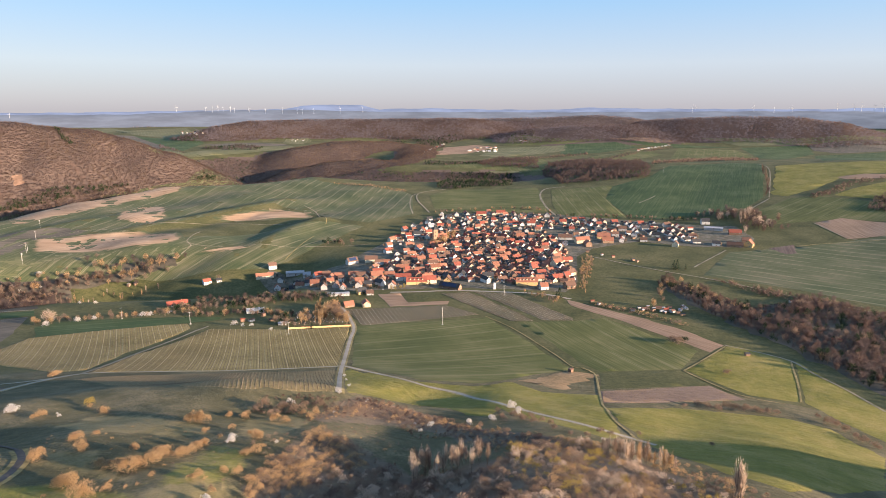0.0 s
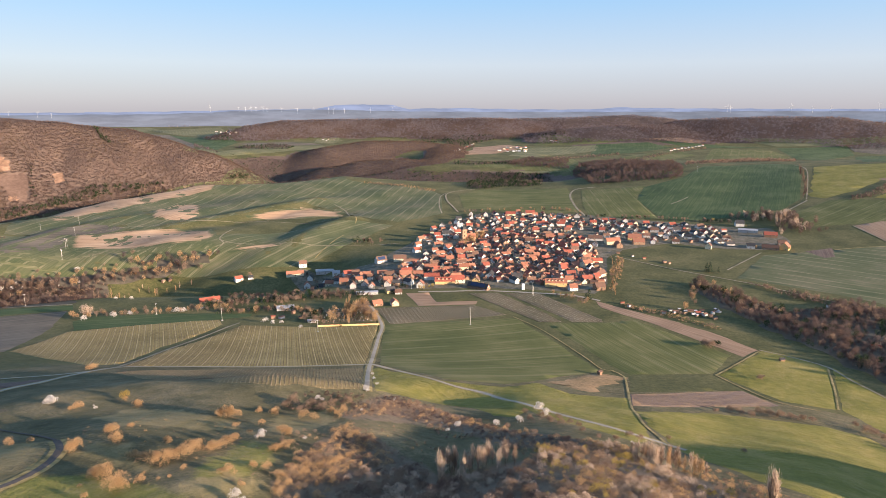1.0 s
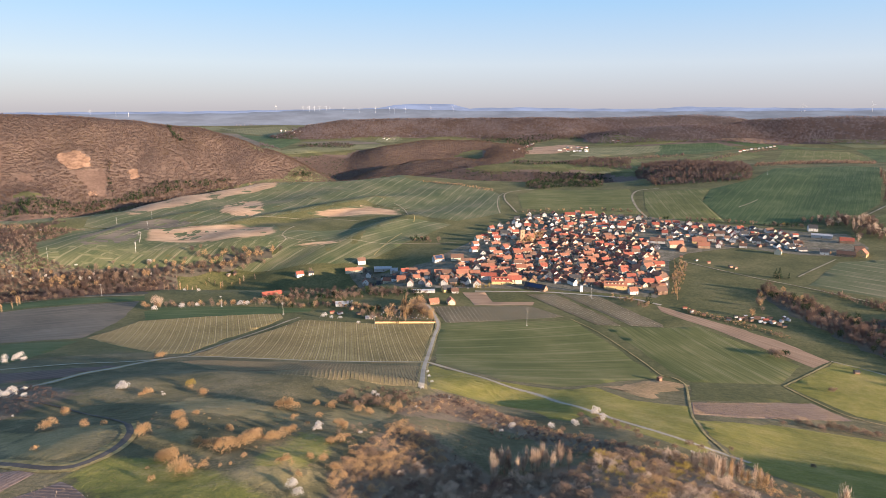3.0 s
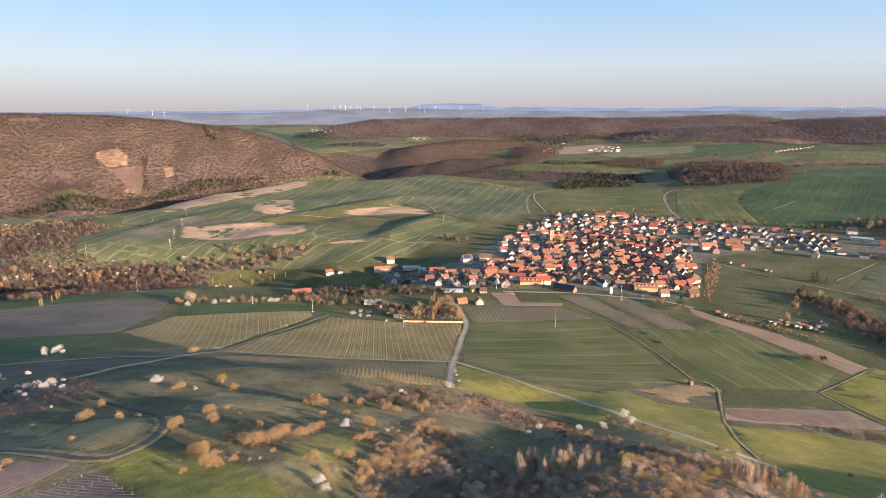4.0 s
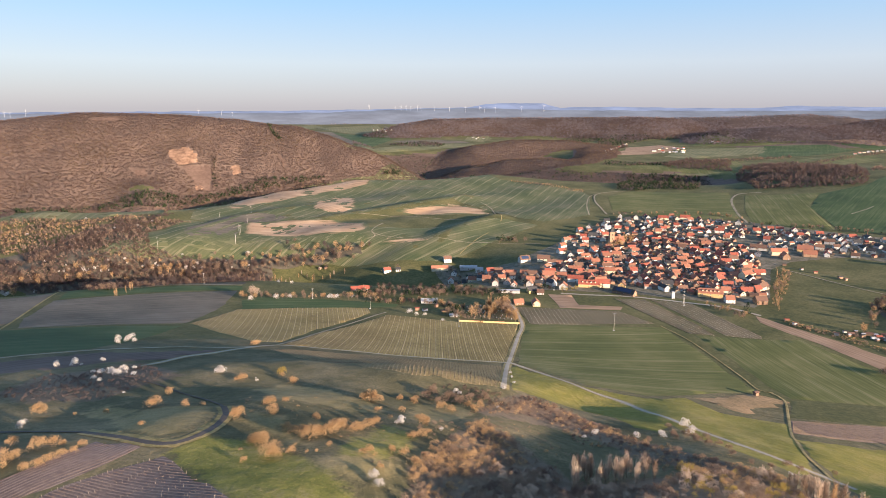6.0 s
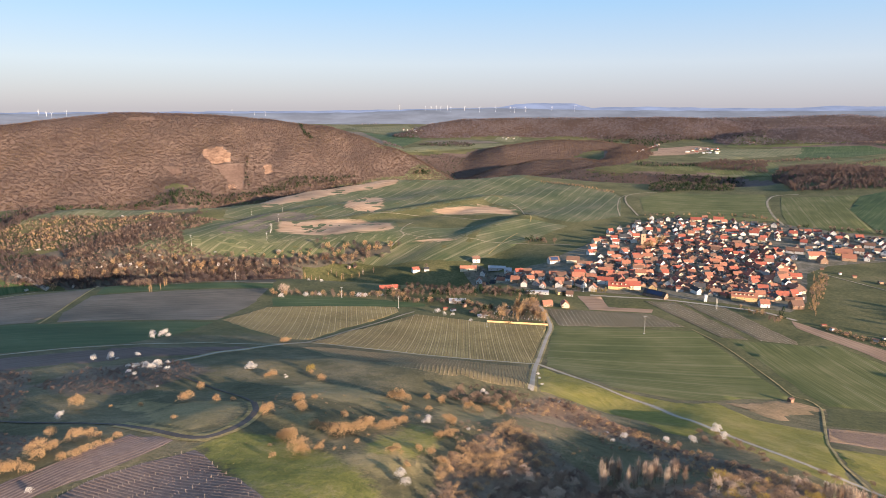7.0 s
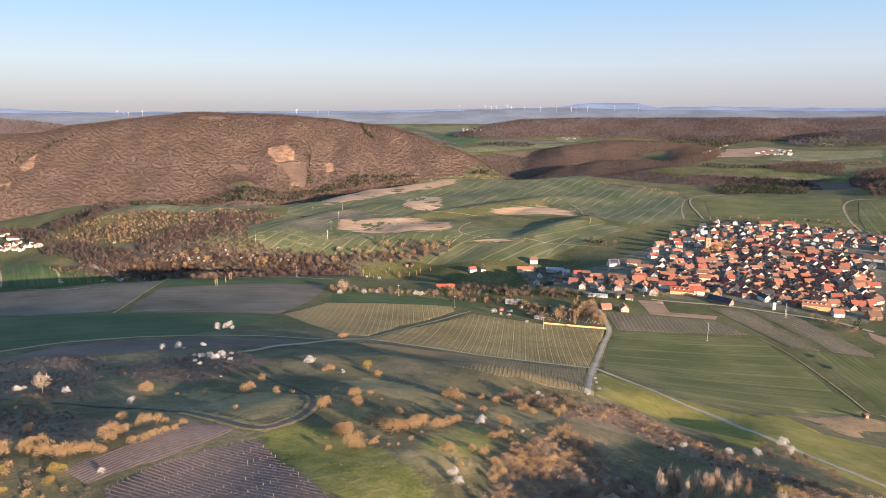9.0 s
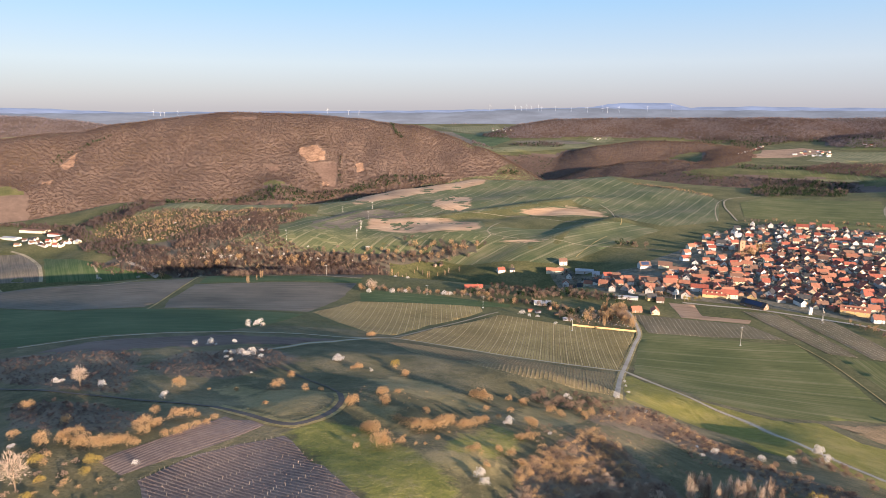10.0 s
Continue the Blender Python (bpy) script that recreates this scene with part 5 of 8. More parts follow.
def vineyard(outline, row_turn, gap, label, floor="vine_floor", posts=False, high=1.0, wide=0.14, low=0.09, wood="vine_wood"):
    """A plot of vine rows on wires; row_turn: the rows' direction in degrees from +x."""
    plot = drape("vineyard", outline, floor, label, "vineyard", angle=row_turn)
    plot["kind"] = "structure"
    c, s = math.cos(radians(row_turn)), math.sin(radians(row_turn))
    pts = [(x * c + y * s, -x * s + y * c) for x, y in outline]
    rng = random.Random(int(abs(pts[0][0])))
    v0, v1 = min(p[1] for p in pts), max(p[1] for p in pts)
    v = math.floor(v0 / gap) * gap + gap
    while v < v1 - 0.3:
        cuts = sorted(a[0] + (v - a[1]) / (b[1] - a[1]) * (b[0] - a[0]) for a, b in zip(pts, pts[1:] + pts[:1]) if (a[1] > v) != (b[1] > v))
        for u0, u1 in zip(cuts[::2], cuts[1::2]):
            if u1 - u0 < 8:
                continue
            n = max(2, int((u1 - u0) / 4.5))
            verts, faces = [], []
            place = []
            for i in range(n + 1):
                u = u0 + 1 + (u1 - u0 - 2) * i / n
                x, y = u * c - v * s, u * s + v * c
                place.append((x, y))
                z = zed(x, y) + lift(math.hypot(x, y))
                verts += [(x + s * wide, y - c * wide, z - 0.05), (x, y, z + low), (x - s * wide, y + c * wide, z - 0.05)]
            for i in range(n):
                q = i * 3
                faces += [(q, q + 3, q + 4, q + 1), (q + 1, q + 4, q + 5, q + 2)]
                (ax, ay), (bx, by) = place[i], place[i + 1]
                for j in range(3):                       # bare stocks with a cane each
                    t = (j + rng.random()) / 3
                    x, y, z = ax + (bx - ax) * t, ay + (by - ay) * t, verts[q + 1][2] * (1 - t) + verts[q + 4][2] * t - 0.1
                    o, h = len(verts), high * rng.uniform(0.7, 1.25)
                    verts += [(x - c * 0.07, y - s * 0.07, z), (x + c * 0.07, y + s * 0.07, z), (x + c * rng.uniform(-0.5, 0.5), y + s * rng.uniform(-0.5, 0.5), z + h), (x + s * 0.1, y - c * 0.1, z)]
                    faces += [(o, o + 1, o + 2), (o + 1, o + 3, o + 2)]
            row = part("vine_row", verts, faces, wood, plot)
            if posts:
                for x, y in place[::2]:
                    share("post", cached("vine_post", lambda: raw_mesh("post", *cone_data((0, 0, -0.3), (0, 0, 1.0), 0.035, 0.03, 5), "post")),
                          row, pose(x, y, zed(x, y) + lift(math.hypot(x, y)), rng.uniform(-3, 3), rng.uniform(-3, 3)))
        v += gap
    return plot


def outbuildings(places, seed, label):
    """Barns and sheds between the houses, too many and too small to tell apart, in one object."""
    rng = random.Random(seed)
    verts, faces, slots = [], [], []
    for x, y in places:
        l, w, h, a = rng.uniform(5, 11), rng.uniform(4, 6.5), rng.uniform(2.2, 3.8), rng.choice((22, 112, 10, 100)) + rng.gauss(0, 12)
        m = pose(x, y, zed(x, y), 0, 0, a)
        wall, tile = rng.choice((0, 0, 1, 2)), rng.choice((3, 3, 4, 4, 5, 6))
        for (v, f), slot in ((body_data(l, w, h, w * 0.35), wall), (roof_data(l, w, h, w * 0.35, 0.3, 0.18)[:2], tile)):
            faces += [tuple(i + len(verts) for i in q) for q in f]
            verts += [m @ Vector(p) for p in v]
            slots += [slot] * len(f)
    ob = link_mesh("outbuildings", verts, faces, [M[n] for n in ("wall_b", "wall_g", "wall_c", "roof_b", "roof_o", "roof_d", "roof_r")], slots=slots)
    return tagged(ob, label, "outbuildings", kind="stuff")


def hamlet(places, seed, label):
    """Small houses far off, too small to tell apart, in one object."""
    rng = random.Random(seed)
    verts, faces, slots = [], [], []
    for x, y in places:
        l, w, h = rng.uniform(8, 13), rng.uniform(6.5, 9), rng.uniform(2.8, 4.2)
        m = pose(x, y, zed(x, y), 0, 0, rng.choice((8, 98)) + rng.gauss(0, 15))
        wall, tile = rng.choice((0, 0, 1, 2)), rng.choice((3, 3, 4, 5, 6))
        for (v, f), slot in ((body_data(l, w, h, w * 0.4), wall), (roof_data(l, w, h, w * 0.4, 0.3, 0.18)[:2], tile)):
            faces += [tuple(i + len(verts) for i in q) for q in f]
            verts += [m @ Vector(p) for p in v]
            slots += [slot] * len(f)
    ob = link_mesh("hamlet", verts, faces, [M[n] for n in ("wall_w", "wall_g", "wall_c", "roof_b", "roof_d", "roof_g", "roof_r")], slots=slots)
    return tagged(ob, label, "houses", kind="stuff")

# ---- vineyards ----
vineyard([(-251, 422.4), (-264.8, 521.3), (-254.1, 605.5), (-247.2, 648.4), (-167.3, 647.4), (-102.4, 667), (-94.6, 587.8), (-84.2, 485.1), (-160.6, 445.4)], 106.4, 2.2, "vineyard plot of trained vines on golden grass", "vine_floor")
vineyard([(-398.7, 506.8), (-409.4, 602.6), (-351.4, 641.4), (-280.5, 670.8), (-268, 650.3), (-277.4, 525.1), (-261, 436.9), (-278.5, 428.7), (-319.5, 455.3)], 116.8, 2.2, "vineyard plot of trained vines beyond the track", "vine_floor")
vineyard([(-241.4, 391.8), (-232, 401.3), (-155.4, 430.3), (-82.2, 465.4), (-56.2, 314.2), (-75.8, 303.7), (-98.9, 295.5), (-129.2, 301.2), (-193.6, 363.5)], 104.2, 2.2, "vineyard strip below the asphalt road", "vine_strip", high=0.7, wide=0.1)
vineyard([(-118.1, 742.2), (-58, 751.7), (4.2, 763.8), (42.8, 725.3), (-28.2, 695.6), (-88.3, 673)], 106.9, 2.4, "small brown vineyard plot beside the village", "vine_brown")
vineyard([(-3, 819.8), (34.7, 826), (88.8, 736.5), (104.3, 702.1), (78, 698.6), (45.3, 747.2)], -56.2, 2.4, "long brown vineyard strip below the village street", "vine_brown")
vineyard([(42.3, 826.2), (91.1, 823.9), (150.3, 714.8), (150.1, 703.7), (114.5, 704.8), (90.2, 748.6)], -60.7, 2.4, "narrow brown vineyard strip with green alley", "vine_brown")
vineyard([(118.5, 447.5), (178.1, 476), (219.1, 492.6), (230.9, 455.7), (170, 430.2), (106.4, 397.1)], 21.9, 2.2, "small dark vine plot among meadows", "vine_near")
vineyard([(-152.2, 110.7), (-150.1, 126.2), (-144.9, 142.2), (-136.3, 155.2), (-124.8, 148.8), (-99.6, 135.2), (-82, 125.5), (-76.9, 112.4), (-116.7, 91.1)], -1.0, 1.5, "near vineyard on reddish soil with grey posts", "vine_near", posts=True, high=0.55, wide=0.2, low=0.07, wood="near_vine")
vineyard([(-171.7, 111.9), (-167.4, 130.4), (-165.5, 157.4), (-147.9, 158.5), (-149.5, 141.9), (-152.4, 127.2), (-158.8, 110.2)], 78.9, 1.5, "bare vine plot on dark reddish soil", "vine_near", posts=False, high=0.35, wide=0.06, low=0.02, wood="near_vine")

# ---- the village: houses of known place first ----
drape("village_ground", [(-297.9, 1006.5), (-286.6, 1037), (-202.3, 994.5), (-157.7, 1001.2), (-107, 1145.2), (-46.8, 1344), (20.6, 1445.1), (249.1, 1427.5), (380.9, 1351), (516.1, 1280.1), (581.8, 1260.5), (572.9, 1157.9), (536.3, 1090.7), (442.7, 1102.6), (357.5, 1150.1), (262.8, 1097), (220.5, 1034.6), (190.6, 879.1), (163.3, 827), (89.3, 843.2), (12.4, 848.4), (-72, 838.8), (-168.9, 824.8)], "yard", "trodden grey-brown yards and lanes of the village", "village ground", up=0.02)
house(-284.9, 1041.8, 13, 10, 5.5, 25.3, "w", "b")
house(-243.8, 1028, 30, 16, 4, 13.3, "g", "g", name="hall", label="low grey-roofed hall at the village edge", chimney=False, rise=1.5)
house(-219.1, 999.7, 12, 8, 4, 12.4, "w", "g")
house(-192.7, 958.8, 12, 10, 4.5, 26.4, "w", "r")
house(-289.8, 1011, 28, 8, 4, 19, "c", "o")
house(-263, 1004.3, 9, 8, 4, 94.7, "w", "d")
house(-230, 973.7, 9, 9, 5, 88.3, "w", "d")
house(-206, 950.2, 10, 8, 4, 22.2, "w", "b")
house(-169.5, 917.8, 15, 8, 4, 10.5, "c", "o")
house(-151.5, 910, 15, 9, 4, 9.4, "b", "o")
house(-130.4, 907.8, 15, 9, 4.5, 8.2, "b", "o")
house(-145.5, 998.4, 17, 12, 5, 33.3, "w", "b", solar=True)
house(-115, 1001, 20, 11, 5.5, 6.6, "c", "b")
house(-137, 809.3, 28, 9, 3, 11.6, "g", "g", name="greenhouse", label="long pale-roofed greenhouse beside the village", chimney=False, rise=1.2)
house(-115.9, 755.5, 12, 9, 3, 28.7, "b", "o")
house(-94.7, 758.4, 12, 9, 4, 107.1, "c", "o")
house(-107.8, 818.6, 12, 10, 4, 27.5, "y", "d")
house(-96, 813.1, 9, 7, 3, 6.7, "g", "b")
house(-117.5, 903.6, 17, 9, 5, 7.4, "s", "b")
house(-96.1, 903.2, 17, 12, 5, 11.1, "b", "o")
house(-104.4, 951, 12, 9, 5, 66.3, "w", "o")
house(-78.2, 936.8, 10, 9, 6, 94.8, "g", "d")
house(-62.1, 950.3, 20, 9, 5, 8.7, "c", "o")
house(-49.2, 917, 18, 10, 5, 18.1, "c", "o")
house(-34.7, 933.3, 14, 9, 5, 7.1, "c", "o")
house(-77.5, 906.7, 14, 8, 5, 4.9, "c", "o")
house(-56.8, 890.7, 22, 9, 6, 5.6, "w", "r")
house(-37.2, 868.8, 28, 11, 5, 4.5, "y", "r", dormers=4)
house(-19.9, 875.1, 20, 11, 6, 11.3, "c", "r")
house(-69.6, 847.8, 10, 10, 5.5, 89.7, "w", "o")
house(-87.3, 862.4, 13, 9, 5, 135.8, "w", "d")
house(6.4, 872.4, 10, 10, 6, 84.6, "y", "b")
house(10, 845.7, 30, 11, 3.5, 331.3, "b", "d", solar=True)
house(27.9, 903.7, 14, 10, 5.5, 73.2, "w", "d")
house(-12.1, 950.4, 15, 10, 5.5, 12.7, "c", "o")
house(-18, 1048.1, 15, 10, 5, 6, "c", "o")
house(-3.8, 1064.1, 15, 10, 5, 5.2, "c", "o")
house(116.6, 864.1, 30, 11, 6, 0.3, "y", "o", dormers=5)
house(137.1, 843.5, 11, 10, 5, 10.8, "w", "o")
house(137.3, 881.9, 12, 10, 6, 6.1, "c", "o")
house(178, 977.9, 20, 11, 6, 44.7, "c", "o")
house(173.6, 849.3, 14, 11, 5, 18.4, "b", "b")
house(188.9, 919.6, 16, 10, 5, 48.4, "c", "b")
house(-41.9, 1080.6, 13, 10, 5.5, 62.2, "w", "r")
house(-75.7, 1034.7, 9, 9, 6, 99.2, "w", "d")
house(-93.2, 1152.4, 13, 10, 5, 39.6, "c", "o")
house(-95.7, 1107.9, 12, 9, 5, 44.9, "w", "o")
house(-94, 1064.1, 12, 9, 5, 45.1, "w", "r")
house(-60.7, 1105.3, 12, 9, 5, 28.1, "c", "o")
house(-76.3, 1253.2, 11, 9, 5, 43.5, "w", "r")
house(-60.7, 1280.4, 10, 9, 6, 87.7, "w", "d")
house(-48.6, 1203.4, 16, 11, 5, 7.3, "w", "d")
house(-31.9, 1324.6, 11, 9, 6, 71.4, "w", "d")
house(-24.2, 1286.6, 12, 9, 5, 11.1, "w", "g")
house(-2.5, 1405.5, 9, 8, 6, 85.1, "w", "g")
house(15.6, 1340.4, 11, 9, 5, 59.3, "c", "b")
house(30.2, 1411.6, 11, 9, 6, 93.8, "w", "d")
house(85.8, 1416.7, 22, 10, 5, 1.5, "c", "r")
house(129.9, 1430, 20, 11, 5, 359.8, "c", "r")
house(228.6, 1394.2, 12, 11, 5, 80.7, "w", "d")
house(144.5, 1315.3, 24, 9, 4, 356.7, "w", "r")
house(182.3, 1308, 16, 9, 5, 357.1, "w", "r")
house(227.4, 1172.5, 26, 11, 5, 349, "w", "b")
house(252.7, 1142.9, 26, 12, 6, 12.5, "c", "o")
house(256.9, 1115, 16, 11, 6, 97, "b", "o")
house(299.8, 1176.2, 24, 14, 5, 350.7, "y", "o")
house(298.7, 1142, 20, 12, 5, 0.3, "b", "o")
house(218.5, 1124.7, 11, 9, 5, 69, "w", "d")
house(360.8, 1189.8, 12, 10, 6, 73.1, "w", "d")
house(366.9, 1150.5, 12, 9, 4, 347.3, "w", "b")
house(405.4, 1273.2, 34, 10, 5, 342.3, "w", "d", name="hall", label="long white hall under a dark flat-pitched roof", rise=1.5)
house(534.3, 1291.2, 16, 13, 6, 352.5, "w", "d")
house(528.8, 1235.6, 34, 14, 5, 336.8, "g", "g", name="hall", label="grey farm hall with a pale sheet roof", rise=2)
house(482.6, 1110.4, 13, 9, 5, 341.5, "w", "d")
house(409.8, 1107.8, 12, 10, 6, 64.7, "c", "b")
house(400.8, 1188.1, 14, 9, 5, 341.4, "w", "d")
house(511, 1100.2, 26, 10, 4, 337.1, "b", "b")
house(552.1, 1193.1, 22, 11, 5, 345.2, "b", "r")
house(535.6, 1099.8, 16, 14, 6, 54, "y", "o", name="barn", label="tall ochre brick barn with orange gable roof")
house(542.6, 1125.9, 14, 10, 6, 344.3, "b", "b")
house(-375.7, 986.7, 12, 9, 4, 40.8, "w", "r")
house(-327.2, 758.1, 24, 7, 3, 31.3, "b", "r", name="barn", label="long low red-roofed barn in the stream valley")
house(-357.5, 992, 8, 6, 3, 19.8, "w", "d")
house(-221.8, 725.8, 20, 11, 3.5, 19, "g", "g", name="hall", label="grey-lilac sheet-roofed farm shed near the cemetery", rise=1.8)
house(-176, 670.3, 9, 5, 2.5, 16.7, "g", "g", name="shed", label="pale green garden hut by the vineyard", chimney=False, rise=0.8)

# ---- the rest of the village, along its lanes ----
TAKEN = [(o.location.x, o.location.y) for o in scene.objects if o.parent is None and o.get("category") == "house"]


def fill_houses(poly, gap, turn, walls, roofs, seed, size=(9, 14), chance=0.9):
    """Houses along rows of plots inside a plan outline, kept clear of those that stand already."""
    rng = random.Random(seed)
    nr = np.random.default_rng(seed)
    for x, y in sow(poly, gap, nr, 0.32):
        if rng.random() > chance or min(math.hypot(x - a, y - b) for a, b in TAKEN) < gap * 0.72:
            continue
        TAKEN.append((x, y))
        l, w = rng.choice((size[0], (size[0] + size[1]) / 2, size[1])), rng.choice((7.5, 8.5, 9.5))
        a = turn + rng.choice((0, 90)) + rng.gauss(0, 9)
        house(x, y, max(l, w), w, rng.choice((3.5, 4.5, 5.5)), a, rng.choice(walls), rng.choice(roofs))

TAKEN += [(-14.5 + dx, 1153.1 + dy) for dx in (-6, 8, 22) for dy in (-14, -2, 10)]   # the churchyard stays clear
fill_houses([(-119.1, 910), (-102.9, 979), (-73.8, 1047.7), (-14.5, 1153.1), (72.8, 1231.5), (186, 1213.1), (217.2, 1134.1), (201.1, 1015.7), (189.8, 891.2), (157.8, 861), (92, 869.9), (12.9, 887.8), (-76.2, 890.4)], 20, 22, "wwcccbbg", "oooorrrbbd", 3, (10, 16), 0.97)
fill_houses([(-90.9, 1072.7), (-80.5, 1248), (-46.4, 1331), (20.5, 1438.6), (111, 1450.4), (240.5, 1413.8), (233.7, 1255.3), (193.1, 1224.2), (73.4, 1242), (-14.7, 1172.7)], 28, 8, "wwwccg", "rrrrdddbbo", 4, (10, 13), 0.95)
fill_houses([(254.8, 1373.9), (375.9, 1332.7), (469.5, 1294.1), (496, 1248.2), (454.7, 1128.8), (363.4, 1169.8), (311.7, 1133), (273.6, 1191.5), (231.1, 1192.4)], 24, 4, "wwwccg", "dddrrbbo", 5, (11, 16), 0.9)
fill_houses([(-291.4, 1017.6), (-193.3, 948.4), (-76.2, 890.4), (-72.2, 841.5), (-110.3, 838.5), (-171.4, 837.7), (-278.5, 1002.9)], 16, 6, "wcbgb", "oobdo", 6, (8, 12), 0.95)
house(-1492, 894, 70, 20, 4.5, 12, "c", "b", windows=False, chimney=False, name="factory_hall", label="long factory hall under a reddish-brown roof in the valley", group="", rise=2.0)
house(-1387, 877, 36, 14, 4.5, 12, "w", "r", windows=False, chimney=False, name="factory_hall", label="white factory hall with a red roof in the valley", group="", rise=2.0)
house(-1484, 835, 40, 18, 4.5, 12, "g", "g", windows=False, chimney=False, name="factory_hall", label="low grey factory hall in the valley", group="", rise=1.5)
hamlet([(-1359, 804), (-1339, 809), (-1337, 843), (-1374, 784), (-1384, 822), (-1251, 835), (-1280, 833), (-1330, 839), (-1295, 815), (-1315, 814), (-1328, 843), (-1288, 828), (-1402, 839), (-1275, 834), (-1282, 818), (-1281, 817), (-1326, 804), (-1314, 803), (-1289, 846), (-1420, 828), (-1259, 836), (-1323, 833), (-1335, 825), (-1342, 808)], 40, "white valley houses beside the factory")
hamlet([(194, 2898), (207, 2895), (231, 2887), (217, 3057), (233, 2893), (246, 2976), (223, 3047), (235, 2973), (161, 3074), (231, 2887), (124, 2910), (178, 3057), (154, 2922), (249, 3081), (210, 3082), (222, 3023), (235, 2888), (181, 2877), (164, 3071), (208, 3085), (144, 2996), (208, 3057), (117, 2896), (155, 2881)], 41, "pale houses of the far hamlet")
hamlet([(866, 2872), (895, 2919), (915, 2934), (936, 2951), (955, 2964), (977, 2984), (998, 3001), (1019, 3016), (1036, 3020), (1061, 3049)], 42, "pale houses along the far hedge")
hamlet([(-1305, 3380), (-1533, 3907), (-1234, 3350), (-1524, 3987), (-1313, 3397), (-1529, 3827), (-1299, 3423), (-1284, 3382), (-1280, 3387), (-1262, 3346), (-1578, 3949), (-1258, 3328), (-1519, 3876), (-1294, 3399)], 43, "pale houses of a distant village")
hamlet([(-782, 3370), (-756, 3381), (-725, 3375), (-757, 3337)], 44, "cream farmhouses in the far clearing")
hamlet([(-81, 2784), (-74, 2819), (-67, 2853), (-60, 2889), (-52, 2927), (-45, 2962), (-37, 3000), (-29, 3049), (-22, 3112), (-13, 3170), (-5, 3219), (4, 3269)], 45, "white houses along the far lane")
hamlet([(396, 3299), (416, 3277), (403, 3268)], 46, "white farm on the far slope")
nr = np.random.default_rng(12)
outbuildings([p for p in sow([(-119.1, 910), (-102.9, 979), (-73.8, 1047.7), (-14.5, 1153.1), (72.8, 1231.5), (186, 1213.1), (217.2, 1134.1), (201.1, 1015.7), (189.8, 891.2), (157.8, 861), (92, 869.9), (12.9, 887.8), (-76.2, 890.4)], 10.5, nr, 0.4) if min(math.hypot(p[0] - a, p[1] - b) for a, b in TAKEN) > 8.0], 12, "brick and timber barns and sheds packed between the houses")
outbuildings([p for p in sow([(-90.9, 1072.7), (-80.5, 1248), (-46.4, 1331), (20.5, 1438.6), (111, 1450.4), (240.5, 1413.8), (233.7, 1255.3), (193.1, 1224.2), (73.4, 1242), (-14.7, 1172.7)], 17, nr, 0.4) if min(math.hypot(p[0] - a, p[1] - b) for a, b in TAKEN) > 11.0], 13, "garages and sheds between the newer houses")
outbuildings([p for p in sow([(254.8, 1373.9), (375.9, 1332.7), (469.5, 1294.1), (496, 1248.2), (454.7, 1128.8), (363.4, 1169.8), (311.7, 1133), (273.6, 1191.5), (231.1, 1192.4)], 20, nr, 0.4) if min(math.hypot(p[0] - a, p[1] - b) for a, b in TAKEN) > 12.0], 14, "garages and sheds along the outer lanes")


def church(x, y, turn):
    e = base("church", x, y, turn)
    part("tower", *box_data(-4, -4, -2, 4, 4, 23), "stone", e, "square sandstone tower")
    v = [(-4.4, -4.4, 23), (4.4, -4.4, 23), (4.4, 4.4, 23), (-4.4, 4.4, 23), (-2.4, -2.4, 26.5), (2.4, -2.4, 26.5), (2.4, 2.4, 26.5), (-2.4, 2.4, 26.5), (0, 0, 32)]
    part("tower_roof", v, [(3, 2, 1, 0), (0, 1, 5, 4), (1, 2, 6, 5), (2, 3, 7, 6), (3, 0, 4, 7), (4, 5, 8), (5, 6, 8), (6, 7, 8), (7, 4, 8)], "roof_d", e, "pointed dark tiled tower roof")
    nave = part("nave", *body_data(18, 11, 8, 6.5), "stone", e)
    nave.matrix_basis = pose(13, 0, 0)
    rv, rf, ruv = roof_data(18, 11, 8, 6.5)
    part("nave_roof", rv, rf, "roof_o", nave, "steep orange tiled roof", ruv)
    for a in (0, 90, 180, 270):
        for z in (10, 17):
            arch = part("sound_window", *join(box_data(-0.6, -0.08, 0, 0.6, 0, 2.2), cone_data((0, -0.08, 2.2), (0, 0, 2.2), 0.6, 0.6, 10)), "glass", e)
            arch.matrix_basis = pose(0, 0, z, 0, 0, a) @ pose(0, -4.01, 0)
    return tagged(e, "sandstone village church with square tower and tiled nave", "church")


church(-14.5, 1153.1, 20.7)

def wall_run(a, b, high, thick, mat, label):
    """A free-standing wall with a coping between two plan points."""
    a, b = Vector(a), Vector(b)
    e = base("cemetery_wall", (a.x + b.x) / 2, (a.y + b.y) / 2, math.degrees(math.atan2(b.y - a.y, b.x - a.x)))
    n, l = 12, (b - a).length
    for i in range(n):
        m = a.lerp(b, (i + 0.5) / n)
        z = zed(m.x, m.y) - e.location.z
        part("wall_panel", *box_data(-l / n / 2 + 0.01, -thick / 2, -0.6, l / n / 2 - 0.01, thick / 2, high), mat, e).matrix_basis = pose((i + 0.5) * l / n - l / 2, 0, z)
        part("coping", *box_data(-l / n / 2 + 0.01, -thick / 2 - 0.08, high, l / n / 2 - 0.01, thick / 2 + 0.08, high + 0.12), "roof_o", e).matrix_basis = pose((i + 0.5) * l / n - l / 2, 0, z)
    return tagged(e, label, "wall")


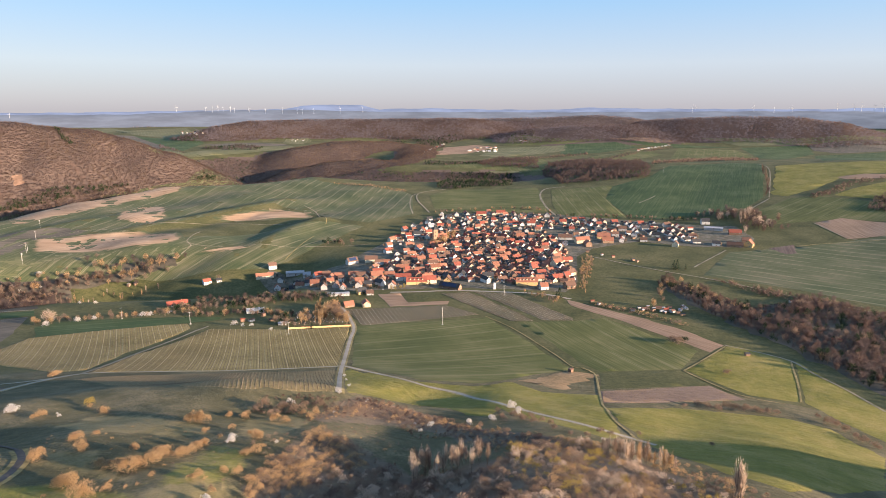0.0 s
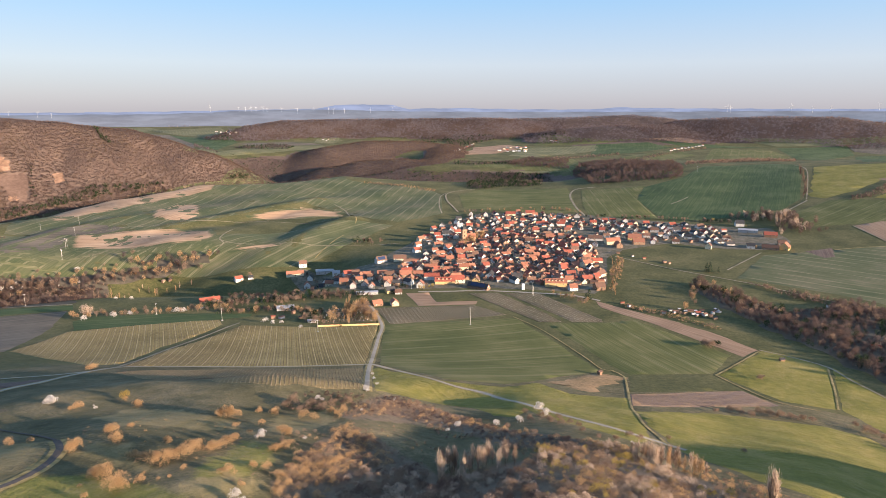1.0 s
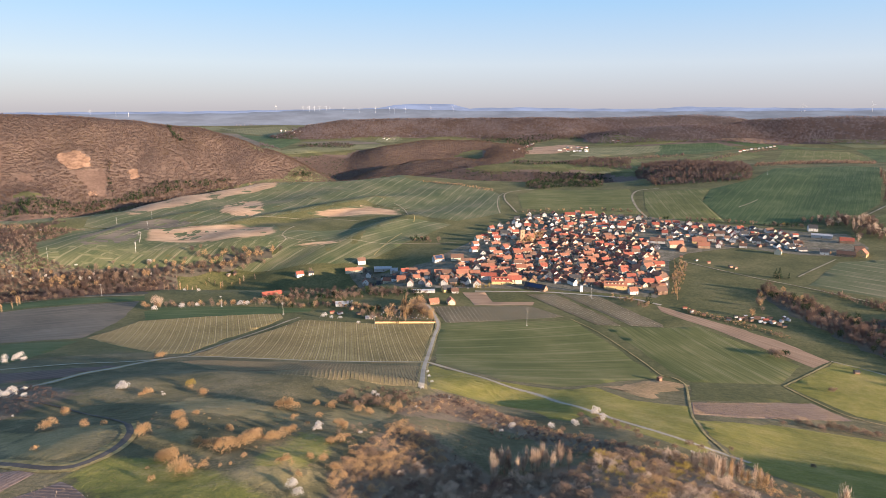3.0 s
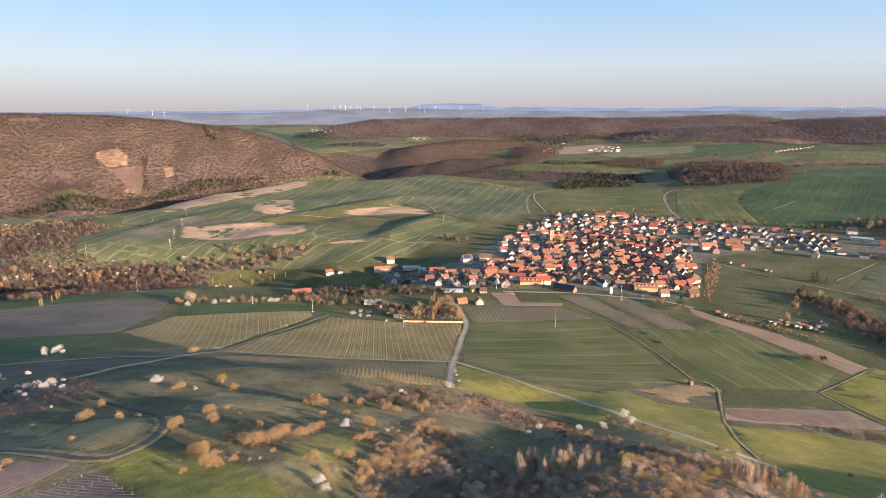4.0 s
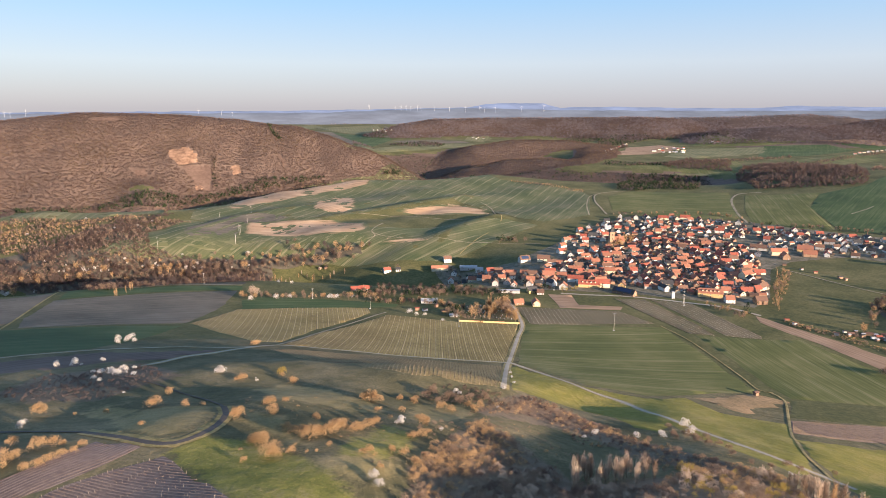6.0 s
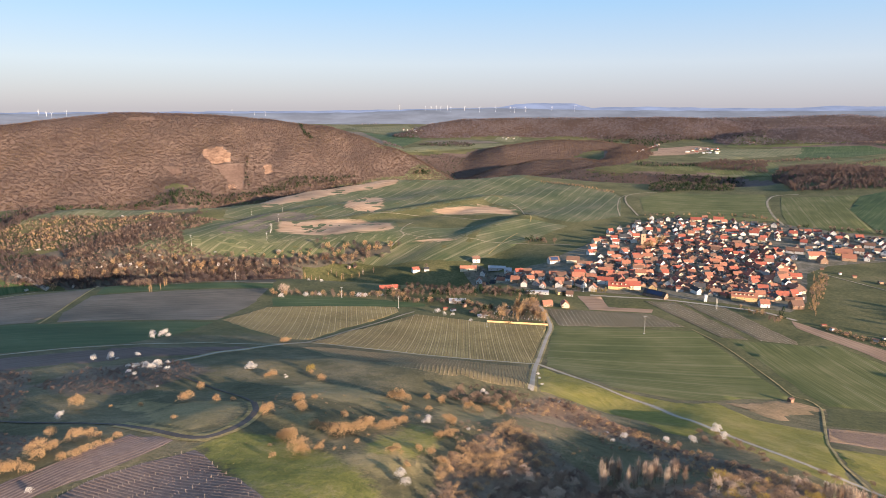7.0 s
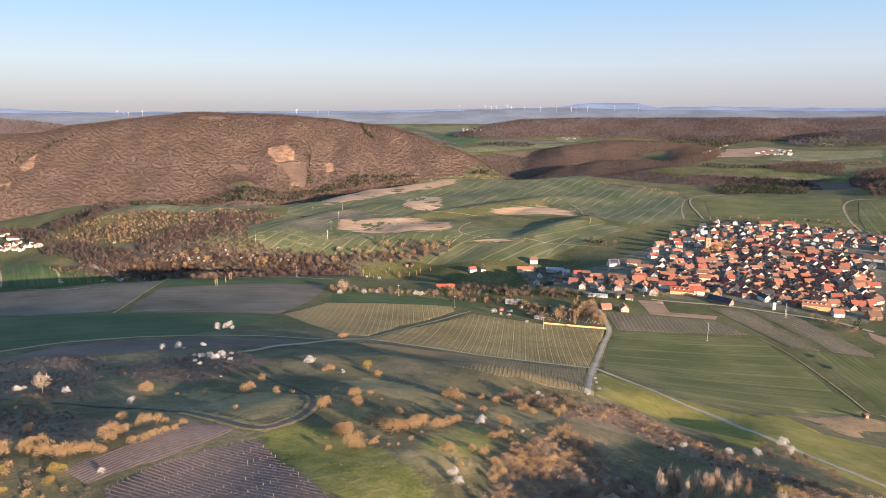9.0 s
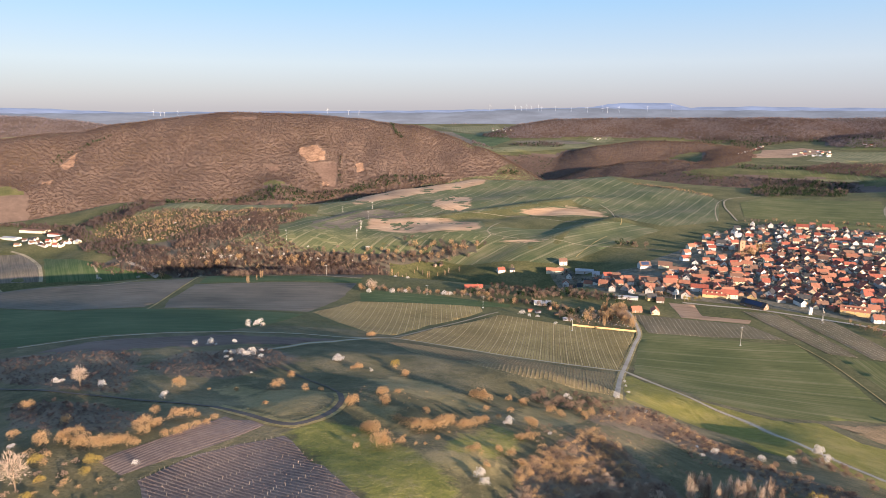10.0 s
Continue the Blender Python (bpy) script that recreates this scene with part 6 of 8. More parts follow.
wall_run((-164.4, 650.4), (-100.6, 667.3), 2.0, 0.4, "wall_y", "ochre rendered cemetery wall beside the vineyard")

CEMETERY = [(-162.5, 665.8), (-175.9, 729.7), (-132.3, 741.8), (-109.5, 681.6)]
drape("cemetery_ground", CEMETERY, "rough_grass", "grassy cemetery ground with gravel", "cemetery", up=0.02)
rng = random.Random(8)
for x, y in sow(CEMETERY, 4.6, np.random.default_rng(8), 0.25):
    if rng.random() < 0.75:
        key = rng.choice(("wall_g", "stone", "timber"))
        ob = new("gravestone", cached(("grave", key), lambda: raw_mesh("gravestone", *join(box_data(-0.45, -0.12, -0.2, 0.45, 0.12, 0.85), box_data(-0.3, -0.1, 0.85, 0.3, 0.1, 1.05), box_data(-0.5, -1.9, -0.2, 0.5, -0.15, 0.18)), key)))
        ob.matrix_basis = pose(x, y, zed(x, y) + lift(math.hypot(x, y)), 0, 0, rng.gauss(8, 4)) @ Matrix.Scale(rng.uniform(0.7, 1.0), 4)
        tagged(ob, "pale upright gravestone with a kerbed grave", "gravestone", "gravestones in the cemetery")

# ---- garden sheds, huts and clutter by the allotments ----
shed(230, 744.1, 5, 3, 2.8, 342.8, "g", "b")
shed(245.3, 749.4, 6, 4, 2.4, 4.9, "b", "b")
shed(254.8, 744.6, 5, 3, 2.8, 27.1, "b", "d")
shed(264, 753.9, 7, 4, 2.4, 349.7, "b", "b")
shed(269.9, 744.7, 6, 4, 2.8, 12.1, "b", "r")
shed(276.5, 740.1, 6, 4, 2.4, 34.5, "g", "b")
shed(281, 733.5, 4, 3, 2.8, 357, "b", "b")
shed(284, 726.9, 5, 3, 2.4, 19.7, "b", "d")
shed(278.1, 754.4, 5, 3, 2.8, 343.8, "b", "b")
shed(189.4, 782.4, 5, 3, 2.4, 13.4, "b", "r")
shed(195, 769.8, 4, 3, 2.8, 35.8, "g", "b")
shed(206.1, 757.9, 4, 3, 2.4, 357.8, "b", "b")
shed(306, 1006.9, 6, 4, 2.8, 19.1, "b", "d")
shed(310.9, 999, 5, 3, 2.4, 41.7, "b", "b")
shed(280.1, 1030.1, 5, 3, 2.8, 6.8, "b", "r")
shed(265.4, 1046.2, 4, 3, 2.4, 30.8, "g", "b")
shed(246.4, 1067.5, 5, 3, 2.8, 355, "b", "b")
shed(296.7, 590.1, 4, 3.5, 2.4, 4.3, "b", "d")
shed(108.8, 512.2, 3.5, 3, 2.8, 42, "b", "b")
shed(414.4, 640.5, 9, 5, 2.4, 344.1, "b", "r")
shed(441.1, 780.6, 5, 3, 2.8, 10.5, "g", "b")
shed(347.9, 835.2, 6, 4, 2.4, 340.4, "b", "b")
shed(-499.9, 1008, 5, 4, 2.8, 52.4, "b", "d")
shed(-509.2, 1004.1, 5, 4, 2.4, 75.9, "b", "b")
shed(-223.4, 683.5, 5, 3, 2.8, 30.1, "b", "r")
shed(-214.1, 684.1, 6, 3.4, 2.4, 52.4, "g", "b")
shed(-207.4, 707.8, 5, 3, 2.8, 74.3, "b", "b")
shed(-192.9, 687.4, 5, 3, 2.4, 36.7, "b", "d")


shed(274.2, 741.2, 4, 2.5, 2.1, 10, "b", "g", "small weathered garden hut among the allotments", "garden sheds")
shed(298.4, 760.4, 3.5, 2.5, 2.1, 35, "g", "d", "small weathered garden hut among the allotments", "garden sheds")
shed(241.5, 756.8, 3.5, 2.5, 2.1, 10, "g", "d", "small weathered garden hut among the allotments", "garden sheds")
shed(277, 750.1, 3, 2.5, 1.8, 10, "g", "d", "small weathered garden hut among the allotments", "garden sheds")
shed(294.6, 754.9, 3, 2.5, 1.8, 35, "g", "b", "small weathered garden hut among the allotments", "garden sheds")
shed(258, 752.6, 3, 2.5, 2.1, 10, "w", "g", "small weathered garden hut among the allotments", "garden sheds")
shed(287.9, 746, 4, 3, 1.8, 100, "w", "g", "small weathered garden hut among the allotments", "garden sheds")
shed(269.8, 754, 3.5, 3, 1.8, 10, "w", "g", "small weathered garden hut among the allotments", "garden sheds")
shed(298.5, 752.7, 3.5, 2.5, 2.1, 100, "w", "g", "small weathered garden hut among the allotments", "garden sheds")
shed(264, 741.8, 4, 2.5, 1.8, 10, "w", "g", "small weathered garden hut among the allotments", "garden sheds")
shed(265.8, 736.3, 3.5, 3, 1.8, 35, "b", "g", "small weathered garden hut among the allotments", "garden sheds")
shed(296.5, 762.5, 3, 2.5, 2.1, 35, "b", "g", "small weathered garden hut among the allotments", "garden sheds")
shed(296.8, 753.3, 4, 2.5, 2.1, 35, "w", "g", "small weathered garden hut among the allotments", "garden sheds")
shed(253.1, 761, 3, 3, 2.1, 10, "b", "g", "small weathered garden hut among the allotments", "garden sheds")
shed(242.1, 745, 3.5, 2.5, 1.8, 35, "b", "g", "small weathered garden hut among the allotments", "garden sheds")
shed(289.8, 749.7, 3.5, 2.5, 1.8, 35, "g", "b", "small weathered garden hut among the allotments", "garden sheds")


def power_pole(x, y, high, turn, label="pale concrete power pole standing in the field"):
    e = base("power_pole", x, y, turn)
    part("mast", *cone_data((0, 0, -0.5), (0, 0, high), 0.2, 0.12, 8), "concrete", e)
    part("crossarm", *box_data(-1.6, -0.12, high - 0.9, 1.6, 0.12, high - 0.65), "steel", e)
    for px in (-1.4, 0, 1.4):
        part("insulator", *cone_data((px, 0, high - 0.65), (px, 0, high - 0.1), 0.1, 0.06, 6), "timber", e)
    part("footing", *box_data(-0.9, -0.9, -0.6, 0.9, 0.9, 0.35), "concrete", e)
    return tagged(e, label, "power pole", "power poles")


power_pole(-0.6, 680.5, 20.0, 15.1)
power_pole(-158.9, 627.6, 13.4, 29.2)
power_pole(-276.2, 668.5, 14.1, 37.4)
power_pole(-361.9, 690.8, 13.6, 42.7)
power_pole(-708.7, 1066.1, 20.5, 48.6)
power_pole(-685.6, 1017.9, 18.5, 49)
power_pole(-793, 1244.4, 15.2, 47.5)
power_pole(-795.4, 943.1, 19.7, 55.1)
power_pole(-844.5, 1200.7, 12.4, 50.1)
power_pole(-744.6, 1151.5, 16.7, 47.9)
power_pole(-714.2, 1078.5, 14.6, 48.5)
power_pole(-692.8, 1029.5, 11.7, 48.9)
power_pole(81, 822.8, 15.9, 9.4)
power_pole(69.3, 843.4, 9.8, 10.3)
power_pole(-81.2, 838.5, 10.5, 20.5)
power_pole(81, 812.6, 14.2, 9.3)
power_pole(644.1, 1878.8, 20.3, 356.1)
power_pole(-543.8, 727.5, 15.6, 51.8)
part_tower = base("transformer_tower", 70.1, 843.4, 10)
part("shaft", *box_data(-1.7, -1.7, -0.5, 1.7, 1.7, 8.2), "wall_w", part_tower)
part("roof", *box_data(-1.9, -1.9, 8.2, 1.9, 1.9, 8.6), "roof_g", part_tower)
part("door", *box_data(-0.5, -1.76, 0, 0.5, -1.7, 2.1), "steel", part_tower)
tagged(part_tower, "small white transformer tower at the village edge", "tower")

# ---- bushes on the near slope ----
for x, y, r in [(-103.7, 249.9, 4.0), (-106.8, 247.6, 2.3), (-152.3, 267, 2.5), (-174.7, 258.1, 2.9), (-177, 254.8, 1.6), (-133.1, 213.1, 3.2), (-125.7, 202.7, 3.0), (-129.8, 220.1, 1.6), (-134.6, 193.8, 3.2), (-113.4, 174.5, 3.6), (-103.6, 164.7, 4.2), (-115.9, 172.9, 2.7), (-93.5, 232.3, 2.1), (-85.4, 225.2, 1.5), (-94.7, 263.7, 2.1), (-88.3, 265.9, 2.7), (-70.9, 225.2, 3.0), (-75.2, 230.1, 1.8), (-85.5, 239.6, 2.2), (-73.3, 258.9, 3.7), (-69.2, 259.2, 2.6), (-64.2, 269.9, 2.4), (-58.3, 272.6, 3.0), (-60.3, 267.7, 2.3), (-75.1, 178.1, 2.3), (-77.1, 176.9, 1.7), (-89.9, 178.6, 1.5), (-99.1, 170.2, 1.7), (-69.5, 184.6, 1.9), (-66.1, 186.1, 2.2)]:
    bush(x, y, r, "twig", "bare ochre bush on the grassy slope", "bushes on the slope")
for x, y, r in [(-68.2, 169.9, 1.6)]:
    bush(x, y, r, "twig", "bare ochre bush on the grassy slope", "bushes on the slope")
for x, y, r in [(-111.9, 188.7, 2.3), (-107.5, 186.7, 2.8), (-102.2, 183.5, 3.2), (-98.9, 183.9, 4.1), (-97.2, 187.1, 3.6), (-94.7, 189, 3.9), (-94, 194.3, 3.7), (-94.5, 199.9, 3.1), (-89.8, 198.9, 3.3), (-88.3, 202.7, 3.1), (-88.2, 209.4, 2.9), (-87.6, 215.1, 2.2), (-106.2, 201.9, 2.2), (-70, 204.2, 1.9), (-68.5, 206.5, 2.1), (-66.7, 208.3, 2.4), (-65.6, 212.3, 1.9)]:
    bush(x, y, r, "twig", "dense bare ochre bush in the slope hedge", "slope hedge bushes")
for x, y, r in [(-214.1, 180.4, 3.8), (-204.2, 186.6, 1.1), (-192.7, 115.3, 2.6), (-189.9, 116.8, 4.2), (-183.2, 116, 4.1), (-179.1, 117.2, 3.6), (-176.5, 119.8, 3.8), (-174.6, 122.8, 3.2), (-170.3, 123.8, 2.5), (-177, 132.2, 4.7), (-175.9, 136.4, 3.3), (-166.7, 132.5, 2.3), (-165.5, 135.5, 2.5), (-164.8, 139.1, 2.3), (-164.4, 143.5, 2.1), (-164, 147.6, 1.9), (-176.3, 145.4, 3.4), (-174.4, 149.5, 2.7), (-189.7, 147.7, 2.5), (-171.8, 150.9, 1.7), (-195.5, 109.8, 3.3), (-211.3, 110.7, 2.5), (-208.9, 127.3, 2.5), (-240.5, 132.5, 2.8)]:
    bush(x, y, r, "twig", "bare golden bush beside the dark vine plot", "golden bushes by the vineyard")
for x, y, r in [(-178.7, 200.5, 3.9), (-189.5, 222.7, 2.7), (-164.6, 202, 2.2), (-158.9, 205.4, 1.6), (-193.5, 191.5, 1.7), (-161.4, 174.2, 1.5), (-135.5, 193.3, 2.7), (-111.7, 172.9, 2.9), (-102.3, 164.3, 3.2), (-116.2, 176.3, 2.3), (-100, 170, 1.5), (-133.1, 212.3, 2.4), (-124.4, 201.3, 2.3), (-129.2, 220.2, 1.3), (-115.7, 166.4, 0.9), (-109.4, 158.3, 1.5), (-100.8, 175.9, 0.9), (-94.3, 171.3, 0.9), (-91.3, 172.2, 0.9), (-175.4, 256.1, 1.9), (-152.7, 266.8, 2.9), (-162.8, 274.3, 1.6), (-95, 262.6, 1.8), (-88, 262.7, 2.6), (-107.6, 250.5, 2.3), (-101.4, 248.5, 4.0), (-87, 215.2, 1.5), (-74.2, 232.9, 1.8), (-70.2, 224.1, 2.3), (-166.2, 153.4, 1.9)]:
    bush(x, y, r, "twig", "bare ochre bush on the grassy slope", "bushes on the slope")
for x, y, r in [(-164.1, 276.5, 3.0)]:
    bush(x, y, r, "twig_yellow", "yellow flowering shrub beside the ditch", "yellow shrubs")
for x, y, r in [(-171.2, 110.2, 3.0), (-168.1, 105.3, 2.1), (-184.2, 101.2, 2.7), (-173.6, 95.7, 1.9), (-168.5, 88.7, 2.1)]:
    bush(x, y, r, "twig_yellow", "yellow-green budding shrub on the slope", "yellow shrubs")
for x, y, r in [(-191.3, 261.2, 2.5), (-188.8, 262.7, 2.5), (-79.1, 219.5, 1.7), (-80.2, 217.8, 1.1), (-74.2, 287.2, 1.9), (-71.7, 285.7, 1.6), (-51.8, 281.7, 1.0), (-39.2, 308.3, 1.4), (-5.8, 273.8, 2.0), (-10, 265.8, 1.2), (-13, 276.2, 1.0), (12.6, 285.6, 2.1), (24.8, 295.2, 2.4), (39.2, 339.9, 2.8), (42.7, 334.6, 2.7), (-168.1, 259.3, 1.1), (-62.6, 220.9, 1.1), (-67.2, 416.8, 1.5), (-59.7, 380.9, 1.4), (-71.4, 436, 1.6), (-54.4, 312.4, 1.4)]:
    bush(x, y, r, "blossom", "white blossoming blackthorn bush on the slope", "blossoming bushes")
for x, y, r in [(-207.9, 166.5, 1.9), (-264.5, 158.6, 1.9), (-244.5, 166, 2.1), (-237.9, 244.6, 2.7), (-239.1, 251, 2.4), (-252.1, 249, 2.5), (-246.7, 238.7, 1.8), (-288.3, 267.2, 2.7), (-294.4, 261.2, 2.0), (-243.8, 262.2, 1.9), (-279.9, 278.6, 2.0), (-191.6, 263.1, 2.3), (-354.1, 378.4, 4.0), (-351.5, 366.1, 3.0), (-347, 377.7, 2.6), (-67.4, 162, 2.2), (-64.4, 159.2, 2.1), (-78.8, 218.6, 1.7), (-208.6, 217.1, 0.8), (-171.3, 263, 0.8), (-201.8, 104.5, 1.4), (-160, 116, 1.3)]:
    bush(x, y, r, "blossom", "white blossoming blackthorn bush on the slope", "blossoming bushes")
for x, y, r in [(-929.4, 1093.3, 3.5), (-930.7, 1050.8, 3.5), (-822.5, 891.7, 4.0), (-844.5, 878.5, 4.0), (-797.1, 904, 3.0), (-868.8, 863.5, 4.1), (-937.2, 837.9, 3.1), (-965.9, 987.2, 3.4), (-953.1, 1016.9, 3.4), (-1060.2, 854.3, 5.6), (-454.1, 769.7, 3.0), (-1097.1, 949.5, 3.6), (-1124.9, 1038.8, 3.8), (-761, 912.4, 3.0), (-433.3, 769, 3.0), (-957.4, 739.7, 4.0), (-931.6, 757.2, 4.0), (-1022.3, 711.9, 4.1), (-898.1, 776.7, 4.0), (-1072.4, 1067.9, 3.7), (-746.8, 945, 3.0)]:
    bush(x, y, r, "blossom", "white blossoming tree-bush on the valley side", "blossoming bushes")
for x, y, r in [(-309.7, 275, 1.92), (-298.6, 277.4, 2.4), (-287.3, 286.1, 1.76), (-259.5, 251.4, 1.76), (-243.8, 247.3, 2.88), (-246.5, 258.4, 2.56), (-228.4, 245.4, 1.92), (-236.8, 232.8, 1.6), (-364.2, 379.5, 3.2), (-368.2, 398.4, 3.6), (-193.1, 265.3, 2.4), (-266.2, 162.2, 1.6), (-247.5, 167.6, 1.92), (-79.9, 222.3, 2.08), (-211.4, 170.3, 1.6), (-242.5, 251.1, 2.24), (-283.9, 267.9, 1.44)]:
    bush(x, y, r, "blossom", "white blossoming blackthorn in the shaded scrub", "blossoming bushes")
for x, y, r in [(30.1, 328.5, 2.4), (47.2, 317, 2.56), (49.7, 295.2, 2.24), (40, 296.7, 2.08), (17.8, 281.7, 2), (4.4, 290.4, 1.92), (51.3, 273.1, 2), (57, 262.4, 1.92), (65.5, 266.1, 2.08), (99.4, 298.8, 1.92), (134.6, 293, 2)]:
    bush(x, y, r, "twig_brown", "grey-brown leafless thorn bush by the road", "thorn bushes")
for x, y, r in [(39.7, 344.7, 3.36), (40.4, 323.5, 2.56), (24.7, 300.8, 2.08), (12.9, 293, 1.76), (-5.1, 278.7, 1.6), (71.6, 261.9, 1.28)]:
    bush(x, y, r, "blossom", "white blossoming tree-bush beside the farm road", "blossoming bushes")
for x, y, r in [(-261.6, 403.2, 3.9), (-264.7, 413.2, 3.5)]:
    bush(x, y, r, "twig", "ochre bush at the road fork", "roadside bushes")
for x, y, r in [(36.1, 305.1, 3.3), (40.5, 300.3, 3.2), (30, 296.1, 2.9), (77.6, 290.7, 2.6), (44.5, 288.8, 2.5), (52.6, 287.8, 2.2), (81.2, 285.3, 2.5), (-83.1, 278, 3.7), (-86, 274.4, 3.0), (-74.4, 275, 3.6), (-68.9, 273.8, 3.3), (-65.9, 283.7, 3.1), (-77.8, 268.2, 2.7), (-60.5, 290.6, 3.1)]:
    bush(x, y, r, "twig_brown", "grey-brown leafless thorn bush by the road", "thorn bushes")
for x, y, r in [(249.7, 529.9, 3.6), (255.7, 537.7, 2.4), (240.5, 621.2, 6.7), (237, 627.6, 6.1), (181.2, 422.4, 3.8), (185.6, 418.5, 4.3), (192, 414.6, 4.3), (200.5, 420.2, 4.4), (205.9, 418.9, 4.4), (212.9, 416.8, 4.4), (221.6, 418.1, 4.4), (230.4, 419.4, 4.0), (236.5, 419.5, 3.5), (167.7, 413.7, 2.8), (266.6, 409, 4.6), (267.7, 401.4, 4.0), (266.9, 391.1, 3.9), (264.4, 375.9, 3.8), (263.6, 366.7, 3.8), (262.9, 355.4, 3.7), (264.9, 419.5, 3.1)]:
    bush(x, y, r, "twig_brown", "brown leafless bush between the meadows", "meadow hedge bushes")
for x, y, r in [(248.8, 626.3, 6.1)]:
    bush(x, y, r, "pine", "dark evergreen bush beside the bare strip", "evergreen bushes")
for x, y, r in [(-427.4, 658.4, 5.3), (-402.7, 673.8, 5.3), (-389.2, 684.6, 4.0), (-341, 699.1, 5.9), (-336.5, 703.5, 5.3), (-509.2, 1004.1, 3.8), (-320.3, 718.8, 3.3), (-645.9, 992.6, 5.9), (-181.4, 644.5, 2.9), (-226.3, 663.1, 4.2), (-215.7, 658.6, 3.0), (-207.3, 661.3, 3.0)]:
    bush(x, y, r, "blossom", "pale blossoming tree-bush along the stream hedge", "blossoming bushes")

# ---- trees ----


def grove(points, count, high, mats, label, wide, seed):
    """Trees too many to tell apart along a plan line, as one object."""
    line = smooth_line(points, 4.0)
    nr = np.random.default_rng(seed)
    k = nr.integers(0, len(line), count)
    xy = np.array([line[i] for i in k]) + nr.normal(0, wide / 2, (count, 2))
    pts = scatter(GROVE_T, xy, high * nr.uniform(0.65, 1.25, count), nr)
    return soup("grove", pts, mats, label, "trees", np.repeat(nr.integers(0, len(mats), count), len(GROVE_T[0]) // 3))


def tree_line(points, count, high, mat, kind, label, group, wide, seed):
    """Trees along a plan line, unevenly spaced."""
    line = smooth_line(points, 4.0) if len(points) > 2 else [Vector(points[0]).lerp(Vector(points[-1]), k / 40) for k in range(41)]
    rng = random.Random(seed)
    for i in range(count):
        p = line[min(len(line) - 1, int((i + rng.random()) / count * len(line)))]
        tree(p.x + rng.gauss(0, wide / 2), p.y + rng.gauss(0, wide / 2), high * rng.uniform(0.7, 1.25), kind, rng.choice(mat.split()), label, group)


grove([(-937.7, 778.2), (-881.6, 817.1), (-829.6, 861.3), (-746.8, 902.3), (-668.8, 933), (-586.6, 995.5), (-510.3, 1029.1), (-449.6, 1057.9)], 201, 12, ('twig_brown', 'wood_brown', 'wood_dark', 'twig'), "bare ochre alder along the streams", 26, 1)
grove([(-843, 876.7), (-776.9, 908.1), (-682.4, 952.9), (-607, 1009.8)], 30, 8, ('twig', 'twig_brown'), "bare brown tree at the field edges", 16, 2)
tree_line([(-471.5, 771.5), (-550.3, 962.2), (-519.9, 971.6), (-488.3, 980), (-448.7, 981.7)], 28, 10, "twig_pale twig twig_brown", "poplar", "slim bare alder in the damp valley", "valley trees", 12, 3)
tree_line([(-444.6, 662.4), (-418.6, 672.4), (-388.2, 685.1), (-355.7, 696.3), (-316.6, 709.9), (-289.5, 716)], 36, 8, "twig twig_brown", "round", "bare ochre tree in the field hedge", "hedge trees", 7, 4)
tree_line([(-434.1, 672.4), (-427.9, 677.6)], 3, 13, "twig_pale", "round", "pale bare tree in the field hedge", "hedge trees", 4, 5)
grove([(-323.5, 726.4), (-301.1, 737.6), (-282.1, 760.7), (-247.2, 760.7), (-204.1, 784.1), (-163.2, 795.3)], 149, 7, ('twig_brown', 'wood_brown', 'pine', 'twig_brown'), "bare garden tree below the village", 16, 6)
tree_line([(-137.7, 664.6), (-140.1, 710.6), (-150, 748.9)], 18, 12, "twig", "poplar", "tall bare reddish birch in the cemetery", "cemetery trees", 7, 7)
tree_line([(-107.5, 676.5), (-123.2, 711.3), (-137, 749.4)], 24, 10, "twig twig_brown", "round", "bare ochre tree beside the cemetery", "cemetery trees", 6, 8)
tree_line([(-182.1, 670), (-179.1, 683.1), (-160.7, 658.1)], 12, 9, "twig_brown pine", "round", "bare tree behind the cemetery wall", "cemetery trees", 7, 9)
tree_line([(760, 1498), (797, 1573), (839, 1662), (876, 1752), (908, 1833)], 16, 19, "twig_brown wood_brown", "poplar", "tall bare poplar in a field row", "poplar row", 4, 10)
grove([(562.2, 1337.6), (613.2, 1359.1), (640.8, 1314.4), (618.3, 1231)], 100, 14, ('twig_brown', 'wood_brown', 'wood_dark', 'twig_pale'), "bare brown tree in the grove by the farms", 40, 11)
tree_line([(605.4, 1287.8), (649.3, 1332.6)], 8, 22, "twig_pale", "poplar", "tall pale birch by the farm", "farm grove", 10, 12)
grove([(249.6, 1393.4), (328.3, 1384.6), (430.7, 1356.2), (535.3, 1314.4)], 60, 8, ('twig_brown', 'pine', 'twig_brown'), "small tree in the back gardens", 8, 13)
grove([(-18, 1448), (87.2, 1486.5), (192.8, 1485.3), (251.3, 1440.5)], 41, 7, ('twig_brown', 'twig'), "small bare tree in the back gardens", 7, 14)
tree_line([(-217.3, 1139.4), (-202.4, 1160.6), (-176.8, 1142.6)], 16, 10, "twig_brown pine", "round", "dark tree in a field copse", "field copse", 10, 15)
tree_line([(-773, 2047), (-765, 2080), (-752, 2111)], 18, 15, "pine pine twig_brown", "round", "dark tree of the crest copse", "crest copse", 12, 16)
tree_line([(184.8, 821.4), (214.8, 943.1), (229.9, 1034.7)], 14, 8, "twig", "poplar", "ochre willow along the lane", "lane trees", 6, 17)
tree_line([(250, 742.4), (324.8, 878.3), (318.9, 884.3)], 14, 9, "twig twig_brown", "round", "bare tree by the allotments", "allotment trees", 16, 18)
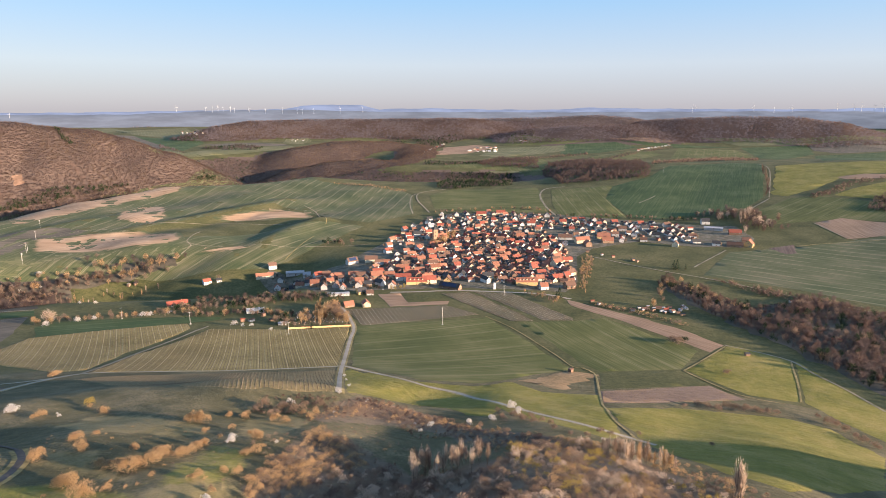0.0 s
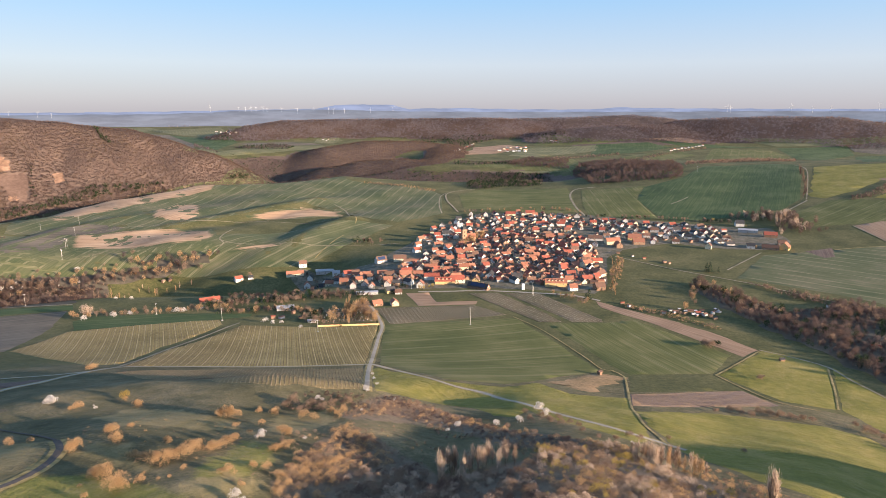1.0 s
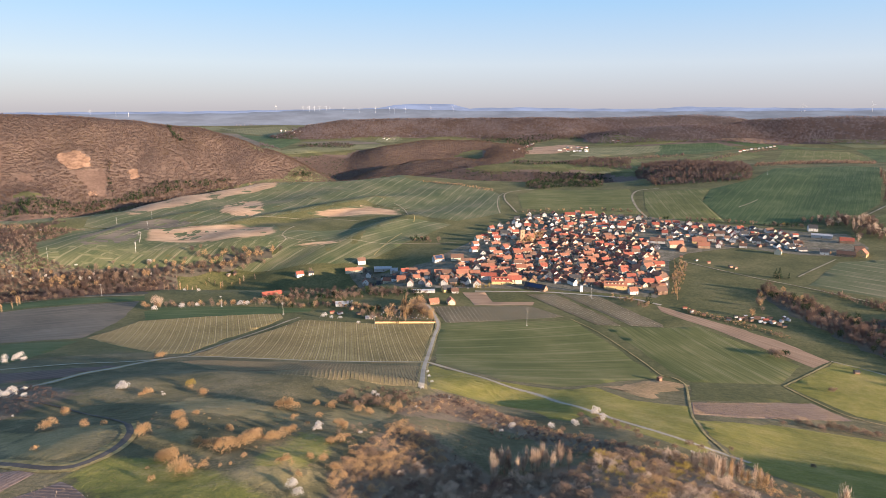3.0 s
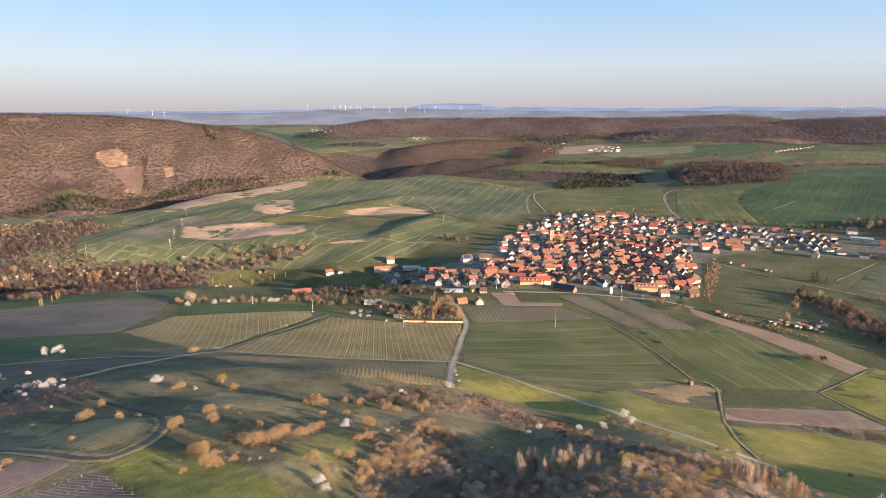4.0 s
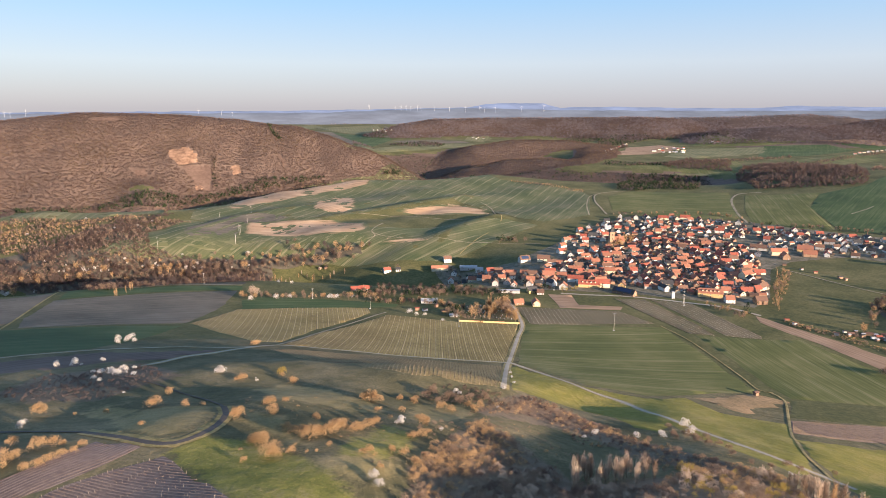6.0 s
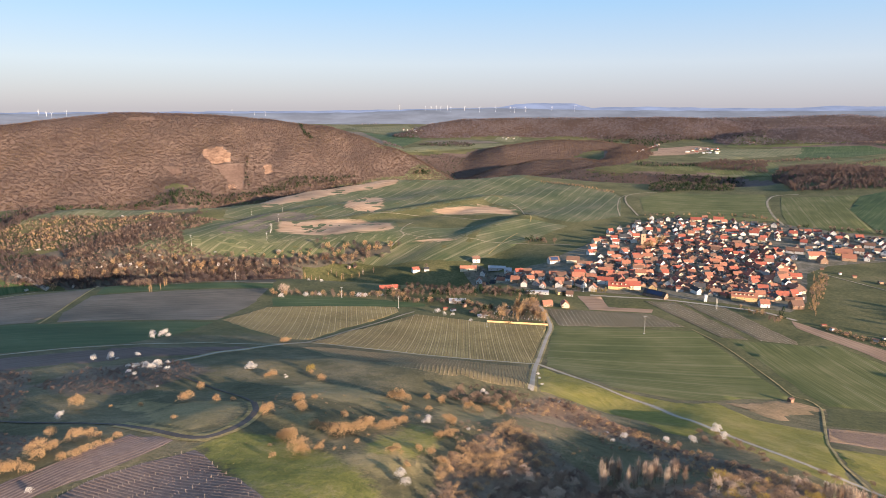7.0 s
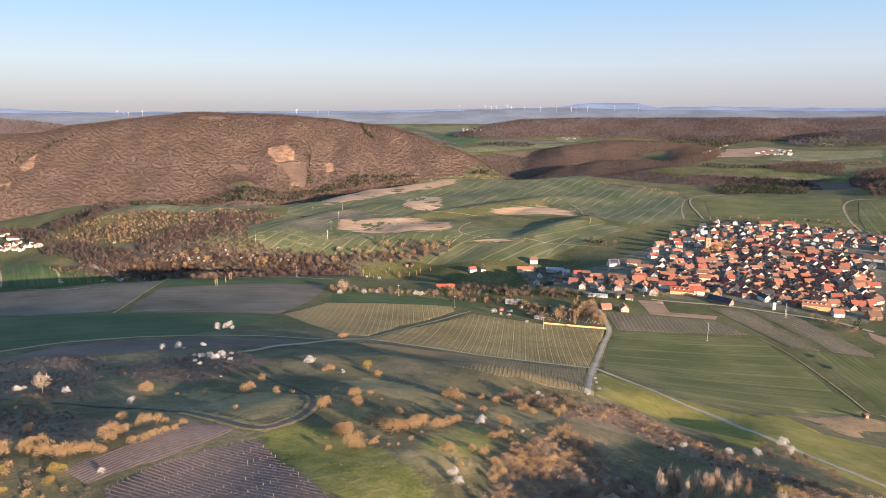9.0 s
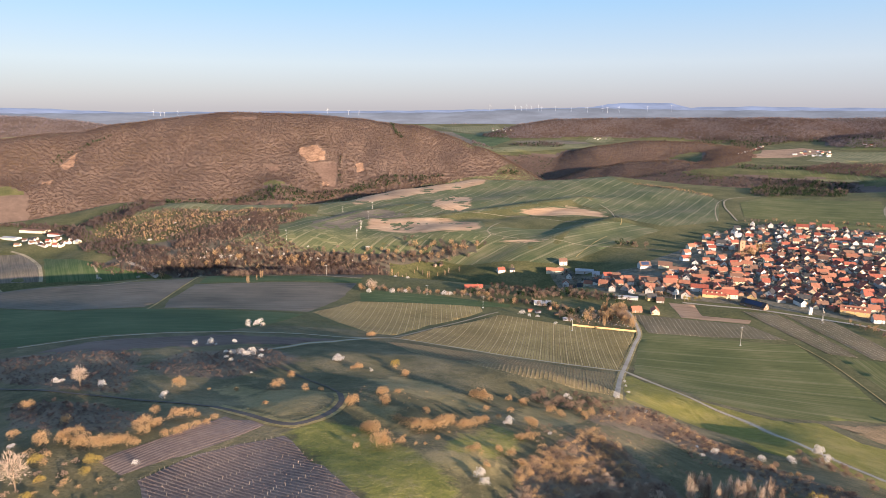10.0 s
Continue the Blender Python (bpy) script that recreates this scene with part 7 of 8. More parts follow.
grove([(109.6, 821.1), (132.6, 799.9), (144.2, 782)], 20, 6, ('twig_brown', 'twig'), "garden tree at the village edge", 8, 19)
tree_line([(-71.5, 832.8), (-52.3, 841.9)], 5, 7, "twig_yellow", "round", "ochre leafy tree before the long house", "garden trees", 4, 20)
tree_line([(-9.1, 1120), (6.3, 1168.2), (22.5, 1192.5)], 26, 12, "twig", "round", "bare ochre tree round the church", "church trees", 9, 21)
tree_line([(-8.6, 210), (1.2, 209), (9.6, 205.5)], 40, 8.5, "twig_pale twig_pale twig_brown", "birch", "slender pale birch in the gully", "gully birches", 8, 22)
tree_line([(63.5, 224.8), (70.7, 231.1)], 16, 8, "twig_brown twig_pale", "birch", "slender pale birch by the road", "roadside birches", 4, 23)
tree_line([(69.5, 219.7), (80.5, 226.5), (85.8, 217.1)], 30, 8, "twig_brown twig twig_pale", "birch", "slender pale birch by the road", "roadside birches", 5, 24)
tree_line([(94.5, 188.1), (97.3, 187.4)], 6, 11, "twig_pale", "poplar", "tall pale poplar on the slope", "roadside birches", 2, 25)
tree_line([(-589.4, 608.8), (-612.7, 677.7)], 5, 10, "twig", "poplar", "single ochre poplar by the valley road", "valley trees", 3, 26)
grove([(-271.9, 1014.5), (-186.1, 912.2), (-131.3, 878.7), (-90.9, 835.9)], 55, 6, ('twig_brown', 'wood_brown', 'pine'), "small dark tree among the edge houses", 10, 27)
grove([(-293, 700), (-251.6, 711.3), (-223.8, 728.2), (-177.7, 703.6)], 75, 6, ('wood_brown', 'twig_brown', 'pine', 'twig'), "bare tree in the orchard gardens", 12, 28)
grove([(-311.1, 781.7), (-250.1, 793.6), (-195.2, 807.8), (-133.1, 789.7)], 75, 7, ('wood_brown', 'twig_brown', 'wood_dark', 'pine'), "dark bare tree in the garden belt", 12, 29)
grove([(-154.5, 671.4), (-145.6, 705.2), (-118.2, 696.2), (-133.6, 741.5), (-112, 681.2)], 42, 11, ('twig', 'twig_brown', 'twig'), "tall bare tree in the cemetery", 9, 30)
tree(-175.3, 90.2, 11.5, "round", "twig_pale", "large pale bare tree with spreading limbs")
tree(-251.9, 160.9, 9.5, "round", "twig_pale", "bare tree with pale lit crown on the slope")
tree(356.1, 948.2, 17, "fir", "pine", "dark green conifer among the gardens", "conifers")
tree(353.5, 955.5, 14, "fir", "pine", "dark green conifer among the gardens", "conifers")
tree(369, 948.2, 9, "fir", "pine", "dark green conifer among the gardens", "conifers")
tree(150.9, 799.9, 15, "fir", "pine", "dark green conifer among the gardens", "conifers")
tree(146.4, 794.8, 11, "fir", "pine", "dark green conifer among the gardens", "conifers")
tree(-18.9, 863.3, 8, "fir", "pine", "dark green conifer among the gardens", "conifers")
tree(61.9, 1168.1, 12, "fir", "pine", "dark green conifer among the gardens", "conifers")
tree(-179.7, 677.7, 9, "fir", "pine", "dark green conifer among the gardens", "conifers")
tree(-140.5, 654.2, 7, "fir", "pine", "dark green conifer among the gardens", "conifers")
tree(467.9, 1323.4, 9, "fir", "pine", "dark green conifer among the gardens", "conifers")
tree(313.9, 1347.7, 10, "fir", "pine", "dark green conifer among the gardens", "conifers")
tree(495.5, 1328, 10, "round", "twig_yellow", "bright yellow flowering tree in a garden")
nr = np.random.default_rng(31)
spots = np.array(list(TAKEN))
spots = spots + 8.5 * np.stack([np.cos(np.arange(len(spots)) * 2.4), np.sin(np.arange(len(spots)) * 2.4)], 1)
soup("garden_trees", scatter(GROVE_T, spots, nr.uniform(4, 8, len(spots)), nr), ("twig_brown", "twig", "pine"), "small bare trees in gardens between the houses", "trees",
     np.repeat(nr.choice((0, 0, 1, 2), len(spots)), len(GROVE_T[0]) // 3))

# ---- thickets, scrub and woodland that nobody could count ----


def thicket(poly, step, size, mats, label, seed, templates=None, category="scrub", name="thicket"):
    """Scrub or wood over a plan outline: it grows in patches of uneven size and kind, with small gaps."""
    nr = np.random.default_rng(seed)
    xy = sow(poly, step, nr)
    patch = wobble(xy[:, 0], xy[:, 1], 3.1 * step, seed * 0.7) + nr.normal(0, 0.45, len(xy))
    keep = patch > -1.25
    xy, patch = xy[keep], patch[keep]
    sizes = (size[0] + (size[1] - size[0]) * nr.uniform(0, 1, len(xy)) ** 1.3) * np.clip(1.0 + 0.28 * patch, 0.55, 1.5)
    t = templates or SCRUB_T
    pts = scatter(t, xy, sizes, nr, sink=0.15)
    kind = wobble(xy[:, 0], xy[:, 1], 2.3 * step, seed * 1.9) * 0.27 + 0.5 + nr.normal(0, 0.3, len(xy))
    slots = np.repeat(np.clip((kind * len(mats)).astype(int), 0, len(mats) - 1), len(t[0]) // 3)
    return soup(name, pts, mats, label, category, slots)


# ochre twigs on the sunlit side, browner in shade: light put into colour
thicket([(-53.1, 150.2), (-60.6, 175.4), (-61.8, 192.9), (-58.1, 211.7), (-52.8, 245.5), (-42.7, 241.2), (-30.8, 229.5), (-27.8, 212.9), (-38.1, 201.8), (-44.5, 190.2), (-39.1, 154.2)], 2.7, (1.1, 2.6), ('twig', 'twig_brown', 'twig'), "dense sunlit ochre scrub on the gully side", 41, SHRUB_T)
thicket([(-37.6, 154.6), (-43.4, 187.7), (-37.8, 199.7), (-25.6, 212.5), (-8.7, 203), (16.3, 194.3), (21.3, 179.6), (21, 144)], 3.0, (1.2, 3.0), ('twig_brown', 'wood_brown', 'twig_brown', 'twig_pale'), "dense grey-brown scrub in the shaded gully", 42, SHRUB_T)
thicket([(13.8, 143.7), (16.8, 195.8), (23.9, 212.8), (38.3, 225.7), (58.1, 235.2), (65.7, 221.5), (73.7, 206.6), (85.8, 196.4), (92.6, 186), (85.8, 157.6)], 2.9, (1.2, 2.9), ('twig', 'twig_brown', 'twig_yellow', 'twig_brown', 'twig_pale'), "dense ochre and brown scrub on the spur", 43, SHRUB_T)
thicket([(-42.9, 314), (-25.8, 323.6), (-4, 302.8), (17.2, 271.6), (40.6, 239.8), (67.4, 253.4), (83.9, 236.5), (67.7, 236.6), (42.4, 224.3), (20.8, 223.9), (4, 257.1), (-10.7, 252.6), (-22.1, 274.6), (-36.3, 283.4), (-48, 273.3), (-55, 256.2), (-61.1, 262.1), (-52, 297.2)], 2.6, (0.8, 1.7), ('twig_brown', 'twig', 'twig_brown', 'wood_brown'), "low reddish-brown thorn scrub below the farm road", 44)
thicket([(86.7, 252), (102.7, 231.6), (109.7, 201.2), (114, 181.3), (97.5, 177.4), (87.8, 196.7), (78.5, 214.6)], 2.8, (0.8, 1.6), ('twig_brown', 'twig'), "low brown thorn scrub along the road bank", 45)
thicket([(-89.8, 287.8), (-74.4, 297.6), (-53.6, 307.6), (-53.6, 290.4), (-68.2, 270.6), (-83.2, 269.2)], 3, (1, 1.9), ('wood_brown', 'twig_brown'), "dark grey-brown thicket below the vineyard", 46)
thicket([(-67.7, 146.3), (-73.6, 173.1), (-73.1, 207.6), (-65.4, 259.1), (-36.3, 263.3), (-5.5, 235.5), (24.8, 221.1), (48.9, 235), (74.6, 244.2), (21.8, 193), (-2.7, 200.3), (-28.2, 200.2), (-53.6, 249.5), (-64.5, 192.8)], 5.6, (0.5, 1.3), ('twig', 'twig_brown', 'twig_brown'), "scattered low shrubs round the gully scrub", 92, SHRUB_T)
thicket([(-154.5, 212.3), (-143.6, 241.8), (-96.5, 238.5), (-67.1, 225.5), (-62.5, 197.1), (-88.4, 187.1), (-120.7, 186.4)], 7.5, (0.25, 0.8), ('twig', 'twig_brown'), "scattered low shrubs on the dry mound", 93)
# sun reaches these three; dark twigs put the slope's shade into their colour
thicket([(-265.7, 201.7), (-276.2, 238.8), (-249.4, 277), (-209.4, 248.9), (-210.7, 209.9), (-232.7, 190.5)], 3.0, (0.6, 1.3), ('wood_dark', 'wood_dark', 'wood_brown'), "grey thorn scrub on the slope, shade put into its dark twigs", 47)
thicket([(-369, 186.6), (-345.2, 197), (-294.7, 224.6), (-247.3, 184.2), (-228.6, 164.2), (-255.3, 152.9), (-318.7, 160.1)], 3.0, (0.6, 1.3), ('wood_dark', 'wood_dark', 'wood_brown'), "grey thorn scrub on the slope, shade put into its dark twigs", 48)
thicket([(-256, 135), (-224.3, 151), (-191.5, 145.6), (-183, 129.9), (-206.4, 119.8), (-226.4, 116.4)], 2.8, (0.6, 1.4), ('wood_dark', 'wood_dark', 'wood_brown'), "low scrub above the hedge, shade put into its dark twigs", 49)
thicket([(-212.1, 100), (-192.2, 105.7), (-176.4, 111.2), (-159.4, 110.7), (-127, 89.9), (-162.6, 73.6)], 5.5, (0.9, 1.9), ('twig_brown', 'twig', 'twig_brown'), "mixed ochre scrub beside the vineyard", 50)
# darker mix of twigs: the stream wood's shade put into its colours
thicket([(307.9, 887.6), (331.5, 863.5), (348.6, 808.5), (377.7, 752.4), (432.7, 771.4), (485.2, 795.2), (521.8, 721.9), (528.3, 649.2), (370.1, 441.9), (367.2, 494.4), (359.4, 541), (353.6, 610.7), (334.4, 673.6), (320, 729.7), (305, 800.6)], 7.4, (6, 12), ('wood_dark', 'twig_brown', 'wood_brown', 'wood_dark', 'pine', 'wood_dark', 'wood_brown'), "bare brown stream wood in the valley", 51, GROVE_T, "woodland", "stream_wood")
thicket([(382.4, 902.2), (435.5, 842.7), (485.2, 795.2), (524.4, 725.8), (508.1, 701.6), (464.7, 759.3), (415, 815.9)], 5.5, (3, 6), ('twig_brown', 'wood_brown'), "bare brown hedge beside the lane", 52, TREE_T, "hedge", "hedge")
thicket([(-988.2, 878.7), (-999.3, 996.1), (-936.6, 1102), (-862.7, 1125.8), (-872.5, 1007.4), (-801.5, 938.9), (-750.4, 941.1), (-686.2, 958.6), (-632.1, 951.2), (-781.1, 881), (-900.7, 809), (-967.3, 767), (-1065.8, 774), (-988.3, 837.2)], 5.5, (3.5, 6.5), ('twig_brown', 'wood_brown', 'wood_brown', 'twig_brown'), "bare brown scrub on the valley side", 56, TREE_T, "scrub", "hillside_scrub")
# valley shade is put into these woods by their dark twig colours
thicket([(-1093.4, 736.1), (-998.1, 793.7), (-900.7, 809), (-777.2, 876.3), (-649.3, 940.4), (-600.7, 939.3), (-745.7, 868.9), (-922.5, 776.8), (-1011, 730.7)], 5.5, (3.5, 6.5), ('wood_dark', 'wood_brown', 'twig_brown'), "bare wood in the stream valley, dark twigs for its shade", 57, TREE_T, "woodland", "valley_wood")
thicket([(-785.9, 886.9), (-684.1, 955.5), (-588.1, 998.1), (-573.3, 982.6), (-609.1, 933.8), (-761.9, 857.7)], 6, (4, 7), ('wood_dark', 'wood_brown', 'twig_brown', 'wood_dark'), "bare dark wood in the stream hollow", 94, TREE_T, "woodland", "valley_wood")

thicket([(332, 2170), (389, 2362), (493, 2492), (645, 2492), (684, 2195), (630, 1951), (579, 1820), (442, 1804), (329, 1810)], 10, (7, 12), ('wood_dark', 'wood_brown', 'wood_dark'), "bare brown copse in the hollow", 200, TREE_T, "woodland", "copse")
thicket([(-22, 1818), (12, 2259), (131, 2255), (244, 2231), (197, 1834), (107, 1842), (25, 1796)], 9, (7, 11), ('pine', 'wood_dark', 'pine'), "dark pine strip behind the crop", 201, TREE_T, "woodland", "copse")
thicket([(561, 2505), (858, 2843), (1071, 3031), (1041, 2945), (836, 2753), (547, 2402)], 12, (5, 8), ('twig_brown', 'wood_dark'), "bare hedge line across the far fields", 202, TREE_T, "hedge", "hedge")
thicket([(685, 2137), (1026, 2519), (1214, 2498), (1020, 2091), (879, 2156), (664, 2042)], 11, (5, 9), ('twig_brown', 'wood_brown', 'twig_brown'), "ochre hedge trees behind the rise", 203, TREE_T, "hedge", "hedge")
thicket([(0, 2385), (168, 2535), (409, 2657), (626, 2801), (610, 2728), (395, 2567), (165, 2478), (0, 2354)], 12, (5, 8), ('wood_dark', 'twig_brown'), "bare hedge across the far hollow", 204, TREE_T, "hedge", "hedge")
thicket([(831, 1465), (922, 1523), (1000, 1587), (1120, 1626), (1091, 1582), (982, 1534), (904, 1469), (839, 1444)], 7, (3, 6), ('twig_brown', 'wood_brown'), "bare hedge on the sunny slope", 205, TREE_T, "hedge", "hedge")
thicket([(886, 1327), (947, 1405), (992, 1430), (1034, 1365), (966, 1270), (898, 1288)], 8, (5, 9), ('wood_brown', 'twig_brown'), "bare copse on the sunny slope", 206, TREE_T, "woodland", "copse")
thicket([(-431, 2883), (-283, 3541), (123, 3576), (491, 3474), (482, 3400), (122, 3501), (-105, 3049), (-147, 3464)], 14, (8, 12), ('wood_dark', 'pine', 'wood_dark'), "dark wood strip behind the middle hill", 207, TREE_T, "woodland", "copse")
thicket([(-75, 2368), (-62, 2496), (95, 2469), (228, 2497), (223, 2432), (93, 2389)], 10, (5, 8), ('wood_dark', 'pine'), "dark hedge across the far fields", 208, TREE_T, "hedge", "hedge")
thicket([(-164, 2637), (-97, 2890), (4, 3224), (9, 3098), (-81, 2741), (-147, 2527)], 10, (5, 9), ('wood_dark', 'wood_brown'), "bare wood edge beside the hamlet", 209, TREE_T, "woodland", "copse")
thicket([(127, 2431), (239, 2633), (377, 2572), (336, 2259), (245, 2325), (155, 2325)], 10, (6, 10), ('wood_dark', 'wood_brown'), "bare brown copse on the far slope", 210, TREE_T, "woodland", "copse")
thicket([(-1419, 3360), (-1211, 3295), (-1155, 3272), (-1276, 3175)], 16, (6, 10), ('wood_dark', 'wood_dark', 'pine'), "dark hedges beyond the river hill", 211, TREE_T, "hedge", "hedge")
# strip of dark trees added for the unlit wall of a gully
thicket([(-1213, 2033), (-1212, 2048), (-1154, 1996), (-1122, 1976), (-1128, 1966), (-1159, 1981)], 6, (6, 9), ('pine', 'wood_dark', 'pine'), "dark trees added for a gully's shade on the river hill", 212, TREE_T, "woodland", "gully_wood")
thicket([(-1949, 1235), (-1965, 1274), (-1923, 1384), (-1890, 1454), (-1918, 1338), (-1933, 1251)], 9, (5, 9), ('pine', 'pine', 'wood_dark'), "dark pines along a rib of the river hill", 213, TREE_T, "woodland", "pine_wood")
# dark trees added here too, for the gully's shade by the quarry
thicket([(-1249, 1758), (-1240, 1764), (-1157, 1647), (-1172, 1644)], 7, (6, 9), ('pine', 'wood_dark'), "dark trees added for the gully shade beside the quarry", 214, TREE_T, "woodland", "gully_wood")
# lit spur in ochre twigs, its shaded hollow in dark ones, by colour
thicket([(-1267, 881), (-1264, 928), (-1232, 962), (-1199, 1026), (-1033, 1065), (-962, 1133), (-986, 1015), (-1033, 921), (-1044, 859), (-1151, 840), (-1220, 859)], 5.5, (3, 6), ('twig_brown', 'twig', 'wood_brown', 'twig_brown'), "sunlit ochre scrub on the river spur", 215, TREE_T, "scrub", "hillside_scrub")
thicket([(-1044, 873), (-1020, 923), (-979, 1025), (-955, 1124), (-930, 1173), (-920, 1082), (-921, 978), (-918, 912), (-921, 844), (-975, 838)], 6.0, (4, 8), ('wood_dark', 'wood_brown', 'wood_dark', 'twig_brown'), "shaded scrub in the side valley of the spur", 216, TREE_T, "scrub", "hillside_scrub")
thicket([(-1668, 867), (-1596, 929), (-1429, 946), (-1250, 868), (-1001, 835), (-941, 795), (-1008, 777), (-1164, 787), (-1233, 823), (-1356, 870), (-1583, 908), (-1629, 845)], 7, (5, 9), ('wood_dark', 'wood_brown', 'wood_dark'), "dark bare wood in the valley round the factory", 217, TREE_T, "woodland", "valley_wood")
thicket([(-990, 750), (-945, 798), (-865, 828), (-838, 827), (-912, 767), (-960, 748)], 6, (5, 9), ('wood_dark', 'wood_brown', 'wood_dark'), "shaded bare wood on the valley bottom", 218, TREE_T, "woodland", "valley_wood")
thicket([(-931, 785), (-851, 841), (-707, 916), (-623, 956), (-582, 967), (-487, 762), (-568, 710), (-653, 643), (-906, 774)], 6, (5, 9), ('wood_dark', 'wood_brown', 'wood_dark', 'twig_brown'), "shaded bare trees along the stream", 219, GROVE_T, "woodland", "valley_wood")
thicket([(-933, 827), (-850, 870), (-775, 906), (-679, 949), (-601, 979), (-670, 935), (-782, 883), (-905, 813)], 7, (5, 8), ('wood_brown', 'twig_brown', 'wood_dark', 'blossom'), "bare and blossoming scrub on the stream bank", 220, GROVE_T, "scrub", "hillside_scrub")
thicket([(-768, 2072), (-791, 2527), (-775, 2515), (-757, 2069)], 8, (4, 7), ('wood_brown', 'twig_brown'), "bare bushes along the gorge edge", 221, TREE_T, "hedge", "hedge")
thicket([(-972, 1185), (-1137, 1598), (-1018, 1735), (-896, 1890), (-892, 1881), (-889, 1514), (-1132, 1591), (-950, 1158)], 5, (4, 8), ('twig_brown', 'wood_brown', 'wood_dark'), "bare trees along the gorge edge", 222, TREE_T, "hedge", "hedge")
thicket([(-321, 1882), (-193, 1839), (-101, 1787), (-99, 1748), (-188, 1797), (-317, 1858)], 7, (3, 5), ('twig_brown', 'twig'), "ochre bushes along the crest", 223, TREE_T, "hedge", "hedge")

thicket([(-1401.7, 941.5), (-1407.3, 1036.6), (-1390.3, 1088.8), (-1514.9, 1298.1), (-1239.6, 1045.4), (-1238.6, 951.7), (-1266.1, 887.1)], 7, (5, 8), ('wood_dark', 'wood_brown', 'wood_dark'), "bare wood on the nose of the river spur", 300, TREE_T, "woodland", "valley_wood")
thicket([(-1040.1, 2098), (-1325.8, 3051.7), (-1110.8, 2765.2), (-1081.8, 2706.8), (-1279.2, 2930.8), (-1033.2, 2084.2)], 14, (6, 9), ('wood_dark', 'haze_twigs'), "bare hedge beyond the river hill", 301, TREE_T, "hedge", "hedge")
thicket([(-2089.8, 4405.4), (-1774.8, 4545.3), (-2033.7, 4287.3)], 22, (8, 12), ('haze_twigs', 'haze_twigs'), "hazy wood strip far behind the river hill", 302, TREE_T, "woodland", "copse")
thicket([(-1093.6, 2901.4), (-973.5, 3093.2), (-829.8, 2987.5), (-827.3, 2885.7), (-982.3, 2864.9)], 13, (7, 11), ('wood_dark', 'wood_dark', 'pine'), "dark copse above the side valley", 303, TREE_T, "woodland", "copse")
thicket([(303.7, 887.4), (351.1, 843.3), (377.7, 752.4), (369.4, 734.7), (340.5, 816.2), (299.1, 860.9)], 5, (3, 7), ('twig', 'twig_brown', 'wood_brown'), "sunlit ochre trees along the stream wood", 304, GROVE_T, "hedge", "hedge")
thicket([(216.1, 977.7), (239.2, 1034.7), (245.8, 1014.8), (215.9, 909.9), (191.5, 835.2), (186.8, 849.2)], 5, (3, 6), ('twig', 'twig_brown'), "ochre trees along the village lane", 305, GROVE_T, "hedge", "hedge")
thicket([(190.9, 782.6), (232.1, 751.2), (279.1, 692.7), (274.9, 678), (226.7, 732.6), (186.9, 764.9)], 4, (1.2, 2.4), ('twig_brown', 'twig'), "ochre shrubs below the allotments", 306, SHRUB_T, "scrub", "hedge")

# dark trees added on the lower slope in place of the gorge's cast shadow
thicket([(-1597, 1251), (-1358, 1404), (-1199, 1570), (-1114, 1689), (-1062, 1775), (-987, 1826), (-900, 1898), (-1035, 1729), (-1143, 1607), (-1214, 1431), (-1377, 1377), (-1315, 1126)], 7, (7, 11), ('pine', 'wood_dark', 'pine'), "dark trees added for the gorge shadow at the foot of the river hill", 321, TREE_T, "woodland", "river_wood")

def tufts(poly, step, mats, label, seed):
    """Dry grass tussocks over a slope."""
    nr = np.random.default_rng(seed)
    t = [spray(nr, 9, 0.8, 0.4, 0.2, 0.7, 0.13, 1.0) for _ in range(6)]
    xy = sow(poly, step, nr)
    xy = xy[(wobble(xy[:, 0], xy[:, 1], 14, 3.0) + nr.normal(0, 0.6, len(xy))) > 0.2]
    pts = scatter(t, xy, nr.uniform(0.12, 0.36, len(xy)), nr)
    return soup("grass_tufts", pts, mats, label, "grass", np.repeat(nr.integers(0, len(mats), len(xy)), 9))



tufts([(-187.2, 242.8), (-160.7, 253.2), (-107.2, 246.8), (-71.7, 245.9), (-49, 226.9), (-61.6, 189.1), (-54.4, 149.9), (-115.9, 144.5)], 1.5, ('tuft', 'tuft'), "pale dry grass tussocks on the near slope", 81)
tufts([(-187.6, 196.2), (-162.6, 207), (-129.2, 195.6), (-83.3, 176.3), (-61.8, 172.6), (-54.6, 136.3), (-75.8, 115.7), (-98.1, 135.9), (-134.8, 158.3), (-179.1, 171.5)], 1.4, ('tuft', 'tuft'), "pale dry grass tussocks beside the winding track", 82)
tufts([(-68.3, 442.9), (-9.1, 400.2), (33.8, 305.1), (65.5, 245.9), (55.2, 223.1), (19.1, 262.4), (-25.4, 318), (-56.5, 364)], 2.6, ('tuft', 'twig'), "dry grass tussocks below the farm road", 83)
tufts([(-297, 148.5), (-222.9, 154.8), (-173.7, 160.6), (-171.8, 129.7), (-186.8, 109.2), (-207.3, 100.8)], 3.2, ('tuft', 'twig_brown'), "dry grass tussocks in the shaded hollow", 84)

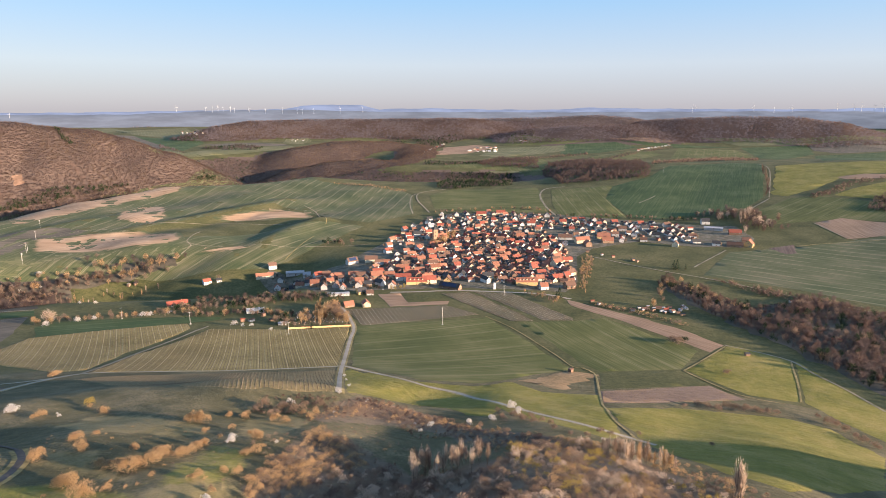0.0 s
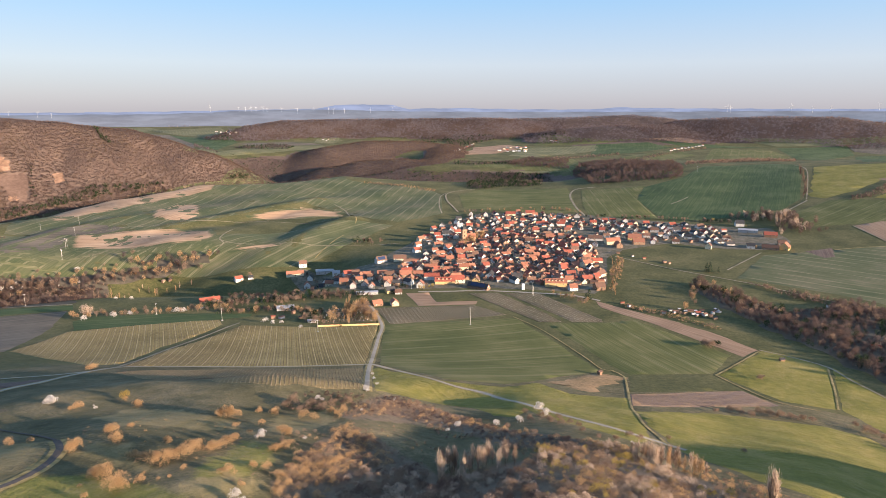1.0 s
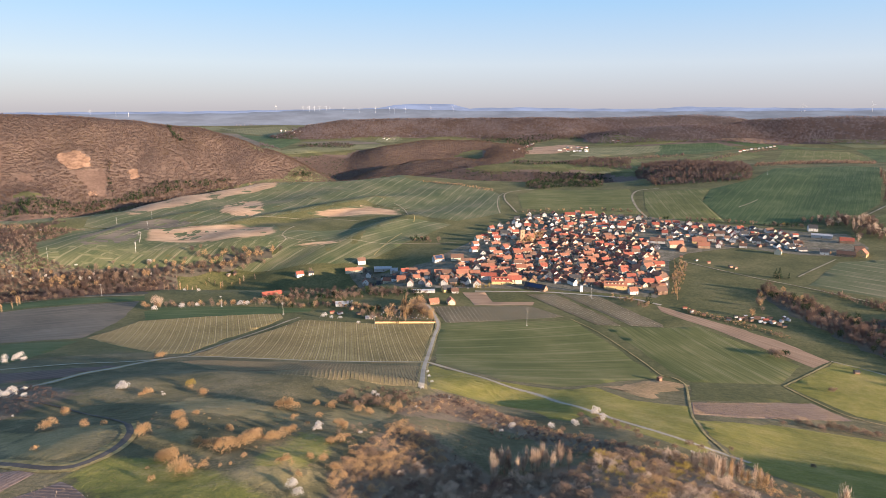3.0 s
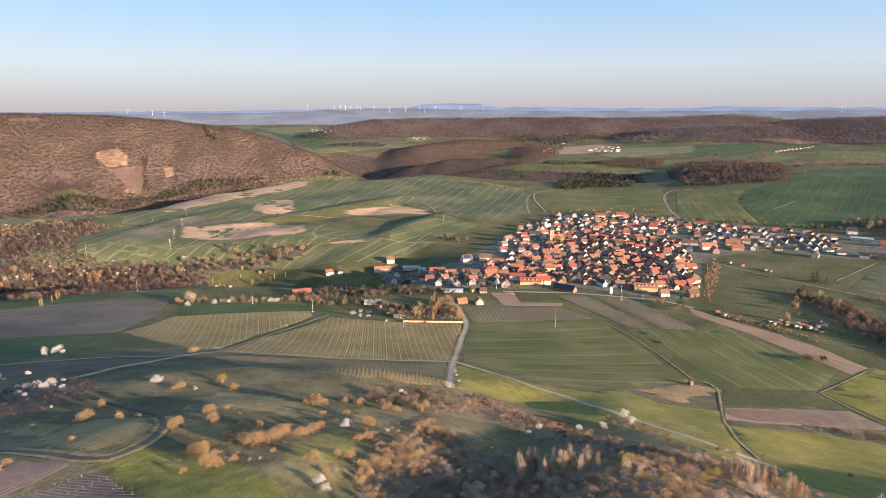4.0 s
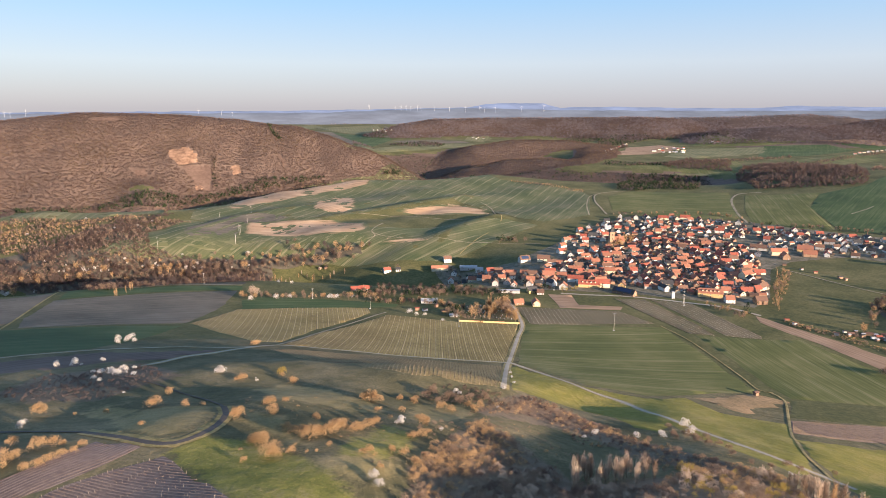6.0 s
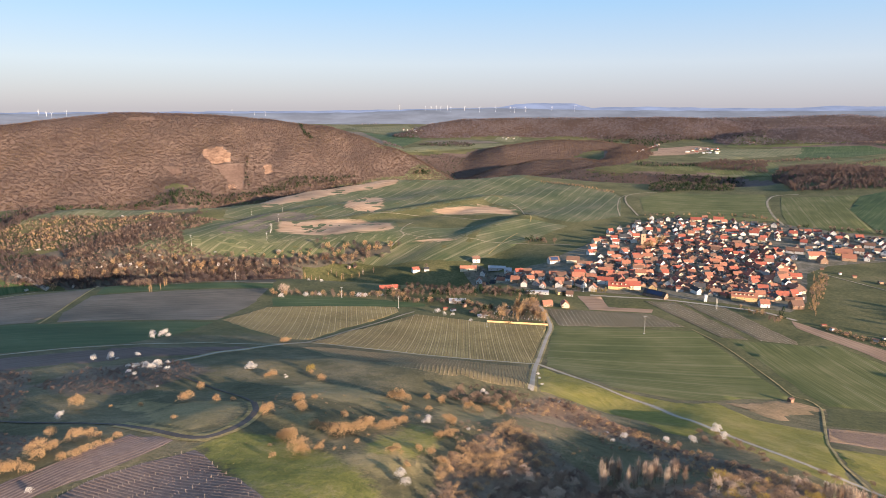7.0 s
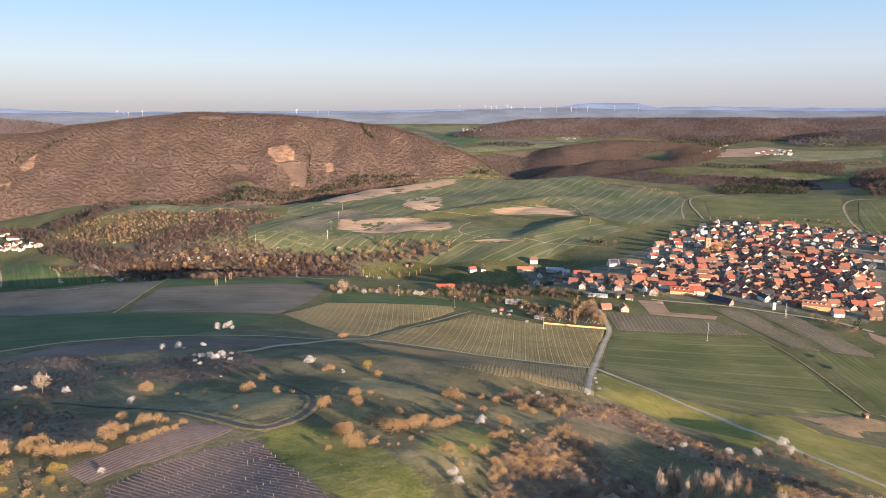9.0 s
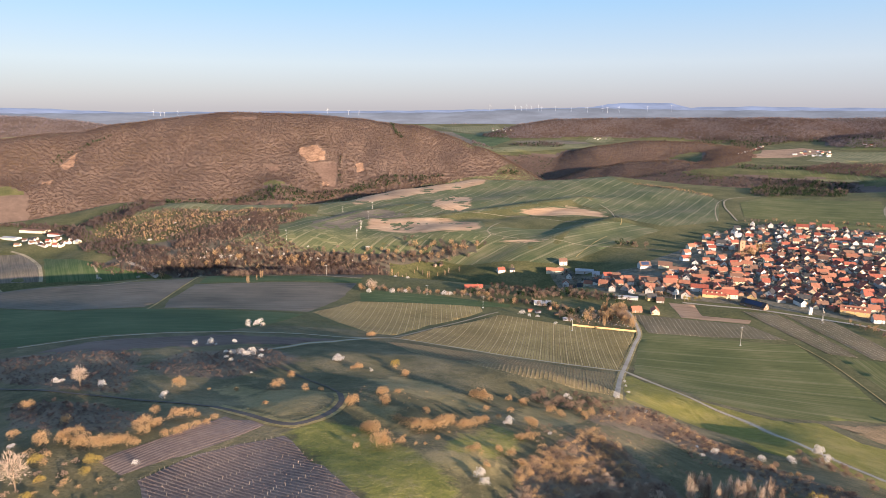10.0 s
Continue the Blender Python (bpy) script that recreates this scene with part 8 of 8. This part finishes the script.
def woodland(name, hill, step, size, mats, label, seed, reach=700):
    """A bare wood over the near side and the top of a height."""
    line = [plan(a, r) for a, r, _ in WOODED[hill]]
    nr = np.random.default_rng(seed)
    xs, ys = [p[0] for p in line], [p[1] for p in line]
    gx, gy = np.meshgrid(np.arange(min(xs) - reach, max(xs) + reach, step), np.arange(min(ys) - reach, max(ys) + 200, step))
    x = gx.ravel() + nr.uniform(-0.5, 0.5, gx.size) * step
    y = gy.ravel() + nr.uniform(-0.5, 0.5, gx.size) * step
    az = np.degrees(np.arctan2(-x, y))
    far = np.interp(-az, [-a for a, _, _ in WOODED[hill]], [r for _, r, _ in WOODED[hill]]) if hill != "spur_wood" else 1e9
    keep = (near_line(x, y, [(a, r) for a, r, _ in WOODED[hill]]) < reach) & (np.hypot(x, y) < far + 90) & (az < 66) & (az > -40)
    x, y = x[keep], y[keep]
    keep = forest_mask(x, y, [hill]) > 0.5
    for poly in CLEARINGS:
        keep &= ~inside(poly, x, y)
    xy = np.stack([x[keep], y[keep]], 1)
    pts = scatter(WOOD_T, xy, nr.uniform(size[0], size[1], len(xy)), nr, sink=0.5)
    pick = 0.5 + 0.28 * wobble(xy[:, 0], xy[:, 1], 70, 2.0) + nr.normal(0, 0.25, len(xy))
    slots = np.repeat(np.clip((pick * len(mats)).astype(int), 0, len(mats) - 1), len(WOOD_T[0]) // 3)
    return soup(name, pts, mats, label, "woodland", slots)


CLEARINGS = [[(-1369, 1712), (-1329, 1751), (-1283, 1743), (-1265, 1708), (-1301, 1666), (-1340, 1680)],
             [(-1292, 1662), (-1242, 1721), (-1213, 1705), (-1169, 1633), (-1199, 1613), (-1256, 1649)],
             [(-1395, 1579), (-1373, 1601), (-1349, 1590), (-1365, 1564)],
             [(-1182, 1762), (-1165, 1777), (-1141, 1749), (-1152, 1722)],
             [(-1924, 1259), (-1931, 1307), (-1929, 1322), (-1883, 1271), (-1885, 1238)],
             [(-1897, 1170), (-1871, 1196), (-1857, 1180), (-1877, 1160)],
             [(-1119, 1911), (-1100, 1900), (-1026, 1845), (-1033, 1834)],
             [(-1652, 1708), (-1599, 1767), (-1579, 1752), (-1634, 1702)],
             [(-1217, 1624), (-1204, 1642), (-1189, 1622), (-1201, 1608)]]
drape("outcrop", CLEARINGS[0], "rock", "orange rock face of an old quarry", "rock", cell=7, ragged=3.5, up=0.6)
drape("outcrop", CLEARINGS[1], "scree", "reddish scree slope under the quarry", "rock", cell=7, ragged=3.5, up=0.6)
drape("outcrop", CLEARINGS[2], "scree", "bare reddish patch on the wooded hill", "rock", cell=7, ragged=3.5, up=0.6)
drape("outcrop", CLEARINGS[3], "rock", "pale crag on the wooded hill", "rock", cell=7, ragged=3.5, up=0.6)
drape("outcrop", CLEARINGS[4], "rock", "pale crag below the pine rib", "rock", cell=7, ragged=3.5, up=0.6)
drape("outcrop", CLEARINGS[5], "rock", "pale crag low on the wooded hill", "rock", cell=7, ragged=3.5, up=0.6)
drape("outcrop", CLEARINGS[6], "scree", "reddish scree streak on the hill", "rock", cell=7, ragged=3.5, up=0.6)
drape("outcrop", CLEARINGS[7], "scree", "bare strip on the hilltop", "rock", cell=7, ragged=3.5, up=0.6)
drape("outcrop", CLEARINGS[8], "rock", "pale crag under the quarry path", "rock", cell=7, ragged=3.5, up=0.6)

woodland("hill_wood", "river_hill", 7.0, (6, 9), ("wood_dark", "wood_brown", "wood_brown", "wood_ochre"), "bare reddish-brown woodland covering the river hill", 61, 800)
nr = np.random.default_rng(66)
gx, gy = np.meshgrid(np.arange(-1700, 260, 9.5), np.arange(1150, 2700, 9.5))
x, y = gx.ravel() + nr.uniform(-5, 5, gx.size), gy.ravel() + nr.uniform(-5, 5, gx.size)
_, deep = lay(x, y)
keep = (deep > 14) & (np.degrees(np.arctan2(-x, y)) < 56) & (forest_mask(x, y, ["river_hill", "spur_wood"]) < 0.5)
xy = np.stack([x[keep], y[keep]], 1)
soup("gorge_wood", scatter(WOOD_T, xy, nr.uniform(6, 10, len(xy)), nr, sink=0.5), ("wood_dark", "wood_brown", "pine"), "dark mixed woodland in the river gorge", "woodland",
     np.repeat(nr.choice((0, 0, 0, 1, 1, 2), len(xy)), len(WOOD_T[0]) // 3))
woodland("far_woodland", "far_wood", 13, (9, 14), ("haze_twigs", "wood_brown"), "bare brown woodland on the far hill", 62, 480)
# ochre trees mixed in to lighten the spur: its sunlight put into colour
woodland("spur_woodland", "spur_wood", 9.0, (6, 10), ("wood_brown", "wood_ochre", "wood_brown"), "bare reddish-brown woodland on the middle hill", 63, 420)
woodland("back_woodland", "back_wood", 16, (9, 14), ("haze_twigs", "wood_dark"), "bare brown woodland behind the middle hill", 64, 420)
woodland("dark_woodland", "dark_wood", 14, (9, 14), ("wood_dark", "haze_twigs"), "dark bare woodland before the far ridge", 68, 350)
woodland("ridge_woodland", "ridge_wood", 14, (9, 14), ("haze_twigs", "wood_brown"), "bare brown woodland along the far ridge", 65, 420)
woodland("left_woodland", "left_wood", 18, (9, 14), ("haze_twigs", "haze_twigs", "wood_dark"), "hazy bare woodland beyond the river hill", 69, 500)


# ---- the distance ----
def far_range(name, r, a0, a1, low, heights, mat, label):
    """A distant range: a long rounded ridge along the horizon; heights: (direction, elevation in degrees) pairs."""
    ks, hs = [h[0] for h in heights], [h[1] for h in heights]
    az = np.arange(a0, a1 + 0.01, 0.5)
    verts, faces = [], []
    for a in az:
        top = EYE + r * math.tan(radians(float(np.interp(a, ks, hs)))) + 1.6 * math.sin(a * 1.9) + 1.0 * math.sin(a * 5.3 + 1)
        for dr, z in ((-60, low), (-30, low + (top - low) * 0.8), (0, top), (60, low)):
            verts.append((-(r + dr) * math.sin(radians(a)), (r + dr) * math.cos(radians(a)), z))
    for i in range(len(az) - 1):
        for k in range(3):
            q = i * 4 + k
            faces.append((q, q + 4, q + 5, q + 1)[::-1])
    return structure(link_mesh(name, verts, faces, M[mat], smooth=True), label, "distant hills")


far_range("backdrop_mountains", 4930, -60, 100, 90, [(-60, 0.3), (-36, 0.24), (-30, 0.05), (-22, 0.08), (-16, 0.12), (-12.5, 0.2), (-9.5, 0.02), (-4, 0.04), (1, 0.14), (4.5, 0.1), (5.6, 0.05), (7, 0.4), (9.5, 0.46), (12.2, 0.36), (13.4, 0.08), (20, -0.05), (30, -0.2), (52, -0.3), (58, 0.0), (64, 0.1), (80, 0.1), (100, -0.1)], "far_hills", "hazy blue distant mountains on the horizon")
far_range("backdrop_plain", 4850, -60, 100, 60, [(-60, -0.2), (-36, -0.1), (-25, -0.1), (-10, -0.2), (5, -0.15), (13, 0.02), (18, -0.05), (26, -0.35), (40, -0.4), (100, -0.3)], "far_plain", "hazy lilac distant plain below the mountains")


def wind_turbine(az, r, low, hub, spin):
    x, y = -r * math.sin(radians(az)), r * math.cos(radians(az))
    e = base("wind_turbine", x, y, az + 180 + 20, z=low)
    part("mast", *cone_data((0, 0, -10), (0, 0, hub), 0.7, 0.4, 8), "turbine", e)
    part("nacelle", *box_data(-0.7, -1.4, hub - 0.6, 0.7, 2.0, hub + 0.7), "turbine", e)
    for k in range(3):
        blade = part("blade", [(-0.5, -1.6, 0), (0.5, -1.6, 0), (0.6, -1.5, hub * 0.2), (0.2, -1.5, hub * 0.62), (-0.2, -1.5, hub * 0.62), (-0.4, -1.5, hub * 0.2), (0, -1.8, 1)],
                     [(0, 1, 2, 5), (5, 2, 3, 4), (6, 1, 0)], "turbine", e)
        blade.matrix_basis = pose(0, 0, hub, 0, spin + 120 * k, 0)
    return tagged(e, "white three-bladed wind turbine on the horizon", "wind turbine", "wind turbines")



for i, (az, low, hub) in enumerate([(22.10, 236, 23), (19.87, 236, 18), (19.35, 232, 21), (18.91, 236, 21), (18.51, 236, 18), (17.93, 236, 21), (17.62, 232, 18), (16.45, 232, 18), (15.13, 224, 21), (13.74, 224, 23), (12.48, 224, 23), (12.10, 220, 23), (11.15, 224, 23), (8.90, 228, 23), (6.97, 228, 28), (-20.78, 232, 28), (-21.00, 232, 28)]):
    wind_turbine(az, 4750, low, hub, 17 + 37 * i)
for i, (az, low, hub) in enumerate([(-25.33, 236, 32), (-26.76, 233, 23), (-27.93, 233, 23), (-28.01, 233, 18), (-30.98, 243, 32), (-32.06, 243, 28), (-32.51, 243, 28), (-33.31, 243, 23), (-33.84, 237, 37), (49.97, 204, 18), (49.48, 200, 16), (49.15, 196, 16), (48.17, 203, 18), (36.13, 213, 18), (34.36, 205, 16), (33.48, 201, 14)]):
    wind_turbine(az, 4750, low, hub, 17 + 37 * i)
